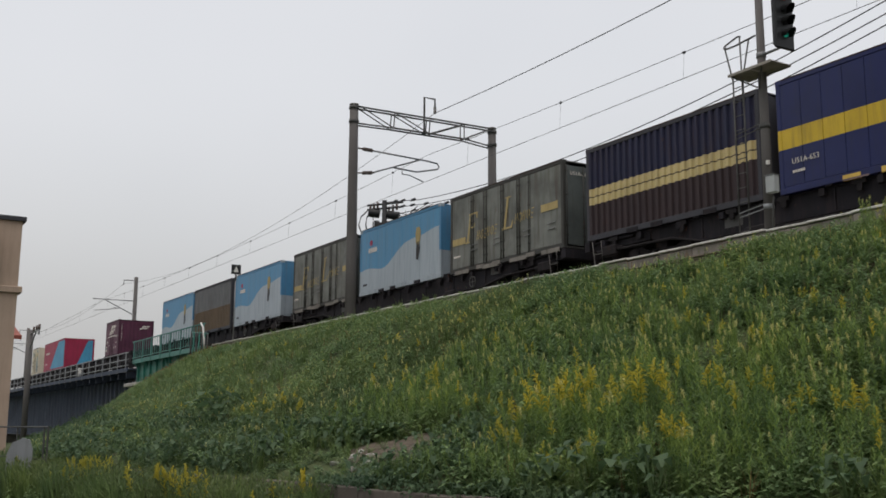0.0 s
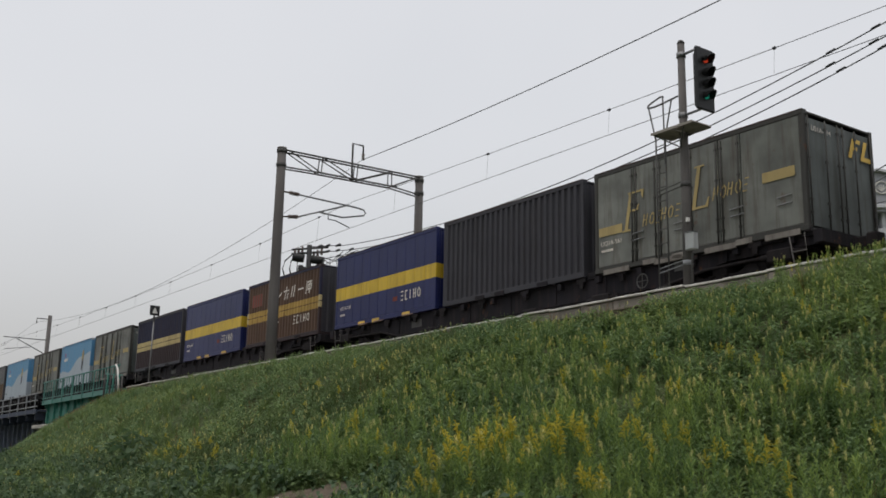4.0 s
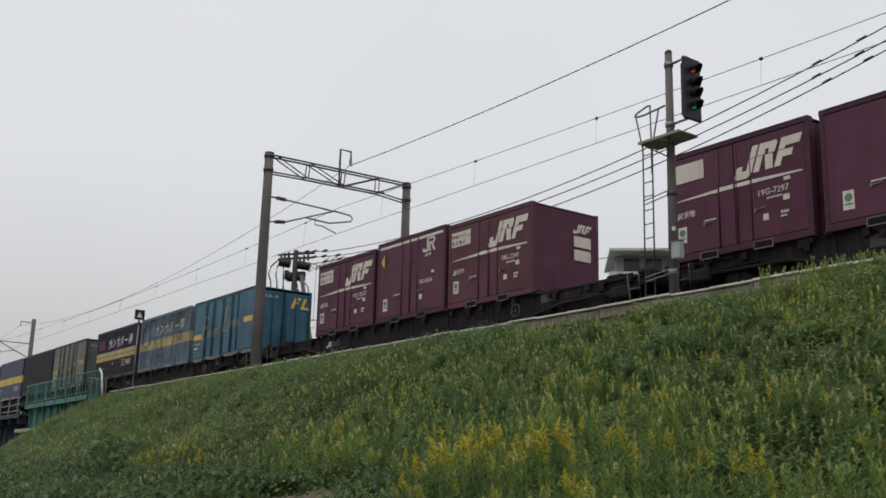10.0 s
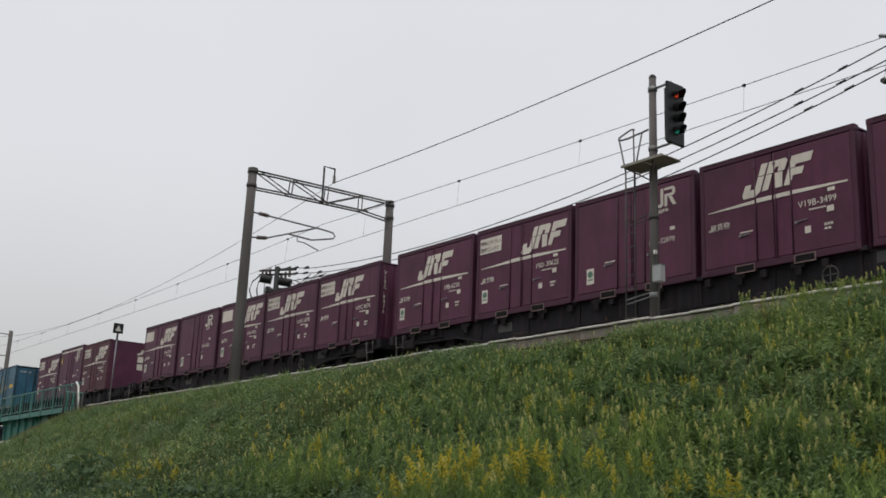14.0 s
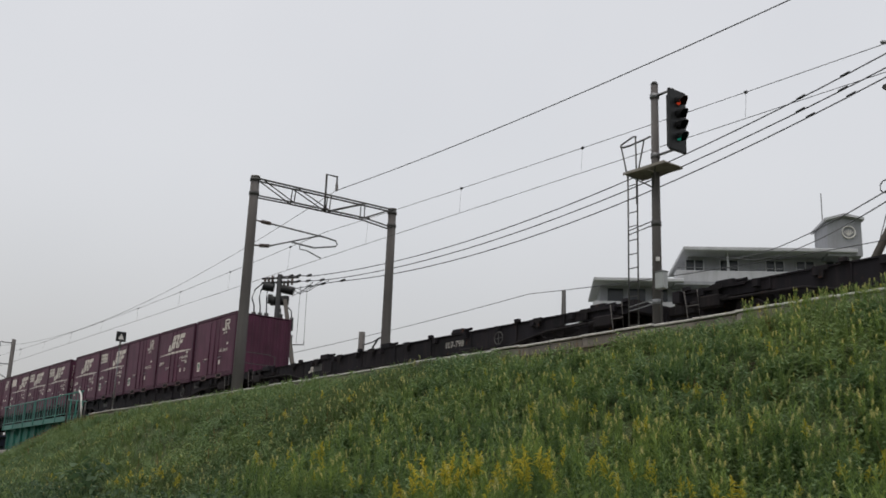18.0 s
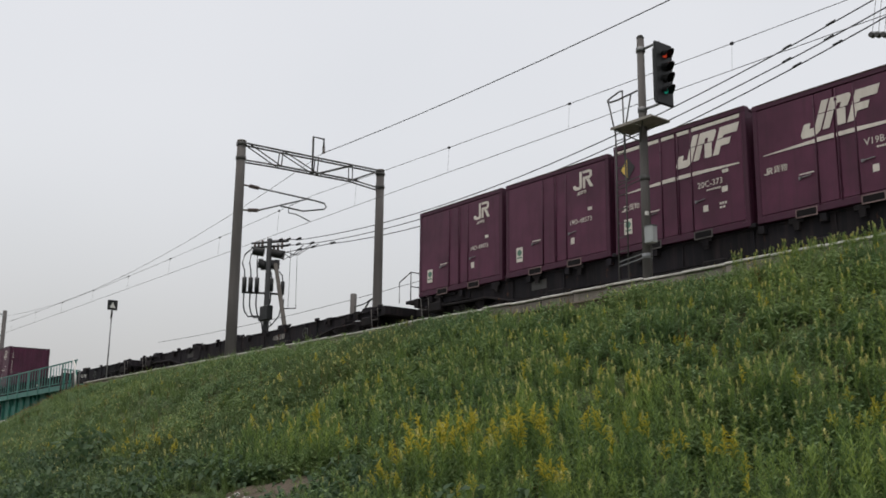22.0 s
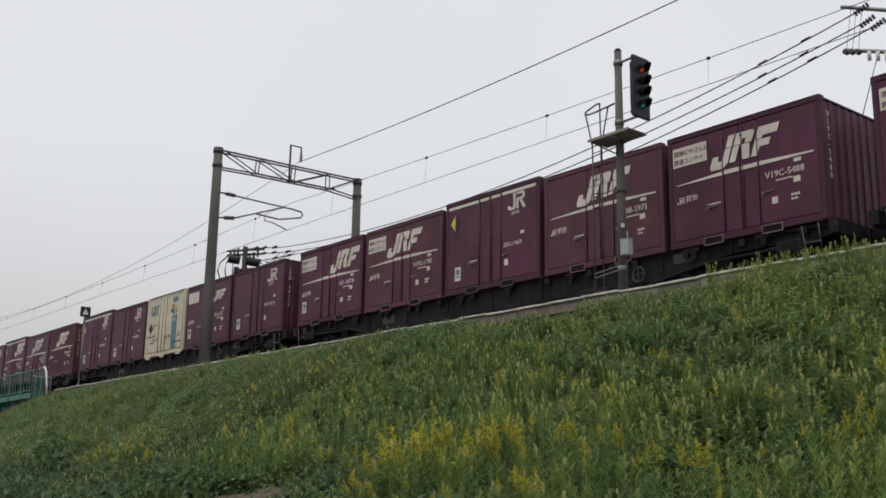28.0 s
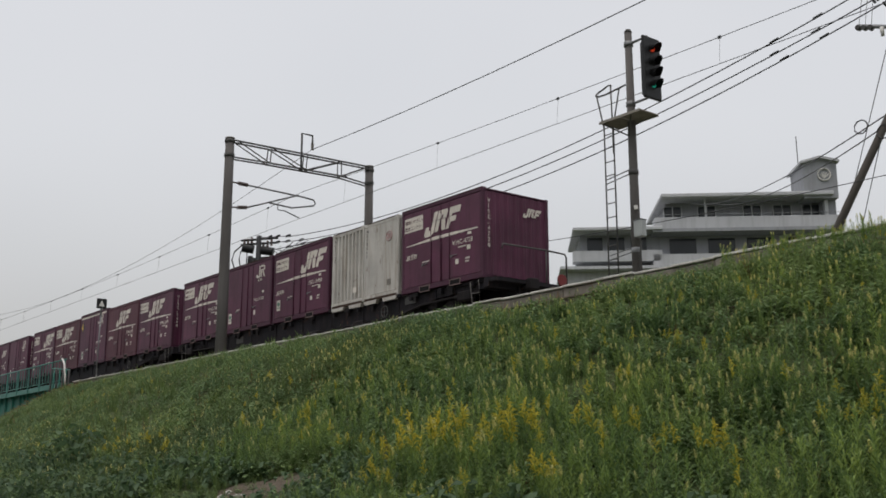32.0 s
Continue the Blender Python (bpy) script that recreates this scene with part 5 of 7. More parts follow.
def wagon(centre, num="", rails=(), logo=False, tail=False):
    t = thing("container_wagon", pose(centre, TRACK_Y, RAIL_Z), "rusty dark flat wagon for containers on two bogies", "wagon", "wagons of the train")
    part("deck_frame", cached("deck_frame", deck_frame, WAGON), None, t)
    for y, rz in ((-1.07, 0), (1.07, 180)):
        part("side_sill", cached("side_sill", side_sill, WAGON), None, t, at=pose(0, y, 0, 0, 0, rz))
    for x, rz in ((9.8, 0), (-9.8, 180)):
        part("coupler", cached("coupler", coupler, BOGIE), None, t, at=pose(x, 0, 0, 0, 0, rz))
    for x in (-7.1, 7.1):
        bg = new("bogie")
        bg.parent = t
        bg.matrix_basis = pose(x, 0, 0)
        for y, rz in ((-0.93, 0), (0.93, 180)):
            part("side_frame", cached("bogie_side", bogie_side, BOGIE), None, bg, at=pose(0, y, 0, 0, 0, rz))
        for wx in (-0.95, 0.95):
            SPINNING.append((part("wheelset", cached("wheelset", wheel_pair, BOGIE), None, bg, at=pose(wx, 0, 0.43)), wx))

        def bolster(bm):
            box(bm, -0.2, -1.0, 0.45, 0.2, 1.0, 0.72, 0.02)
        part("bolster", cached("bolster", bolster, BOGIE), None, bg)

    def tank(bm):
        tube(bm, [(-0.6, 0, 0), (0.6, 0, 0)], 0.2, 14)
    part("air_tank", cached("air_tank", tank, BOGIE), None, t, at=pose(2.4, -0.75, 0.52))

    def brake(bm):
        box(bm, -0.35, -0.15, -0.18, 0.35, 0.15, 0.18, 0.02)
    part("brake_box", cached("brake_box", brake, WAGON), None, t, at=pose(-2.2, -0.85, 0.5))

    def lock(bm):
        box(bm, -0.09, -0.05, 0.0, 0.09, 0.05, 0.09, 0.01)
    for i in range(6):
        part("twist_lock", cached("twist_lock", lock, WAGON), None, t, at=pose(-9.5 + i * 3.8, -1.16, 0.965))
    def gear(bm):
        box(bm, -0.25, -0.12, 0.0, 0.25, 0.12, 0.14, 0.02)
        tube(bm, [(-0.4, 0, 0.07), (0.5, 0, 0.1)], 0.04, 6)
    for x, y in ((-8.6, -0.9), (-4.2, -1.0), (-0.6, -0.95), (3.1, -1.0), (8.4, -0.85), (6.4, -0.4)):
        part("deck_fitting", cached("deck_fitting", gear, WAGON), None, t, at=pose(x, y, 0.97))
    for x in (-9.5, 9.1):
        part("step_iron", cached("step_iron", step_iron, STEP_STEEL), None, t, "pale steel step", pose(x, -1.24, 0))

    def hand_wheel(bm):
        n = 18
        pts = [(0.17 * math.cos(2 * math.pi * k / n), 0, 0.17 * math.sin(2 * math.pi * k / n)) for k in range(n + 1)]
        tube(bm, pts, 0.016, 5, cap=False)
        for k in range(4):
            a = k * math.pi / 2
            tube(bm, [(0, 0, 0), (0.17 * math.cos(a), 0, 0.17 * math.sin(a))], 0.012, 5)
    part("brake_wheel", cached("brake_wheel", hand_wheel, STEEL_DARK), None, t, at=pose(5.0, -1.2, 0.62))
    if tail:
        bm = bmesh.new()
        tube(bm, [(10.1, -0.95, 1.74), (10.1, -0.93, 1.86), (10.1, 0.65, 1.88), (10.1, 1.35, 1.86), (10.1, 1.42, 1.78), (10.1, 1.42, 0.98)], 0.026, 6)
        tube(bm, [(10.1, 0.65, 1.86), (10.1, 0.65, 0.95)], 0.022, 6)
        part("tail_rail", bm, STEEL_DARK, t, "dark handrail across the tail")
        bm = bmesh.new()
        tube(bm, [(10.12, 1.2, 1.1), (10.16, 1.2, 1.1)], 0.17, 18)
        part("tail_disc", bm, weathered("tail_disc_red", (0.17, 0.03, 0.03), 0.6), t, "dull red tail disc")
        bm = bmesh.new()
        box(bm, 9.7, -1.2, 0.85, 10.15, 1.45, 0.95)
        part("tail_platform", bm, WAGON, t)
    def bracket(bm):
        slab(bm, [(-0.08, 0.0), (0.08, 0.0), (0.06, -0.2), (-0.05, -0.2)], -0.03, 0.02)
        box(bm, -0.16, -0.035, -0.05, 0.16, 0.0, 0.05)
    for k, x in enumerate((-8.7, -6.2, -4.6, -3.1, -1.2, 0.7, 2.9, 4.3, 6.5, 8.2)):
        if num and 2 < x < 5:
            continue
        part("bracket", cached("sill_bracket", bracket, BOGIE), None, t, at=pose(x, -1.16, 0.93))

    def pipe(bm):
        tube(bm, [(-9.4, 0, 0.66), (-6.6, 0, 0.62), (-5.4, 0.0, 0.36), (5.2, 0, 0.35), (6.8, 0, 0.6), (9.4, 0, 0.64)], 0.035, 6)
    part("brake_pipe", cached("brake_pipe", pipe, BOGIE), None, t, at=pose(0, -1.14, 0))

    def valve(bm):
        box(bm, -0.3, -0.1, -0.15, 0.3, 0.1, 0.12, 0.03)
        tube(bm, [(-0.5, 0, 0.0), (0.5, 0, 0.02)], 0.06, 8)
    for x, z in ((-3.9, 0.36), (0.9, 0.34), (3.6, 0.38), (-8.9, 0.66), (8.8, 0.62)):
        part("valve_box", cached("valve_box", valve, BOGIE), None, t, at=pose(x, -1.12, z))

    def plate(bm):
        box(bm, 0, 0, 0, 0.55, 0.006, 0.24)
    for x in (-4.9, 5.9) if not num else (-4.9,):
        part("name_plate", cached("sill_plate", plate, STEEL_DARK), None, t, "faded grey name plate", pose(x, -1.092, 0.58 if abs(x) < 5.5 else 0.72))
    for sgn in rails:
        part("end_rail", cached("end_rail", end_rail, STEEL_DARK), None, t, "thin dark handrail", pose(sgn * 10.2, 0, 0))
        bm = bmesh.new()
        box(bm, min(sgn * 9.75, sgn * 10.3), -1.2, 0.88, max(sgn * 9.75, sgn * 10.3), 1.2, 0.97)
        part("end_platform", bm, WAGON, t)
    if num:
        part("number_lettering", text_mesh(num, 0.26, PALE), None, t, at=pose(2.5, -1.086, 0.6))
    if logo:
        h = thing("spare", pose(0, 0, 0), "", "")
        slanted_logo(h, 0, 0, 0.2)
        me = h.children[0].data
        bpy.data.objects.remove(h.children[0])
        bpy.data.objects.remove(h)
        part("emblem", me, None, t, at=pose(-5.2, -1.085, 0.58))
    MOVING.append((t, centre, TRACK_Y, RAIL_Z))


def build_train():
    for c in (-113.7, -93.3, -72.9):
        wagon(c)
    for c, kw in ((-52.4, {}), (-31.75, {}), (-11.2, {}), (9.2, {}), (30.3, {}), (50.66, {"logo": True}), (70.75, {}), (90.97, {"rails": (1,)}),
                  (111.6, {"num": "107-798", "logo": True}), (132.4, {"num": "106-593"}), (153.6, {"rails": (-1,)}), (173.9, {}), (194.1, {}), (214.4, {"tail": True})):
        wagon(c, **kw)
    # twenty-foot containers, front to back
    cream_reefer(-107.5)
    twenty_foot(-101.0, "red_blue")
    twelve_foot(-76.6, "lean", plate=0, endnum="19D-4021", end_logo=True)
    for s, k, n in ((-61.96, "wave", ""), (-55.65, "rusty", "bare"), (-48.93, "wave", ""), (-41.42, "liner", ""), (-34.8, "wave", ""), (-28.07, "liner", ""),
                    (-20.93, "navy_brown", "bare"), (-14.33, "navy", "U51A-653"), (-7.65, "brown", ""), (-0.35, "navy", "U51A-730"), (6.15, "dark", ""), (12.66, "liner", "UQ1A-561"),
                    (20.69, "navy_brown", ""), (27.30, "striped", ""), (33.85, "liner_blue", "U51A-314")):
        twenty_foot(s, k, n)
    # wagons of twelve-foot containers
    twelve_foot(44.86, "lean", "19D-32107")
    twelve_foot(48.75, "round", "20D-4216", H=2.6, diamond=True, topbars=True)
    twelve_foot(52.63, "lean", "19G-2349", plate=1, end="flat", end_logo=True, old=True)
    twelve_foot(61.06, "lean", "19G-7297", plate=2)
    twelve_foot(65.02, "round", "19D-30262")
    twelve_foot(69.01, "lean", "19G-9141", plate=2)
    twelve_foot(72.84, "lean", "V19C-7078")
    twelve_foot(76.65, "lean", "V19C-8076", endnum="V19C-8076")
    twelve_foot(81.33, "lean", "19B-6230", plate=0)
    twelve_foot(85.22, "lean", "19D-30625")
    twelve_foot(89.07, "round", "19D-52870")
    twelve_foot(92.94, "lean", "V19B-3499", plate=0)
    twelve_foot(96.90, "round", "19D-50669", endnum="19D-50669")
    twelve_foot(143.98, "round", "19D-49073")
    twelve_foot(147.86, "round", "19D-48573")
    twelve_foot(151.76, "lean", "20C-373", H=2.6, plate=0, diamond=True, topbars=True)
    twelve_foot(155.65, "lean", "V19B-2510", plate=0)
    twelve_foot(159.50, "lean", "V19B-5693", plate=0, end="corrugated", old=True, endnum="V19B-5693")
    twelve_foot(164.26, "round", "20D-4680", H=2.6, diamond=True, topbars=True)
    twelve_foot(168.10, "round", "19G-18744")
    cream_reefer(171.97)
    twelve_foot(175.87, "lean", "19C-6152", plate=2, small=True)
    twelve_foot(179.78, "round", "19D-48124", endnum="19D-48124")
    twelve_foot(184.5, "lean", "19D-38708")
    twelve_foot(188.39, "lean", "V19C-1783", old=True)
    twelve_foot(192.28, "round", "20G-1469", H=2.6, diamond=True, topbars=True)
    twelve_foot(196.16, "lean", "V19B-5975", plate=0, old=True)
    twelve_foot(200.04, "lean", "V19C-5488", endnum="V19C-5488")
    twelve_foot(204.8, "lean", "V19C-7373")
    twelve_foot(208.62, "round", "19D-51762")
    twelve_foot(212.5, "lean", "19G-16488")
    small_white(216.42, True, "NE1157")
    small_white(218.29, False, "NE10565")
    twelve_foot(220.31, "lean", "V19C-4728", endnum="V19C-4728", end_logo=True)


build_train()


# ---- railway bridge beyond the end of the embankment ----
def green_bridge():
    t = thing("green_bridge_span", pose(0, 0, 0), "green painted steel girder span with a railed walkway", "bridge")
    x0, x1 = -61.5, -49.0
    for y in (15.72, 20.2):
        bm = bmesh.new()
        box(bm, x0, y - 0.02, 4.2, x1, y + 0.02, 5.36)
        box(bm, x0, y - 0.15, 5.36, x1, y + 0.2, 5.4)
        box(bm, x0, y - 0.15, 4.16, x1, y + 0.2, 4.2)
        part("main_girder", bm, GREEN_STEEL, t, "green plate girder")
    for i in range(10):
        bm = bmesh.new()
        box(bm, x0 + 0.6 + i * 1.28, 15.58, 4.21, x0 + 0.64 + i * 1.28, 15.7, 5.35)
        part("stiffener", bm, GREEN_STEEL, t)
    bm = bmesh.new()
    box(bm, x0, 15.55, 5.42, x1 + 0.8, 16.7, 5.48)
    box(bm, x0, 15.42, 5.28, x1 + 0.8, 15.5, 5.52)
    part("walkway", bm, GREEN_PALE, t, "pale green walkway edge")
    for i in range(7):
        bm = bmesh.new()
        x = x0 + 0.2 + i * 2.05
        slab(bm, [(15.45, 5.38), (15.69, 5.38), (15.69, 4.9), (15.6, 5.1)], x, x + 0.06)
        me = finish("bracket", bm)
        me.transform(Matrix(((0, 1, 0, 0), (1, 0, 0, 0), (0, 0, 1, 0), (0, 0, 0, 1))))
        part("walkway_bracket", me, GREEN_STEEL, t)
    for i in range(8):
        bm = bmesh.new()
        x = x0 + 0.3 + i * 1.84
        box(bm, x - 0.03, 15.38, 5.3, x + 0.03, 15.44, 6.55)
        part("railing_post", bm, GREEN_PALE, t)
    for z, r in ((6.55, 0.035), (5.62, 0.025)):
        bm = bmesh.new()
        tube(bm, [(x0, 15.41, z), (x1 + 0.9, 15.41, z)], r, 6)
        part("railing_bar", bm, GREEN_PALE, t)
    for i in range(30):
        bm = bmesh.new()
        x = x0 + 0.3 + i * 0.44
        part("baluster", cached("baluster", lambda b: tube(b, [(0, 0, 5.62), (0, 0, 6.55)], 0.018, 4), GREEN_PALE), None, t, at=pose(x, 15.41, 0))
        bm.free()
    # end of the railing, bent down to the path, with posts of old rail
    bm = bmesh.new()
    tube(bm, [(-48.1, 15.2, 6.55), (-47.6, 15.15, 6.3), (-47.2, 15.1, 5.7), (-47.1, 15.1, 5.2)], 0.045, 6)
    part("bent_rail", bm, WHITE, t, "white painted bent end rail")
    for i in range(7):
        bm = bmesh.new()
        x = -49.4 + i * 0.42
        tube(bm, [(x, 15.15, 4.6), (x + 0.04, 15.15, 6.25 - 0.05 * i)], 0.04, 6)
        part("end_post", bm, GREEN_STEEL if i % 2 else STEEL_DARK, t)
    bm = bmesh.new()
    tube(bm, [(-49.4, 15.15, 6.2), (-46.8, 15.15, 5.95)], 0.03, 6)
    part("end_bar", bm, GREEN_PALE, t)
    # pier cap and abutment of concrete
    bm = bmesh.new()
    box(bm, -62.4, 15.2, 3.95, -56.5, 21.2, 4.15, 0.03)
    box(bm, -62.2, 15.9, 0.0, -60.4, 21.0, 3.95)
    part("pier", bm, CONCRETE, t, "pale concrete bearing block and pier")
    bm = bmesh.new()
    box(bm, -51.0, 16.2, 2.0, -48.6, 22.0, 5.2, 0.03)
    part("abutment", bm, weathered("rusty_soil_concrete", (0.07, 0.052, 0.038), 0.95, dirt=0.5, rust=0.4), t, "rust-stained abutment top")


green_bridge()


def blue_viaduct():
    t = thing("blue_girder_viaduct", pose(0, 0, 0), "blue-grey deck girder viaduct with stiffeners and a grey railing", "bridge")
    x0, x1 = -170.0, -62.2
    for y in (16.4, 20.7):
        bm = bmesh.new()
        box(bm, x0, y - 0.02, 1.0, x1, y + 0.02, 4.9)
        box(bm, x0, y - 0.25, 4.9, x1, y + 0.25, 4.96)
        box(bm, x0, y - 0.25, 0.94, x1, y + 0.25, 1.0)
        part("main_girder", bm, BLUE_STEEL, t)
    for i in range(88):
        x = x1 - 0.4 - i * 1.2
        part("stiffener", cached("blue_stiffener", lambda b: box(b, 0, 0, 1.0, 0.05, 0.18, 4.88), STIFF_BLUE), None, t, at=pose(x, 16.2, 0))
    bm = bmesh.new()
    box(bm, x0, 15.35, 4.98, x1, 21.5, 5.06)
    box(bm, x0, 15.3, 4.86, x1, 15.36, 5.1)
    part("deck", bm, BLUE_STEEL, t)
    for i in range(54):
        x = x1 - 0.5 - i * 2.0
        part("railing_post", cached("grey_post", lambda b: box(b, -0.04, -0.03, 4.8, 0.04, 0.03, 6.0), GREY_STEEL), None, t, at=pose(x, 15.33, 0))
        part("walkway_bracket", cached("blue_bracket", lambda b: box(b, -0.05, 0.0, 4.5, 0.05, 1.0, 4.9), BLUE_STEEL), None, t, at=pose(x, 15.4, 0))
    for z in (6.0, 5.6, 5.25):
        bm = bmesh.new()
        tube(bm, [(x0, 15.33, z), (x1, 15.33, z)], 0.035, 5)
        part("railing_bar", bm, GREY_STEEL, t)
    for x in (-90, -118, -146):
        bm = bmesh.new()
        box(bm, x - 0.9, 16.0, 0, x + 0.9, 21.2, 0.94)
        part("pier", bm, CONCRETE_DARK, t)
    bm = bmesh.new()
    tube(bm, [(-76.5, 15.5, 5.0), (-76.5, 15.5, 5.75)], 0.12, 8)
    part("marker", bm, WHITE, t, "white marker post")


blue_viaduct()


# ---- poles and cables behind the track ----
def service_pole():
    t = thing("switch_pole", pose(-50.0, 26.0, 0), "dark utility pole crowded with switchgear and hanging cables", "utility pole")
    DARK_POLE = weathered("dark_stained_pole", (0.04, 0.042, 0.045), 0.85, dirt=0.3)

    def at(x, z):
        """A point on the arms, which run across the track: x from near (-) to far (+)."""
        y = 0.39 * x
        return ((x - 50) * (26 + y) / 26 + 50, y, 1.6 + (z - 1.6) * (26 + y) / 26)

    def run(name, mat, paths, r, sides=6, label=""):
        bm = bmesh.new()
        for p in paths:
            tube(bm, [at(*q) for q in p], r, sides)
        return part(name, bm, mat, t, label)
    bm = bmesh.new()
    tube(bm, [(0, 0, 2.0), (0, 0, 14.2)], 0.2, 12, 0.14)
    part("pole", bm, DARK_POLE, t)
    bm = bmesh.new()
    tube(bm, [(4.4, 0.2, 2.0), (0.62, 0.1, 12.7)], 0.14, 12, 0.11)
    part("strut_pole", bm, weathered("brown_grey_pole", (0.085, 0.078, 0.07), 0.85, dirt=0.3), t, "leaning strut pole")
    for z in (14.0, 13.75):
        run("cross_arm", BLACK, [[(-2.2, z + 0.32), (2.2, z - 0.3)]], 0.06, 4)
    for x, z in ((-1.3, 13.72), (1.0, 13.2)):
        run("switch_tank", BLACK, [[(x - 0.72, z + 0.16), (x - 0.5, z + 0.1), (x + 0.5, z - 0.14), (x + 0.72, z - 0.2)]], 0.24, 12, "dark switch tank")
        for k in range(3):
            run("bushing", CERAMIC, [[(x - 0.45 + 0.45 * k, z + 0.2), (x - 0.45 + 0.45 * k, z + 0.55)]], 0.07, 8)
    for x, z in ((-0.95, 12.95), (-0.62, 12.8), (0.55, 12.65), (0.95, 12.6)):
        run("arrester", BLACK, [[(x, z - 0.25), (x, z + 0.25)]], 0.15, 8)
    run("bracket_arm", BLACK, [[(-1.2, 13.05), (1.3, 12.6)]], 0.05, 4)
    run("lower_arm", BLACK, [[(-3.15, 11.62), (0.1, 11.12), (1.75, 10.85)]], 0.06, 4)
    for i in range(3):
        x = -2.85 + i * 0.78
        z = 11.6 - 0.13 * i
        run("cable_head", BLACK, [[(x, z), (x, z + 0.85)]], 0.13, 8, "ribbed cable sealing end")
        run("upper_lead", WIRE, [[(x, z + 0.85), (x - 0.05, z + 1.25), (x - 0.4 + 0.15 * i, z + 1.75), (x - 0.1, z + 2.2), (x + 0.75 - 0.3 * i, z + 2.4 - 0.1 * i)]], 0.04)
        run("lower_lead", WIRE, [[(x, z), (x, z - 0.75), (x + 0.18, z - 1.15), (x + 0.65 - 0.1 * i, z - 1.5), (-0.95, 10.0 - 0.1 * i), (-0.5, 9.6), (-0.32, 9.0), (-0.3, 7.0)]], 0.045)
    for x, z in ((0.45, 11.45), (1.72, 11.1)):
        run("side_head", BLACK, [[(x, z - 0.25), (x, z + 0.45)]], 0.11, 8)
        run("side_lead", WIRE, [[(x, z + 0.4), (x - 0.1, z + 0.8), (x - 0.45, z + 1.05), (x - 0.8, z + 1.15)]], 0.035)
        run("side_lead", WIRE, [[(x, z - 0.25), (x - 0.05, z - 0.8), (x - 0.3, z - 1.4), (0.6, 9.3), (0.1, 9.2)]], 0.035)
    bm = bmesh.new()
    box(bm, 0.05, -0.45, 9.55, 0.95, -0.1, 10.35, 0.04)
    part("control_box", bm, BLACK, t)
    run("side_bracket", BLACK, [[(1.6, 10.1), (3.25, 9.92), (3.25, 10.1)], [(1.9, 10.1), (1.9, 10.6)]], 0.03, 5)
    run("thin_lead", WIRE, [[(3.15, 13.1), (3.22, 9.95)], [(2.45, 13.2), (2.4, 10.0)]], 0.012, 4)
    for k in range(3):
        run("jumper", WIRE, [[(0.9 + k * 0.4, 13.4 - 0.1 * k), (1.6 + k * 0.8, 12.75), (2.8 + k * 0.6, 12.9), (3.8 + k * 0.8, 13.2 - 0.1 * k)]], 0.022, 5)
    for x0, z0, x, z in ((0.0, 14.1, 2.9, 13.62), (0.6, 13.75, 4.3, 13.15), (1.4, 13.35, 6.4, 12.8)):
        bm = bmesh.new()
        tube(bm, [(x0 * 0.4, x0 * 0.3, z0), (x + 0.3, 0, z)], 0.022, 5)
        for g in (0.35, 0.62, 0.98):
            p = Vector((x0 * 0.4, x0 * 0.3, z0)).lerp(Vector((x + 0.3, 0, z)), g)
            for k in range(3):
                tube(bm, [p + Vector((k * 0.13, 0, 0)), p + Vector((k * 0.13 + 0.07, 0, 0))], 0.065, 8)
        part("strain_insulator", bm, BLACK, t)


service_pole()


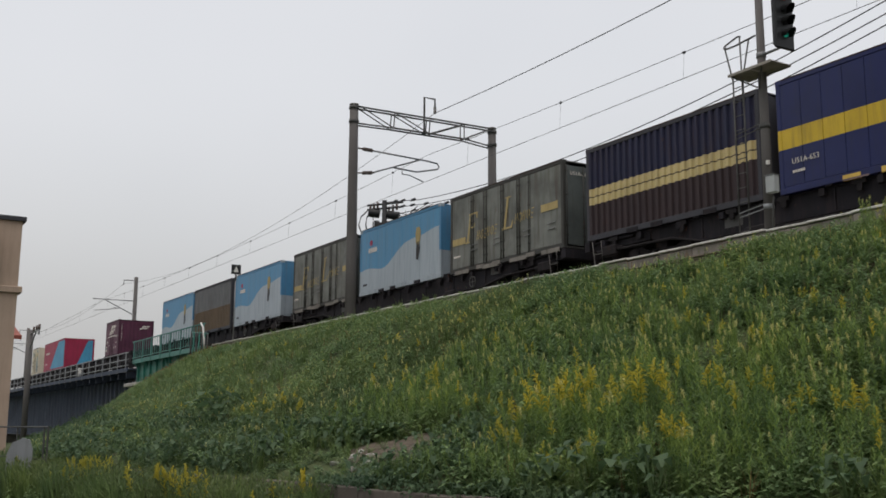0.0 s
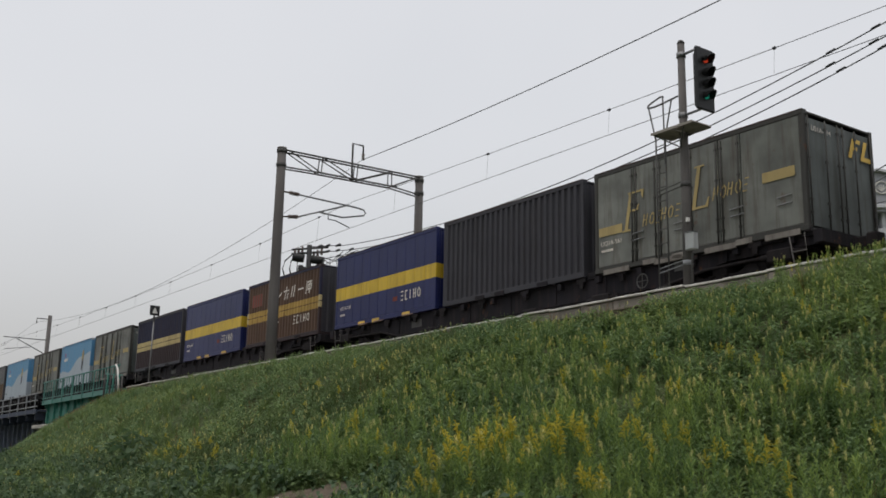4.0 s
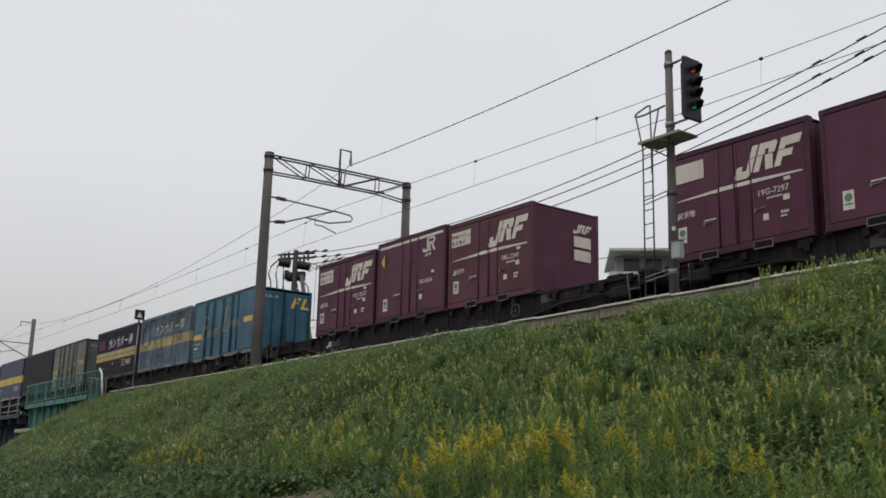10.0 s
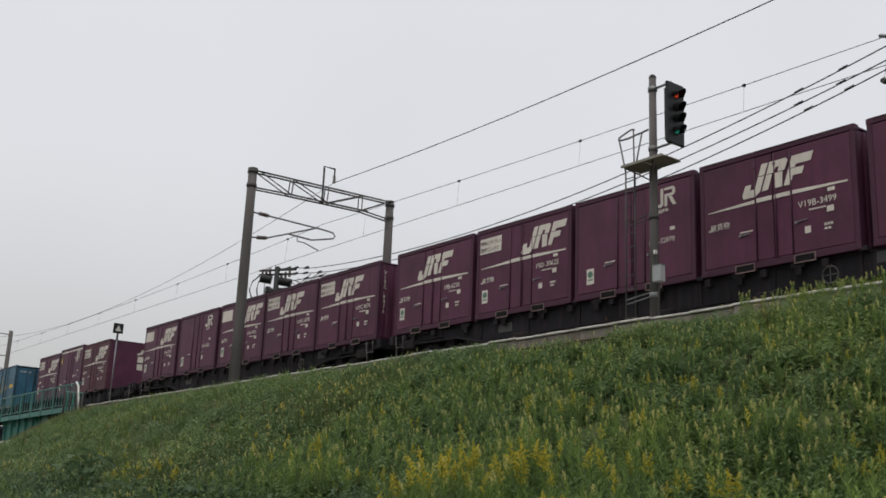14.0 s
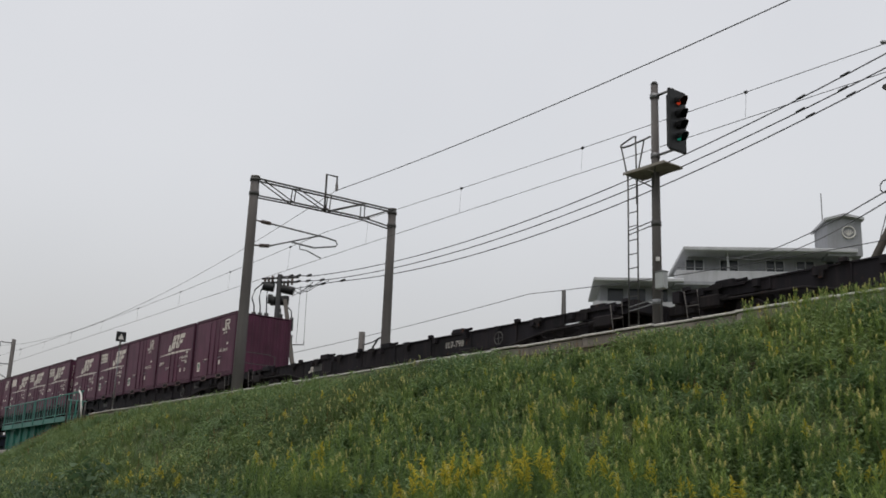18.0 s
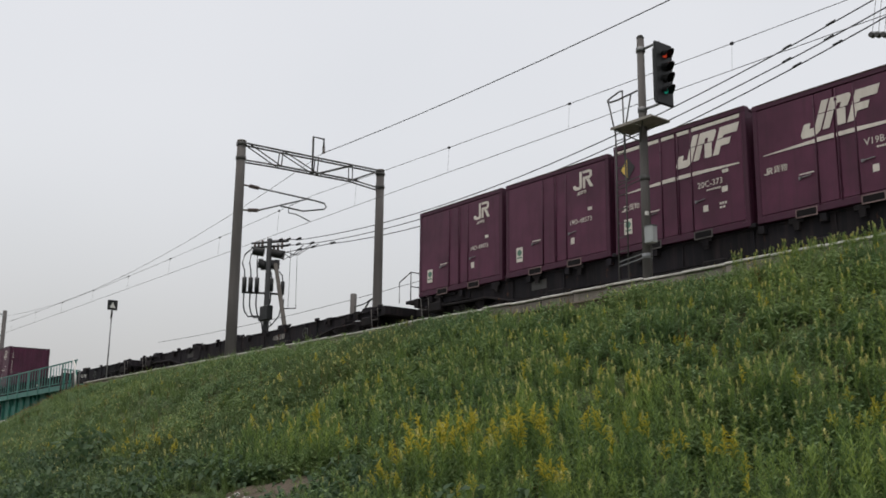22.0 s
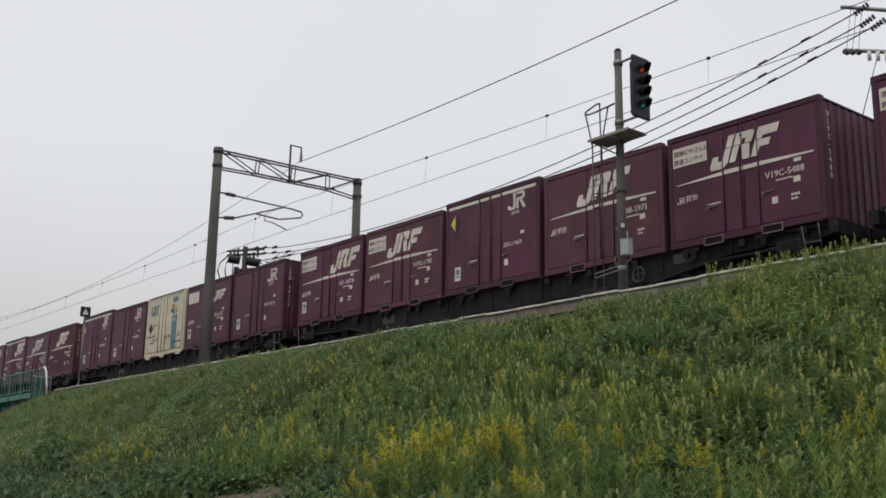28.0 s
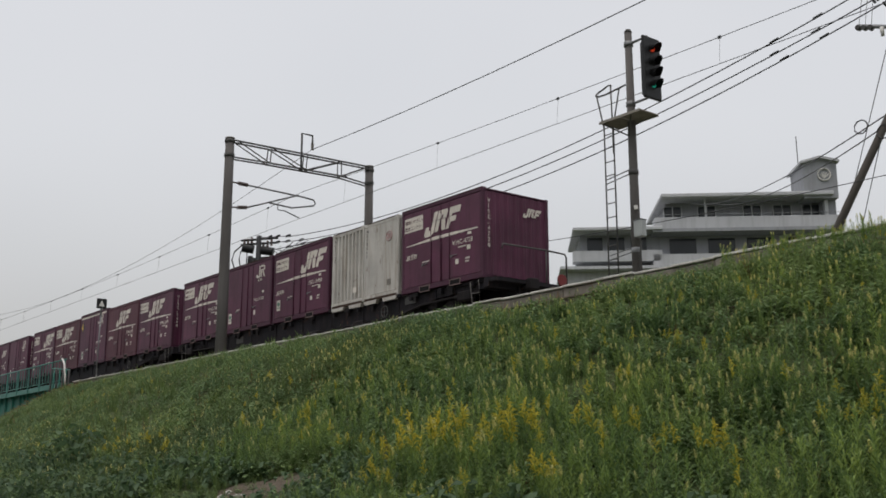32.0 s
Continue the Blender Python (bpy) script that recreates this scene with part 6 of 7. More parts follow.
def strut_pole():
    t = thing("leaning_pole", pose(0, 26, 0), "dark leaning utility pole with cross-arms, insulators and guys", "utility pole")
    bm = bmesh.new()
    tube(bm, [(-18.7, 0, 3.0), (-12.5, 0, 12.7)], 0.135, 12, 0.1)
    part("strut_pole", bm, weathered("dark_pole", (0.075, 0.068, 0.06), 0.85, dirt=0.3), t)
    bm = bmesh.new()
    tube(bm, [(-12.3, 0.1, 2.9), (-12.3, 0.1, 16.5)], 0.2, 12, 0.15)
    part("pole", bm, POLE_CONCRETE, t)
    for z0, z1 in ((13.9, 13.2), (15.25, 14.4)):
        bm = bmesh.new()
        tube(bm, [(-14.25, 0, z0), (-12.3, 0.1, z1)], 0.06, 4)
        part("cross_arm", bm, GREY_STEEL, t)
    bm = bmesh.new()
    tube(bm, [(-12.28, -0.3, 12.0), (-12.28, -0.3, 13.0)], 0.27, 16)
    tube(bm, [(-12.28, -0.3, 13.0), (-12.28, -0.3, 13.06)], 0.3, 16)
    tube(bm, [(-12.28, -0.3, 13.06), (-12.28, -0.3, 13.25)], 0.1, 8)
    part("transformer", bm, GREY_STEEL, t, "grey drum transformer")
    for i in range(3):
        bm = bmesh.new()
        tube(bm, [(-14.2 + i * 0.18, -0.1, 13.82 - i * 0.06), (-14.2 + i * 0.18, 0.06, 13.82 - i * 0.06)], 0.075, 8)
        part("pin_insulator", bm, STEEL_DARK, t)
        bm = bmesh.new()
        tube(bm, [(-13.53 + i * 0.25, 0, 13.62 - i * 0.09), (-13.53 + i * 0.25, 0, 13.36 - i * 0.09)], 0.06, 8, 0.05)
        part("hanging_insulator", bm, WHITE, t)
        bm = bmesh.new()
        tube(bm, [(-14.2 + i * 0.18, 0, 13.85 - i * 0.06), (-13.95 + i * 0.16, 0, 15.15 - i * 0.08)], 0.008, 4)
        part("jumper", bm, WIRE, t)
    for x, z in ((-13.85, 14.88), (-13.7, 14.45), (-13.4, 14.25)):
        bm = bmesh.new()
        for k in range(5):
            tube(bm, [(x + k * 0.09, 0, z + k * 0.035), (x + k * 0.09 + 0.04, 0, z + k * 0.035 + 0.015)], 0.08, 8)
        part("strain_insulator", bm, BLACK, t)
    for a, c in (((-13.3, 0, 13.4), (-15.6, 0, 7.0)), ((-12.9, 0, 13.3), (-15.0, 0, 7.0)), ((-12.0, 0, 12.0), (-14.2, 0, 7.0))):
        bm = bmesh.new()
        tube(bm, [a, c], 0.014, 4)
        part("guy_wire", bm, WIRE, t)
    for x, z in ((-14.35, 10.9), (-13.7, 10.6)):
        bm = bmesh.new()
        pts = [(x + 0.2 * math.cos(k * 0.7), -0.1, z + 0.2 * math.sin(k * 0.7)) for k in range(10)]
        tube(bm, pts, 0.02, 5)
        part("cable_loop", bm, WIRE, t)


strut_pole()


def service_cables():
    for k, (a, c, d) in enumerate((((-47.0, 26, 13.6), (-13.6, 26, 14.95), 1.26), ((-45.5, 26, 13.15), (-13.45, 26, 14.55), 1.14), ((-43.5, 26, 12.8), (-13.15, 26, 14.35), 1.2))):
        bm = bmesh.new()
        tube(bm, sag(a, c, d, 24), 0.021, 5)
        for f in (0.9, 0.945):
            p = sag(a, c, d, 200)[int(200 * (f - 0.006 * k))]
            tube(bm, [p - Vector((0.15, 0, -0.0)), p + Vector((0.15, 0, 0.06))], 0.036, 6)
        solid("service_cable", bm, WIRE, "thick black cable slung between the utility poles", "cable", "cables behind the track")
    for a, c, d in (((-13.6, 26, 11.1), (-54.8, 70, 24.1), 0.9), ((-13.65, 26, 10.8), (-52.7, 70, 23.7), 0.9)):
        bm = bmesh.new()
        tube(bm, sag(a, c, d, 16), 0.022, 5)
        solid("service_cable", bm, WIRE, "black cable drooping towards the far building", "cable", "cables behind the track")
    bm = bmesh.new()
    tube(bm, sag((-60, 24, 9.2), (-27, 24, 9.4), 0.3, 12), 0.012, 4)
    tube(bm, sag((-27, 24, 9.4), (-5, 24, 8.9), 0.3, 12), 0.012, 4)
    solid("low_cable", bm, WIRE, "thin cable behind the track", "cable", "cables behind the track")
    t = thing("cable_post", pose(-38.0, 24.0, 0), "short concrete post with a coiled cable", "post")
    bm = bmesh.new()
    tube(bm, [(0, 0, 3.5), (0, 0, 9.3)], 0.14, 10)
    part("post", bm, POLE_CONCRETE, t)
    bm = bmesh.new()
    tube(bm, [(0, 0, 8.7), (0.9, 0, 8.75), (1.5, 0, 8.9), (2.1, 0, 8.85)], 0.03, 5)
    tube(bm, [(0.8, 0, 8.2), (0.9, 0, 8.5), (1.3, 0, 8.85), (2.0, 0, 8.95)], 0.045, 5)
    part("cable_bend", bm, WIRE, t)
    t = thing("stub_post", pose(-25.2, 24.0, 0), "dark tapered stub post", "post")
    bm = bmesh.new()
    tube(bm, [(0, 0, 3.5), (0, 0, 9.25)], 0.16, 8, 0.07)
    part("post", bm, STEEL_DARK, t)


service_cables()


# ---- building with a tower on the hill behind ----
def hill_building():
    m = pose(-54.95, 77.49, 0, 0, 0, 48)
    t = thing("hill_building", m, "pale grey building with balconies and a gabled tower", "building")

    def b(name, x0, y0, z0, x1, y1, z1, mat, label="", bev=0.0):
        bm = bmesh.new()
        box(bm, x0, y0, z0, x1, y1, z1, bev)
        return part(name, bm, mat, t, label)
    b("roof_slab", -7.6, -1.9, 25.55, 7.6, 9, 25.9, PLASTER, "thin pale roof slab", 0.05)
    b("upper_roof_slab", -6.9, 0.0, 25.95, 6.4, 9, 26.2, PLASTER)
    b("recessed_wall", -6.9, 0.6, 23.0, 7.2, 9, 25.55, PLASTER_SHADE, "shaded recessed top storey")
    b("balcony", -8.2, -1.2, 22.75, 8.3, 0.4, 23.85, PLASTER, "pale balcony parapet", 0.04)
    b("floor_slab", -8.4, -1.5, 22.45, 8.4, 9, 22.75, PLASTER_SHADE)
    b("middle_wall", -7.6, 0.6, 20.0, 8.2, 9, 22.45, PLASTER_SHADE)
    b("balcony", -8.4, -1.0, 19.2, 8.4, 0.4, 20.5, PLASTER)
    b("base_wall", -8.2, 0.4, 0, 8.2, 9, 19.2, PLASTER)
    b("wing_roof", -15.6, -1.7, 22.65, -7.6, 8, 22.95, PLASTER, "", 0.04)
    b("wing_upper_slab", -13.2, 0, 22.95, -8.0, 8, 23.15, PLASTER)
    b("wing_wall", -14.9, 0.6, 20.9, -7.6, 8, 22.65, PLASTER_SHADE)
    b("wing_balcony", -15.6, -1.0, 19.9, -7.6, 0.4, 20.9, PLASTER)
    b("wing_slab", -16.8, -1.2, 19.2, -7.6, 8, 19.45, PLASTER)
    b("wing_base", -16.4, 0.2, 0, -8.2, 8, 19.2, PLASTER)
    for x in (-6.3, -3.2, 0.9, 3.6, 6.2):
        w = b("window", x - 0.8, 0.5, 23.9, x + 0.8, 0.6, 25.2, GLASS_DARK, "dark window pane")
        bm = bmesh.new()
        for a in (x - 0.85, x - 0.04, x + 0.77):
            box(bm, a, 0.44, 23.85, a + 0.08, 0.5, 25.25)
        part("window_frame", bm, PLASTER, w)
    for x in (-13.5, -11.5, -9.5):
        b("window", x - 0.7, 0.5, 21.2, x + 0.7, 0.6, 22.4, GLASS_DARK)
    for x in (-5.5, -2.0, 1.5, 5.0):
        b("window", x - 1.2, 0.5, 20.8, x + 1.2, 0.6, 22.2, GLASS_DARK)
    b("post", -3.65, -1.0, 23.85, -3.5, -0.85, 25.55, PLASTER)
    b("post", 7.0, -1.0, 23.85, 7.3, -0.7, 25.55, PLASTER)
    bm = bmesh.new()
    tube(bm, [(-8.1, -1.15, 24.1), (8.2, -1.15, 24.1)], 0.03, 5)
    part("balcony_rail", bm, GREY_STEEL, t)
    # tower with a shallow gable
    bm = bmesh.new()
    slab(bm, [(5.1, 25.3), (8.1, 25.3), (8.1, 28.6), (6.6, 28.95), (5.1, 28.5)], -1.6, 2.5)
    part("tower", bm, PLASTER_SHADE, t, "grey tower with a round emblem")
    bm = bmesh.new()
    slab(bm, [(4.85, 28.45), (6.6, 28.93), (8.3, 28.55), (8.3, 28.75), (6.6, 29.15), (4.85, 28.67)], -2.0, 2.9)
    part("tower_roof", bm, PLASTER, t)
    bm = bmesh.new()
    n = 24
    pts = [(6.95 + 0.55 * math.cos(2 * math.pi * k / n), -1.68, 27.45 + 0.55 * math.sin(2 * math.pi * k / n)) for k in range(n + 1)]
    tube(bm, pts, 0.07, 6, cap=False)
    for k in range(5):
        a = math.radians(40 + 25 * k)
        tube(bm, [(6.95, -1.68, 27.1), (6.95 + 0.5 * math.cos(a), -1.68, 27.1 + 0.62 * math.sin(a))], 0.05, 5)
    part("emblem", bm, WHITE, t, "pale round emblem")
    b("tower_foot", 6.9, -0.6, 24.0, 8.1, 1.5, 25.3, PLASTER_SHADE)
    bm = bmesh.new()
    tube(bm, [(5.2, 0, 28.9), (5.2, 0, 31.6)], 0.05, 5)
    part("antenna", bm, STEEL, t)


hill_building()


# ---- houses and fence beside the lane ----
def lane_side():
    t = thing("beige_house", pose(-39.5, 5.66, 0), "plain beige plastered house with a belt course", "house")
    bm = bmesh.new()
    box(bm, -12, -9, 0, 0, 0, 9.0)
    part("wall", bm, BEIGE, t)
    bm = bmesh.new()
    box(bm, -12.1, -9.1, 9.0, 0.12, 0.12, 9.16)
    part("roof", bm, DARK_GREY, t)
    bm = bmesh.new()
    box(bm, -12.02, -9.02, 6.35, 0.14, 0.14, 6.6, 0.03)
    part("belt_course", bm, BEIGE, t)
    bm = bmesh.new()
    box(bm, 0.0, -3.4, 6.9, 0.75, -0.9, 8.6, 0.05)
    part("bay_window", bm, BEIGE, t, "small beige oriel")
    t = thing("small_house", pose(-60.0, 8.6, 0), "low white house with a red lean-to roof", "house")
    bm = bmesh.new()
    box(bm, -6, -6, 0, 0, 0, 6.4)
    part("wall", bm, WHITE, t)
    bm = bmesh.new()
    slab(bm, [(-6.2, 8.0), (0.3, 6.3), (0.3, 6.5), (-6.2, 8.2)], -6.2, 0.35)
    part("roof", bm, ROOF_RED, t, "red sheet roof")
    t = thing("lane_pole", pose(-80.0, 12.6, 0), "grey utility pole with arms beside the viaduct", "utility pole")
    bm = bmesh.new()
    tube(bm, [(0, 0, 0), (0, 0, 8.6)], 0.22, 10, 0.2)
    part("pole", bm, POLE_CONCRETE, t)
    bm = bmesh.new()
    tube(bm, [(-1.0, 0, 8.3), (3.4, 0, 8.4), (3.4, 0, 8.0)], 0.06, 6)
    tube(bm, [(0, 0, 7.2), (2.2, 0, 8.3)], 0.05, 6)
    part("cross_arm", bm, STEEL, t)
    for x in (-0.8, 1.2, 2.4, 3.4):
        bm = bmesh.new()
        tube(bm, [(x, 0, 8.4), (x, 0, 8.75)], 0.08, 6)
        part("pin_insulator", bm, CERAMIC, t)
    # fence and a rounded grey cabinet on the lane
    t = thing("lane_fence", pose(-25.2, 4.1, 0), "dark thin metal fence beside the lane", "fence")
    for x in (-3.4, -0.9, 1.0, 1.25):
        bm = bmesh.new()
        tube(bm, [(x, x * 0.14, 0.0), (x, x * 0.14, 1.62)], 0.022, 5)
        part("post", bm, STEEL_DARK, t)
    for z in (1.6, 0.9):
        bm = bmesh.new()
        tube(bm, [(-3.5, -0.49, z), (1.25, 0.175, z)], 0.018, 5)
        part("rail", bm, STEEL_DARK, t)
    bm = bmesh.new()
    slab(bm, [(-0.26, 0), (0.26, 0), (0.27, 1.1), (0.2, 1.32), (0.05, 1.36), (-0.16, 1.26), (-0.26, 1.0)], -0.2, 0.2)
    solid("grey_cabinet", bm, GREY_STEEL, "rounded pale grey cabinet beside the lane", "cabinet", at=pose(-24.6, 3.82, 0, 0, 0, 80))


lane_side()


# ---- plants on the slope ----
def leaf_material(name, dark, light, tip=None, rough=0.6):
    """Leaves, each of its own shade, that let some light through."""
    m, n, l, b = nodes_of(name, rough)
    ge = n.new("ShaderNodeNewGeometry")
    c = mixer(n, l, ge.outputs["Random Per Island"], dark, light)
    patch = noise_at(n, l, 0.55, detail=3, random_shift=False)
    c = mixer(n, l, ramp(n, l, patch, 0.35, 0.68), mixer(n, l, 1.0, c, (0.80, 0.86, 0.88), "MULTIPLY"), mixer(n, l, 1.0, c, (1.22, 1.14, 0.95), "MULTIPLY"))
    l.new(c, b.inputs["Base Color"])
    tr = n.new("ShaderNodeBsdfTranslucent")
    l.new(c, tr.inputs["Color"])
    mx = n.new("ShaderNodeMixShader")
    mx.inputs[0].default_value = 0.42
    out = n["Material Output"]
    l.new(b.outputs[0], mx.inputs[1])
    l.new(tr.outputs[0], mx.inputs[2])
    l.new(mx.outputs[0], out.inputs["Surface"])
    return m


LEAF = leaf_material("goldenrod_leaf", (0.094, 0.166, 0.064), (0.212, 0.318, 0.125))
# upper leaves: young yellow-green, with the light on the stalk tops painted in
YOUNG_LIT = leaf_material("young_lit_goldenrod_leaf", (0.14, 0.215, 0.058), (0.275, 0.37, 0.112))
# dimmed copy of the goldenrod leaf: duller light painted into far and lane-side growth
DIM_LEAF = leaf_material("dimmed_goldenrod_leaf", (0.070, 0.106, 0.044), (0.156, 0.200, 0.086))
BLOOM = leaf_material("goldenrod_bloom", (0.38, 0.345, 0.045), (0.64, 0.57, 0.11))
BUD = leaf_material("goldenrod_bud", (0.34, 0.36, 0.13), (0.62, 0.58, 0.27))
WEED = leaf_material("broad_weed_leaf", (0.094, 0.160, 0.066), (0.21, 0.292, 0.132))
GRASS = leaf_material("grass_blade", (0.085, 0.14, 0.046), (0.18, 0.25, 0.092))
DRY = leaf_material("dry_stalk", (0.13, 0.075, 0.04), (0.26, 0.16, 0.075))
CREEPER = leaf_material("creeper_leaf", (0.042, 0.080, 0.038), (0.105, 0.165, 0.09))


def strip(quads, mats, p0, p1, p2, w0, w1, w2, side, mat):
    """Two quads that bend from p0 over p1 to p2."""
    s = side / (np.linalg.norm(side) + 1e-9)
    quads.append([p0 - s * w0, p0 + s * w0, p1 + s * w1, p1 - s * w1])
    quads.append([p1 - s * w1, p1 + s * w1, p2 + s * w2, p2 - s * w2])
    mats += [mat, mat]


def goldenrod(rnd, leaves, bloom, wide=1.0):
    """A stalk one metre high. bloom: 0 none, 1 in bud, 2 in flower."""
    q, m = [], []
    bend = np.array([rnd.uniform(-0.10, 0.10), rnd.uniform(-0.10, 0.04), 0])

    def stem(z):
        return np.array([0, 0, z]) + bend * z * z
    for k in range(2):
        a = k * 1.57
        strip(q, m, stem(0), stem(0.5), stem(0.97), 0.006, 0.005, 0.003, np.array([math.cos(a), math.sin(a), 0]), 0)
    for i in range(leaves):
        z = 0.10 + 0.78 * (i + rnd.random()) / leaves
        a = i * 2.4 + rnd.uniform(-0.4, 0.4)
        d = np.array([math.cos(a), math.sin(a), 0])
        # old leaves below stand out and droop, young ones above stand up
        ln = (0.165 - 0.085 * z) * rnd.uniform(0.8, 1.25)
        up = rnd.uniform(0.1, 0.5) + 0.75 * z
        p0 = stem(z)
        p1 = p0 + d * ln * 0.52 + np.array([0, 0, ln * up * 0.7])
        p2 = p0 + d * ln + np.array([0, 0, ln * (up * 1.05 - 0.42 + 0.25 * z)])
        w = 0.0088 * wide * rnd.uniform(0.8, 1.3)
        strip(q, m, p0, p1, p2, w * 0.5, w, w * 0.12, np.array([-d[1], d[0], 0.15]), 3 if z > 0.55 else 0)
    if bloom == 2:
        # a broad plume of arching sprays
        n = 18
        side = rnd.uniform(0, 6.28)
        for i in range(n):
            f = i / (n - 1)
            z = 0.74 + 0.28 * f
            a = side + rnd.uniform(-1.9, 1.9)
            d = np.array([math.cos(a), math.sin(a), 0])
            ln = (0.105 * (1 - f) ** 0.8 + 0.015) * rnd.uniform(0.75, 1.2)
            p0 = stem(z)
            p1 = p0 + d * ln * 0.55 + np.array([0, 0, ln * 0.62])
            p2 = p0 + d * ln * 1.05 + np.array([0, 0, ln * 0.5])
            w = 0.0105 * wide ** 0.4 * rnd.uniform(0.8, 1.3)
            strip(q, m, p0, p1, p2, w * 0.5, w, w * 0.35, np.array([-d[1], d[0], 0.2]), 2)
            strip(q, m, p0, p1, p2, w * 0.4, w * 0.8, w * 0.3, np.array([-d[0] * 0.6, -d[1] * 0.6, 1.0]), 2)
    elif bloom:
        n = max(8, leaves // 3)
        for i in range(n):
            z = 0.87 + 0.14 * i / n
            a = i * 2.4 + rnd.uniform(-0.5, 0.5)
            d = np.array([math.cos(a), math.sin(a), 0])
            ln = 0.036 * rnd.uniform(0.7, 1.2) * (1.1 - 0.5 * i / n) + 0.012
            p0 = stem(z)
            p1 = p0 + d * ln * 0.6 + np.array([0, 0, ln * 0.75])
            p2 = p0 + d * ln * 1.0 + np.array([0, 0, ln * 0.8])
            w = 0.012 * wide ** 0.5 * rnd.uniform(0.8, 1.3)
            strip(q, m, p0, p1, p2, w * 0.6, w, w * 0.3, np.array([-d[1], d[0], 0.3]), 1)
    return np.array(q), np.array(m)


def weed(rnd, leaves=18, wide=0.03):
    q, m = [], []
    for i in range(leaves):
        z = 0.1 + 0.9 * i / leaves
        a = i * 2.4 + rnd.uniform(-0.4, 0.4)
        d = np.array([math.cos(a), math.sin(a), 0])
        ln = (0.34 - 0.2 * z) * rnd.uniform(0.7, 1.3)
        p0 = np.array([0, 0, z * 0.85])
        p1 = p0 + d * ln * 0.55 + np.array([0, 0, ln * 0.45])
        p2 = p0 + d * ln + np.array([0, 0, ln * 0.18])
        w = wide * rnd.uniform(0.7, 1.3)
        strip(q, m, p0, p1, p2, w * 0.3, w, w * 0.2, np.array([-d[1], d[0], rnd.uniform(-0.3, 0.3)]), 0)
    return np.array(q), np.array(m)


def tuft(rnd, blades=16):
    q, m = [], []
    for i in range(blades):
        a = rnd.uniform(0, 6.28)
        d = np.array([math.cos(a), math.sin(a), 0])
        ln = rnd.uniform(0.6, 1.1)
        lean = rnd.uniform(0.08, 0.5)
        p0 = d * rnd.uniform(0, 0.12)
        p1 = p0 + d * lean * 0.35 * ln + np.array([0, 0, 0.62 * ln])
        p2 = p0 + d * lean * ln + np.array([0, 0, (1 - 0.45 * lean) * ln])
        strip(q, m, p0, p1, p2, 0.011, 0.009, 0.001, np.array([-d[1], d[0], 0]), 0)
    return np.array(q), np.array(m)


def vine(rnd, leaves=14, size=0.062):
    q, m = [], []
    for i in range(leaves):
        a = rnd.uniform(0, 6.28)
        r = rnd.uniform(0.02, 0.45)
        c = np.array([r * math.cos(a), r * math.sin(a), rnd.uniform(0.08, 0.4)])
        t = rnd.uniform(0, 6.28)
        d = np.array([math.cos(t), math.sin(t), rnd.uniform(-0.5, 0.1)])
        s = size * rnd.uniform(0.6, 1.3)
        side = np.array([-d[1], d[0], rnd.uniform(-0.35, 0.35)])
        strip(q, m, c, c + d * s * 0.7 + np.array([0, 0, 0.02]), c + d * s * 1.7 - np.array([0, 0, 0.06]), s * 0.45, s * 0.75, s * 0.1, side, 0)
    return np.array(q), np.array(m)


def scatter(name, templates, spots, materials, label, category, seed):
    """All spots (x, y, z, height, width) planted with the templates, as one object of kind stuff."""
    rnd = np.random.RandomState(seed)
    vs, mi = [], []
    spots = np.array(spots)
    pick = rnd.randint(0, len(templates), len(spots)) if spots.shape[1] == 5 else spots[:, 5].astype(int)
    for k, (q, m) in enumerate(templates):
        s = spots[pick == k]
        if not len(s):
            continue
        a = rnd.uniform(0, 2 * math.pi, len(s))
        c, sn = np.cos(a)[:, None, None], np.sin(a)[:, None, None]
        x = (q[None, :, :, 0] * c - q[None, :, :, 1] * sn) * s[:, 4, None, None]
        y = (q[None, :, :, 0] * sn + q[None, :, :, 1] * c) * s[:, 4, None, None]
        z = q[None, :, :, 2] * s[:, 3, None, None]
        lx, ly = rnd.normal(0, 0.07, len(s))[:, None, None], rnd.normal(-0.05, 0.07, len(s))[:, None, None]
        v = np.stack([x + z * lx + s[:, 0, None, None], y + z * ly + s[:, 1, None, None], z + s[:, 2, None, None]], -1)
        vs.append(v.reshape(-1, 3))
        mi.append(np.tile(m, len(s)))
    v, mat = np.concatenate(vs), np.concatenate(mi)
    n = len(v) // 4
    me = bpy.data.meshes.new(name)
    me.vertices.add(len(v))
    me.vertices.foreach_set("co", v.astype(np.float32).ravel())
    me.loops.add(4 * n)
    me.loops.foreach_set("vertex_index", np.arange(4 * n, dtype=np.int32))
    me.polygons.add(n)
    me.polygons.foreach_set("loop_start", np.arange(0, 4 * n, 4, dtype=np.int32))
    me.polygons.foreach_set("material_index", mat.astype(np.int32))
    me.update(calc_edges=True)
    for x in materials:
        me.materials.append(x)
    ob = new(name, me)
    tagged(ob, label, category, kind="stuff")
    return n


def near_bare(x, y):
    return ((x + 14.4) / 1.2) ** 2 + ((y - 7.8 - 0.2 * (x + 14.4)) / 0.44) ** 2 < 1 or ((x + 15.2) / 0.5) ** 2 + ((y - 6.95) / 0.3) ** 2 < 1


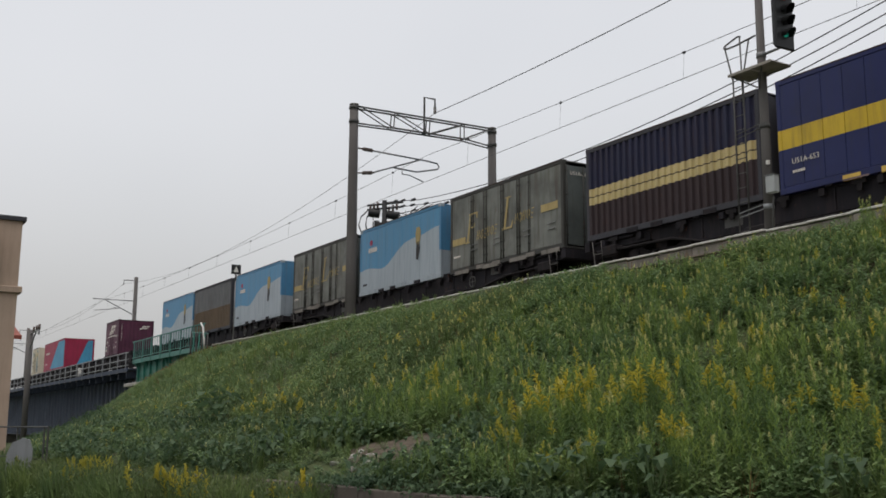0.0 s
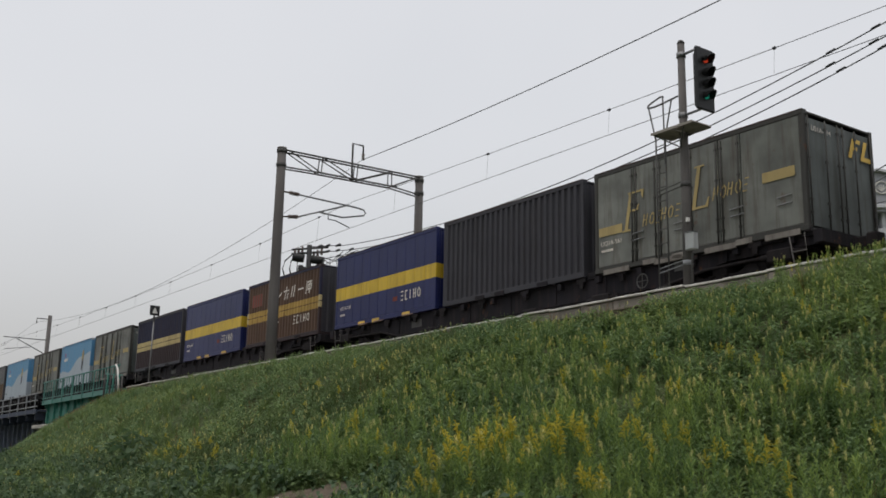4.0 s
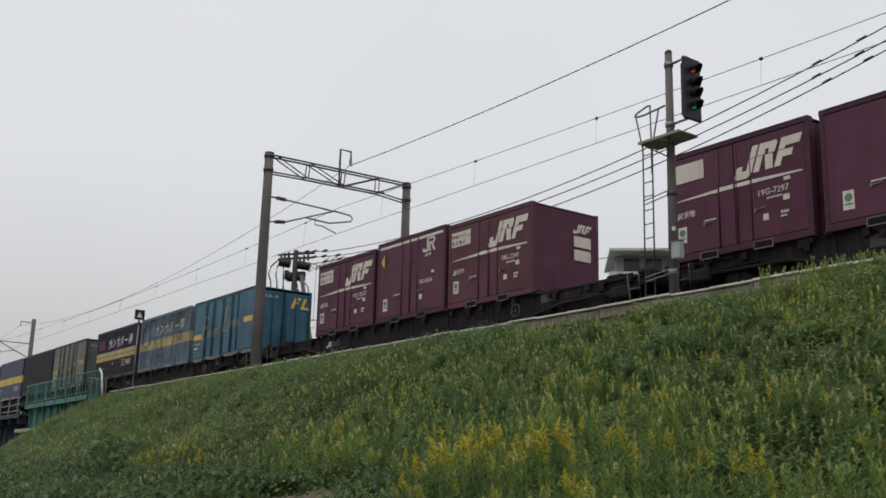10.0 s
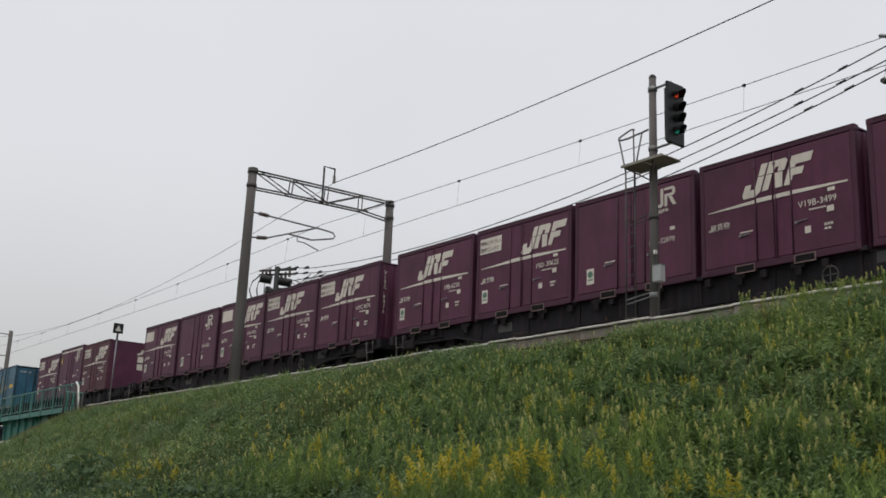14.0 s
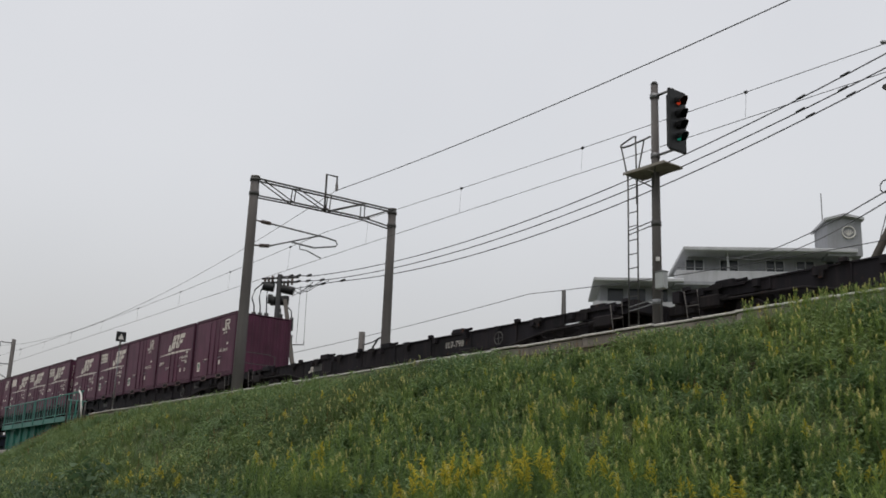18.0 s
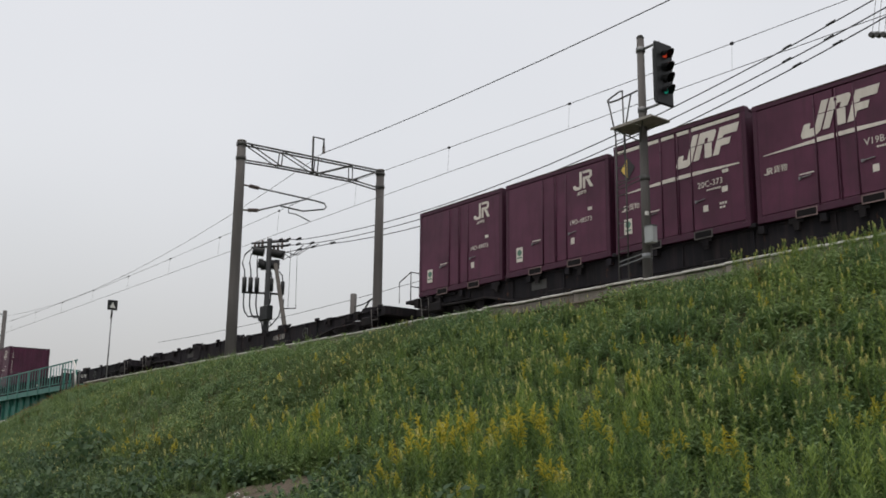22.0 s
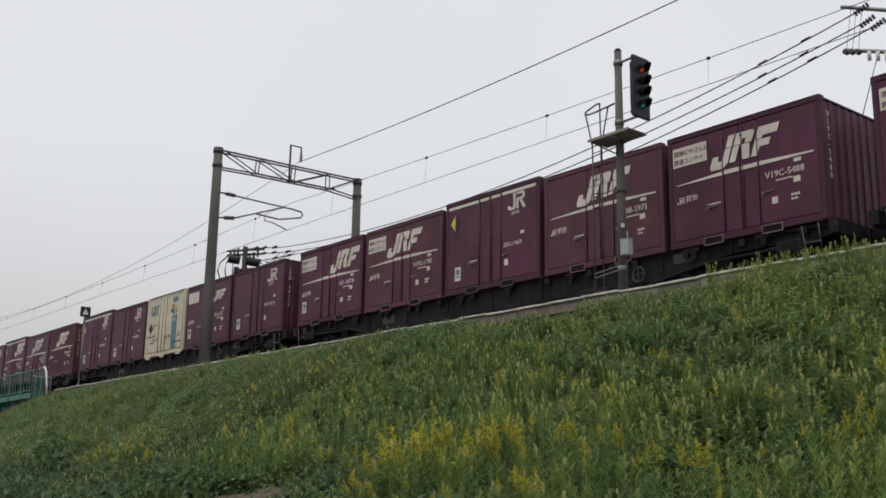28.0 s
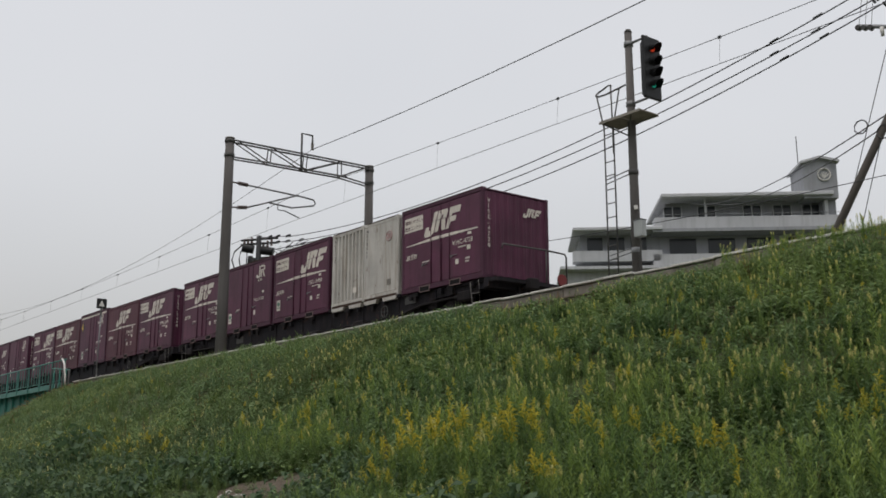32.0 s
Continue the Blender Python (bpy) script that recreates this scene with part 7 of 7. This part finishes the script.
# stands in full flower: x, y, radius along and across the slope, share in flower
BLOOMS = ((-11.2, 7.75, 0.5, 0.22, 0.9), (-10.5, 8.15, 0.5, 0.28, 1.0), (-9.5, 8.55, 0.55, 0.28, 1.0), (-8.6, 8.75, 0.5, 0.2, 0.6), (-7.7, 8.85, 0.22, 0.2, 1.3), (-7.25, 8.8, 0.18, 0.15, 1.1),
          (-6.85, 8.85, 0.2, 0.2, 1.3), (-6.2, 9.35, 0.5, 0.2, 0.7), (-5.5, 9.6, 0.45, 0.25, 1.1), (-4.9, 10.0, 0.5, 0.25, 1.1), (-9.0, 11.2, 0.3, 0.15, 0.5), (-10.4, 10.65, 0.5, 0.2, 0.45),
          (-11.9, 10.6, 0.4, 0.2, 0.4), (-7.9, 7.6, 0.15, 0.15, 1.2), (-15.4, 8.9, 0.7, 0.2, 0.4), (-14.6, 8.7, 0.5, 0.2, 0.3), (-21.1, 7.9, 0.7, 0.25, 0.8), (-19.5, 8.0, 0.5, 0.2, 0.5),
          (-11.9, 5.5, 0.3, 0.2, 0.9), (-14.0, 5.9, 0.25, 0.25, 1.2), (-20.9, 4.5, 0.6, 0.35, 1.3), (-24.6, 8.0, 0.8, 0.3, 0.6), (-13.2, 8.6, 0.6, 0.2, 0.3), (-16.3, 8.8, 0.5, 0.2, 0.5), (-15.7, 4.85, 0.4, 0.25, 1.0), (-17.4, 4.5, 0.3, 0.2, 0.8),
          (-11.0, 14.8, 1.6, 0.3, 0.55), (-14.5, 14.6, 1.6, 0.2, 0.4), (-17.2, 14.2, 1.2, 0.2, 0.35), (-8.5, 14.6, 1.2, 0.4, 0.4))


def flower_share(x, y):
    f = 0.005 + 0.05 * max(0.0, noise.noise((x * 0.45, y * 0.45, 5.0))) + (0.025 if x > -16 and y > 8.5 else 0.0)
    for bx, by, rx, ry, s in BLOOMS:
        d = ((x - bx) / rx) ** 2 + ((y - by) / ry) ** 2
        if d < 6:
            f = max(f, min(0.92, 0.9 * s) * math.exp(-0.8 * d))
    return f


def build_plants():
    rnd = random.Random(11)
    near_t = [goldenrod(rnd, 40, b) for b in (0, 0, 0, 1, 1, 2, 2, 2)]
    far_t = [goldenrod(rnd, 16, b, 1.7) for b in (0, 0, 0, 1, 1, 2, 2, 2)]
    near_s, far_s, weeds, tufts, vines, low, dry = [], [], [], [], [], [], []

    def short(x, y):
        """The thin growth below the bare patch."""
        return -16.4 < x < -13.0 and y < 7.5 + 0.12 * (x + 14.5)

    def kind_of(x, y):
        f, r = flower_share(x, y), rnd.random()
        return rnd.randint(5, 7) if r < f else (rnd.randint(3, 4) if r < f + (0.5 if y > 9.6 and x > -18 else (0.3 if x < -14 else 0.14)) else rnd.randint(0, 2))
    for x10 in range(-560, -20):
        x = x10 / 10
        w = wall_y(x)
        for _ in range(int(0.1 * (CURB_Y - w) * (39 if x > -22 else 29))):
            px, py = x + rnd.random() * 0.1, w + 0.15 + rnd.random() * (CURB_Y - 0.55 - w - 0.15)
            if near_bare(px, py):
                continue
            # open soil at the end of the bridge
            if px < -45.0 and py > 13.9:
                continue
            # mown strip along the lane
            if px > -0.44 * py:
                continue
            up = (py - w) / (CURB_Y - w)
            if short(px, py) and rnd.random() < 0.8:
                low.append((px, py, ground_z(px, py) - 0.02))
                continue
            lush = noise.noise((px * 0.35, py * 0.35, 1.0))
            z = ground_z(px, py) - 0.02
            if py > CURB_Y - (0.95 if px < -12.4 else 0.65):
                continue
            board = -16.8 < px < -13.2 and py > 13.4
            if board and py > 14.3:
                continue
            edge = min(1.0, (CURB_Y - py) / 1.6)
            if px < -11.5 and up < 0.2 - 0.004 * (px + 11.5) and rnd.random() < (0.7 if not short(px, py) else 1.1):
                low.append((px, py, z))
                continue
            h = (0.56 + 0.16 * lush) * (1.1 - 0.5 * up) * (0.62 + 0.38 * edge) * rnd.uniform(0.84, 1.14)
            h *= 1.0 + 0.26 * noise.noise((px * 0.85, py * 1.3, 6.0)) + 0.16 * noise.noise((px * 2.3, py * 2.3, 2.0))
            if ((px + 15.4) / 1.6) ** 2 + ((py - 8.55) / 0.45) ** 2 < 1:
                h *= 1.25
            if px > -12 and 0.1 < up < 0.32 + max(0.0, min(0.14, (px + 10) * 0.04)):
                h *= 1.35
            if px < -20:
                h *= 0.72 if px > -36 else 0.5
            k = kind_of(px, py)
            if k >= 5:
                h *= 1.1
            if py > CURB_Y - 1.6:
                h = min(h, rnd.uniform(0.12, 0.24) if py < CURB_Y - 1.25 else rnd.uniform(0.1, 0.16))
                if -12.5 < px and CURB_Y - 1.2 < py and noise.noise((px * 0.8, 4.0, 2.0)) > (0.05 if px > -12.5 else 0.2):
                    h = rnd.uniform(0.24, 0.42) if px > -12.5 else rnd.uniform(0.2, 0.34)
            if board:
                h = min(h, 0.13)
            (near_s if px > -17 and up < 0.75 else far_s).append((px, py, z, max(0.1, h), max(0.3, h) * (0.95 if px > -17 else 1.1), k))
            r = rnd.random()
            if not board and r < (0.36 if px < -20 else 0.58) - 0.25 * lush:
                weeds.append((px + 0.1, py, z, rnd.uniform(0.25, 0.52) * max(0.2, edge), rnd.uniform(0.5, 0.9)))
            if r > 0.8 and not board:
                tufts.append((px, py + 0.05, z, rnd.uniform(0.25, 0.6) * max(0.2, edge ** 1.5), rnd.uniform(0.4, 0.8)))
            if r < 0.03 + 0.05 * (py > 14):
                dry.append((px, py, z, rnd.uniform(0.2, 0.6) * max(0.35, edge), 0.5))
    # seed heads behind the trough
    for i in range(150):
        x = rnd.choice((rnd.uniform(-12.9, -10.2), rnd.uniform(-12.2, -6.0)))
        if noise.noise((x * 1.3, 2.0, 7.0)) > -0.05:
            near_s.append((x, 15.75 + rnd.uniform(0, 0.3), 5.2, rnd.uniform(0.25, 0.45), 0.4, rnd.choice((3, 4, 4, 5, 6))))
    # taller growth that hides the trough
    for i in range(300):
        x = rnd.uniform(-10.9, -6.5)
        if noise.noise((x * 0.9, 8.0, 3.0)) > -0.15:
            near_s.append((x, 14.9 + rnd.uniform(-0.5, 0.3), 5.0, rnd.uniform(0.22, 0.45), 0.45, rnd.choice((0, 1, 2, 3, 4, 4))))
    # thin growth on the bare patch
    for i in range(130):
        x, y = rnd.uniform(-16.0, -13.0), rnd.uniform(6.8, 8.3)
        (weeds if i % 3 else tufts).append((x, y, ground_z(x, y), rnd.uniform(0.08, 0.22), rnd.uniform(0.25, 0.45)))
    for x, y, z in low:
        r = rnd.random()
        if short(x, y):
            (vines if r < 0.5 else (weeds if r < 0.8 else tufts)).append((x, y, z, rnd.uniform(0.1, 0.24) * (1.5 if r < 0.5 else 1.0), rnd.uniform(0.35, 0.6)))
        elif r < 0.55:
            vines.append((x, y, z, rnd.uniform(0.6, 1.2), rnd.uniform(0.7, 1.1)))
        elif r < 0.8:
            weeds.append((x, y, z, rnd.uniform(0.2, 0.45), rnd.uniform(0.6, 1.0)))
        else:
            tufts.append((x, y, z, rnd.uniform(0.25, 0.5), 0.7))
    # creepers that hang over the foot wall
    for i in range(420):
        x = rnd.uniform(-14.5, -3.4)
        vines.append((x, wall_y(x) + rnd.uniform(-0.02, 0.35), 0.72, rnd.uniform(0.35, 0.7), rnd.uniform(0.35, 0.7)))
    # rank growth between lane and wall
    for i in range(4600):
        x = rnd.uniform(-34, -13.4)
        y = wall_y(x) - rnd.uniform(0.05, 1.5)
        k = rnd.random()
        if k < 0.5:
            far_s.append((x, y, 0.0, rnd.uniform(0.7, 1.05), rnd.uniform(0.6, 0.9), rnd.choice((0, 0, 1, 1, 2, 2)) if flower_share(x, y) < rnd.random() else 6))
        elif k < 0.8:
            tufts.append((x, y, 0.0, rnd.uniform(0.6, 1.05), rnd.uniform(0.6, 1.0)))
        else:
            weeds.append((x, y, 0.0, rnd.uniform(0.3, 0.6), rnd.uniform(0.6, 1.0)))
    # rust-brown growth round the end of the bridge
    for i in range(1300):
        x = rnd.uniform(-52.5, -44.5)
        y = 15.2 - abs(rnd.gauss(0, 0.7))
        dry.append((x, y, ground_z(x, y) - 0.02, rnd.uniform(0.2, 0.45), rnd.uniform(1.0, 1.8)))
    scatter("goldenrod_stand", near_t, near_s, (LEAF, BUD, BLOOM, YOUNG_LIT), "tall goldenrod with narrow leaves and yellow plumes on the slope", "goldenrod", 1)
    scatter("far_goldenrod_stand", far_t, far_s, (DIM_LEAF, BUD, BLOOM, DIM_LEAF), "lower goldenrod and weeds up the embankment", "goldenrod", 2)
    scatter("weed_cover", [weed(rnd) for _ in range(5)], weeds, (WEED,), "dark broad-leaved weeds between the stalks", "weeds", 3)
    scatter("grass_cover", [tuft(rnd) for _ in range(5)], tufts, (GRASS,), "fresh green grass tufts on the slope", "grass", 4)
    scatter("creeper_cover", [vine(rnd) for _ in range(5)], vines, (CREEPER,), "low creeper with broad pale green leaves near the wall", "creeper", 5)
    scatter("dry_stalks", [tuft(rnd, 7) for _ in range(3)], dry, (DRY,), "scattered brown dry stalks", "dry grass", 6)
    # big-leaved plants at the foot of the slope
    for x, y, s in ((-9.2, 7.35, 1.0), (-8.15, 7.4, 0.9), (-9.9, 7.1, 0.7), (-22.4, 7.5, 1.5), (-22.9, 7.7, 1.2), (-16.5, 6.2, 1.0), (-17.6, 6.3, 0.9), (-6.2, 7.9, 0.7), (-19.6, 6.0, 1.0)):
        t = thing("large_leaved_plant", pose(x, y, ground_z(x, y)), "bushy plant with large drooping green leaves", "plant", "large-leaved plants")
        for i in range(30):
            a, r = rnd.uniform(0, 6.28), rnd.uniform(0.08, 0.6) * s
            q, _ = vine(rnd, 1, 0.085 * s)
            q = q - q.reshape(-1, 3).mean(0)
            bm = bmesh.new()
            for f in q:
                bm.faces.new([bm.verts.new(p) for p in f])
            bmesh.ops.remove_doubles(bm, verts=bm.verts[:], dist=0.001)
            part("leaf", bm, CREEPER, t, at=pose(r * math.cos(a), r * math.sin(a), (0.75 - r * 0.5) * s * rnd.uniform(0.6, 1.0)))
        bm = bmesh.new()
        for i in range(5):
            a = i * 1.25
            tube(bm, [(0, 0, 0), (0.2 * s * math.cos(a), 0.2 * s * math.sin(a), 0.6 * s)], 0.012, 4)
        part("stem", bm, WEED, t)
    # bare patch with stones
    m, n, l, b = nodes_of("bare_soil", 0.95)
    f = noise_at(n, l, 9, detail=6)
    l.new(mixer(n, l, f, (0.045, 0.036, 0.025), (0.15, 0.12, 0.092)), b.inputs["Base Color"])
    bump(n, l, b, f, 0.06, 0.9)
    bm = bmesh.new()
    grid = {}
    for i in range(13):
        for j in range(7):
            x, y = -16.1 + i * 0.27, 6.65 + j * 0.3
            e = max(0.0, 1 - ((x + 14.45) / 1.35) ** 2 - ((y - 7.75 - 0.15 * (x + 14.4)) / 0.6) ** 2)
            grid[i, j] = bm.verts.new((x, y, ground_z(x, y) - 0.08 + 0.13 * min(1, 2 * e) + 0.03 * noise.noise((x * 4, y * 4, 0))))
    for i in range(12):
        for j in range(6):
            bm.faces.new((grid[i, j], grid[i + 1, j], grid[i + 1, j + 1], grid[i, j + 1]))
    solid("bare_patch", bm, m, "bare brown earth with dry litter on the slope", "earth", kind="structure")
    for i in range(14):
        x, y = -14.5 + rnd.uniform(-0.8, 0.8), 7.35 + rnd.uniform(-0.35, 0.35)
        bm = bmesh.new()
        bmesh.ops.create_icosphere(bm, subdivisions=1, radius=rnd.uniform(0.03, 0.09))
        for v in bm.verts:
            v.co *= rnd.uniform(0.75, 1.2)
            v.co.z *= 0.6
        solid("stone", bm, CONCRETE if i % 3 else CONCRETE_DARK, "small grey stone lying on bare earth", "stone", "stones on the bare patch", at=pose(x, y, ground_z(x, y) + 0.02))


build_plants()


# ---- what moves ----
def train_shift(t):
    """How far the train has gone along the track, in metres."""
    return -7.627 * t - 0.00194 * (t - 16) ** 2


def motions():
    times = (0, 4, 8, 12, 16, 20, 24, 28, 32)
    for ob, x, y, z in MOVING:
        walk(ob, [(t, pose(x + train_shift(t), y, z)) for t in times])
    # the wheels roll: a row for every second frame
    rolls = [(k / 15, math.degrees(train_shift(k / 15) / 0.44)) for k in range(481)]
    for ob, wx in SPINNING:
        walk(ob, [(t, pose(wx, 0, 0.43, 0, a, 0)) for t, a in rolls])


motions()
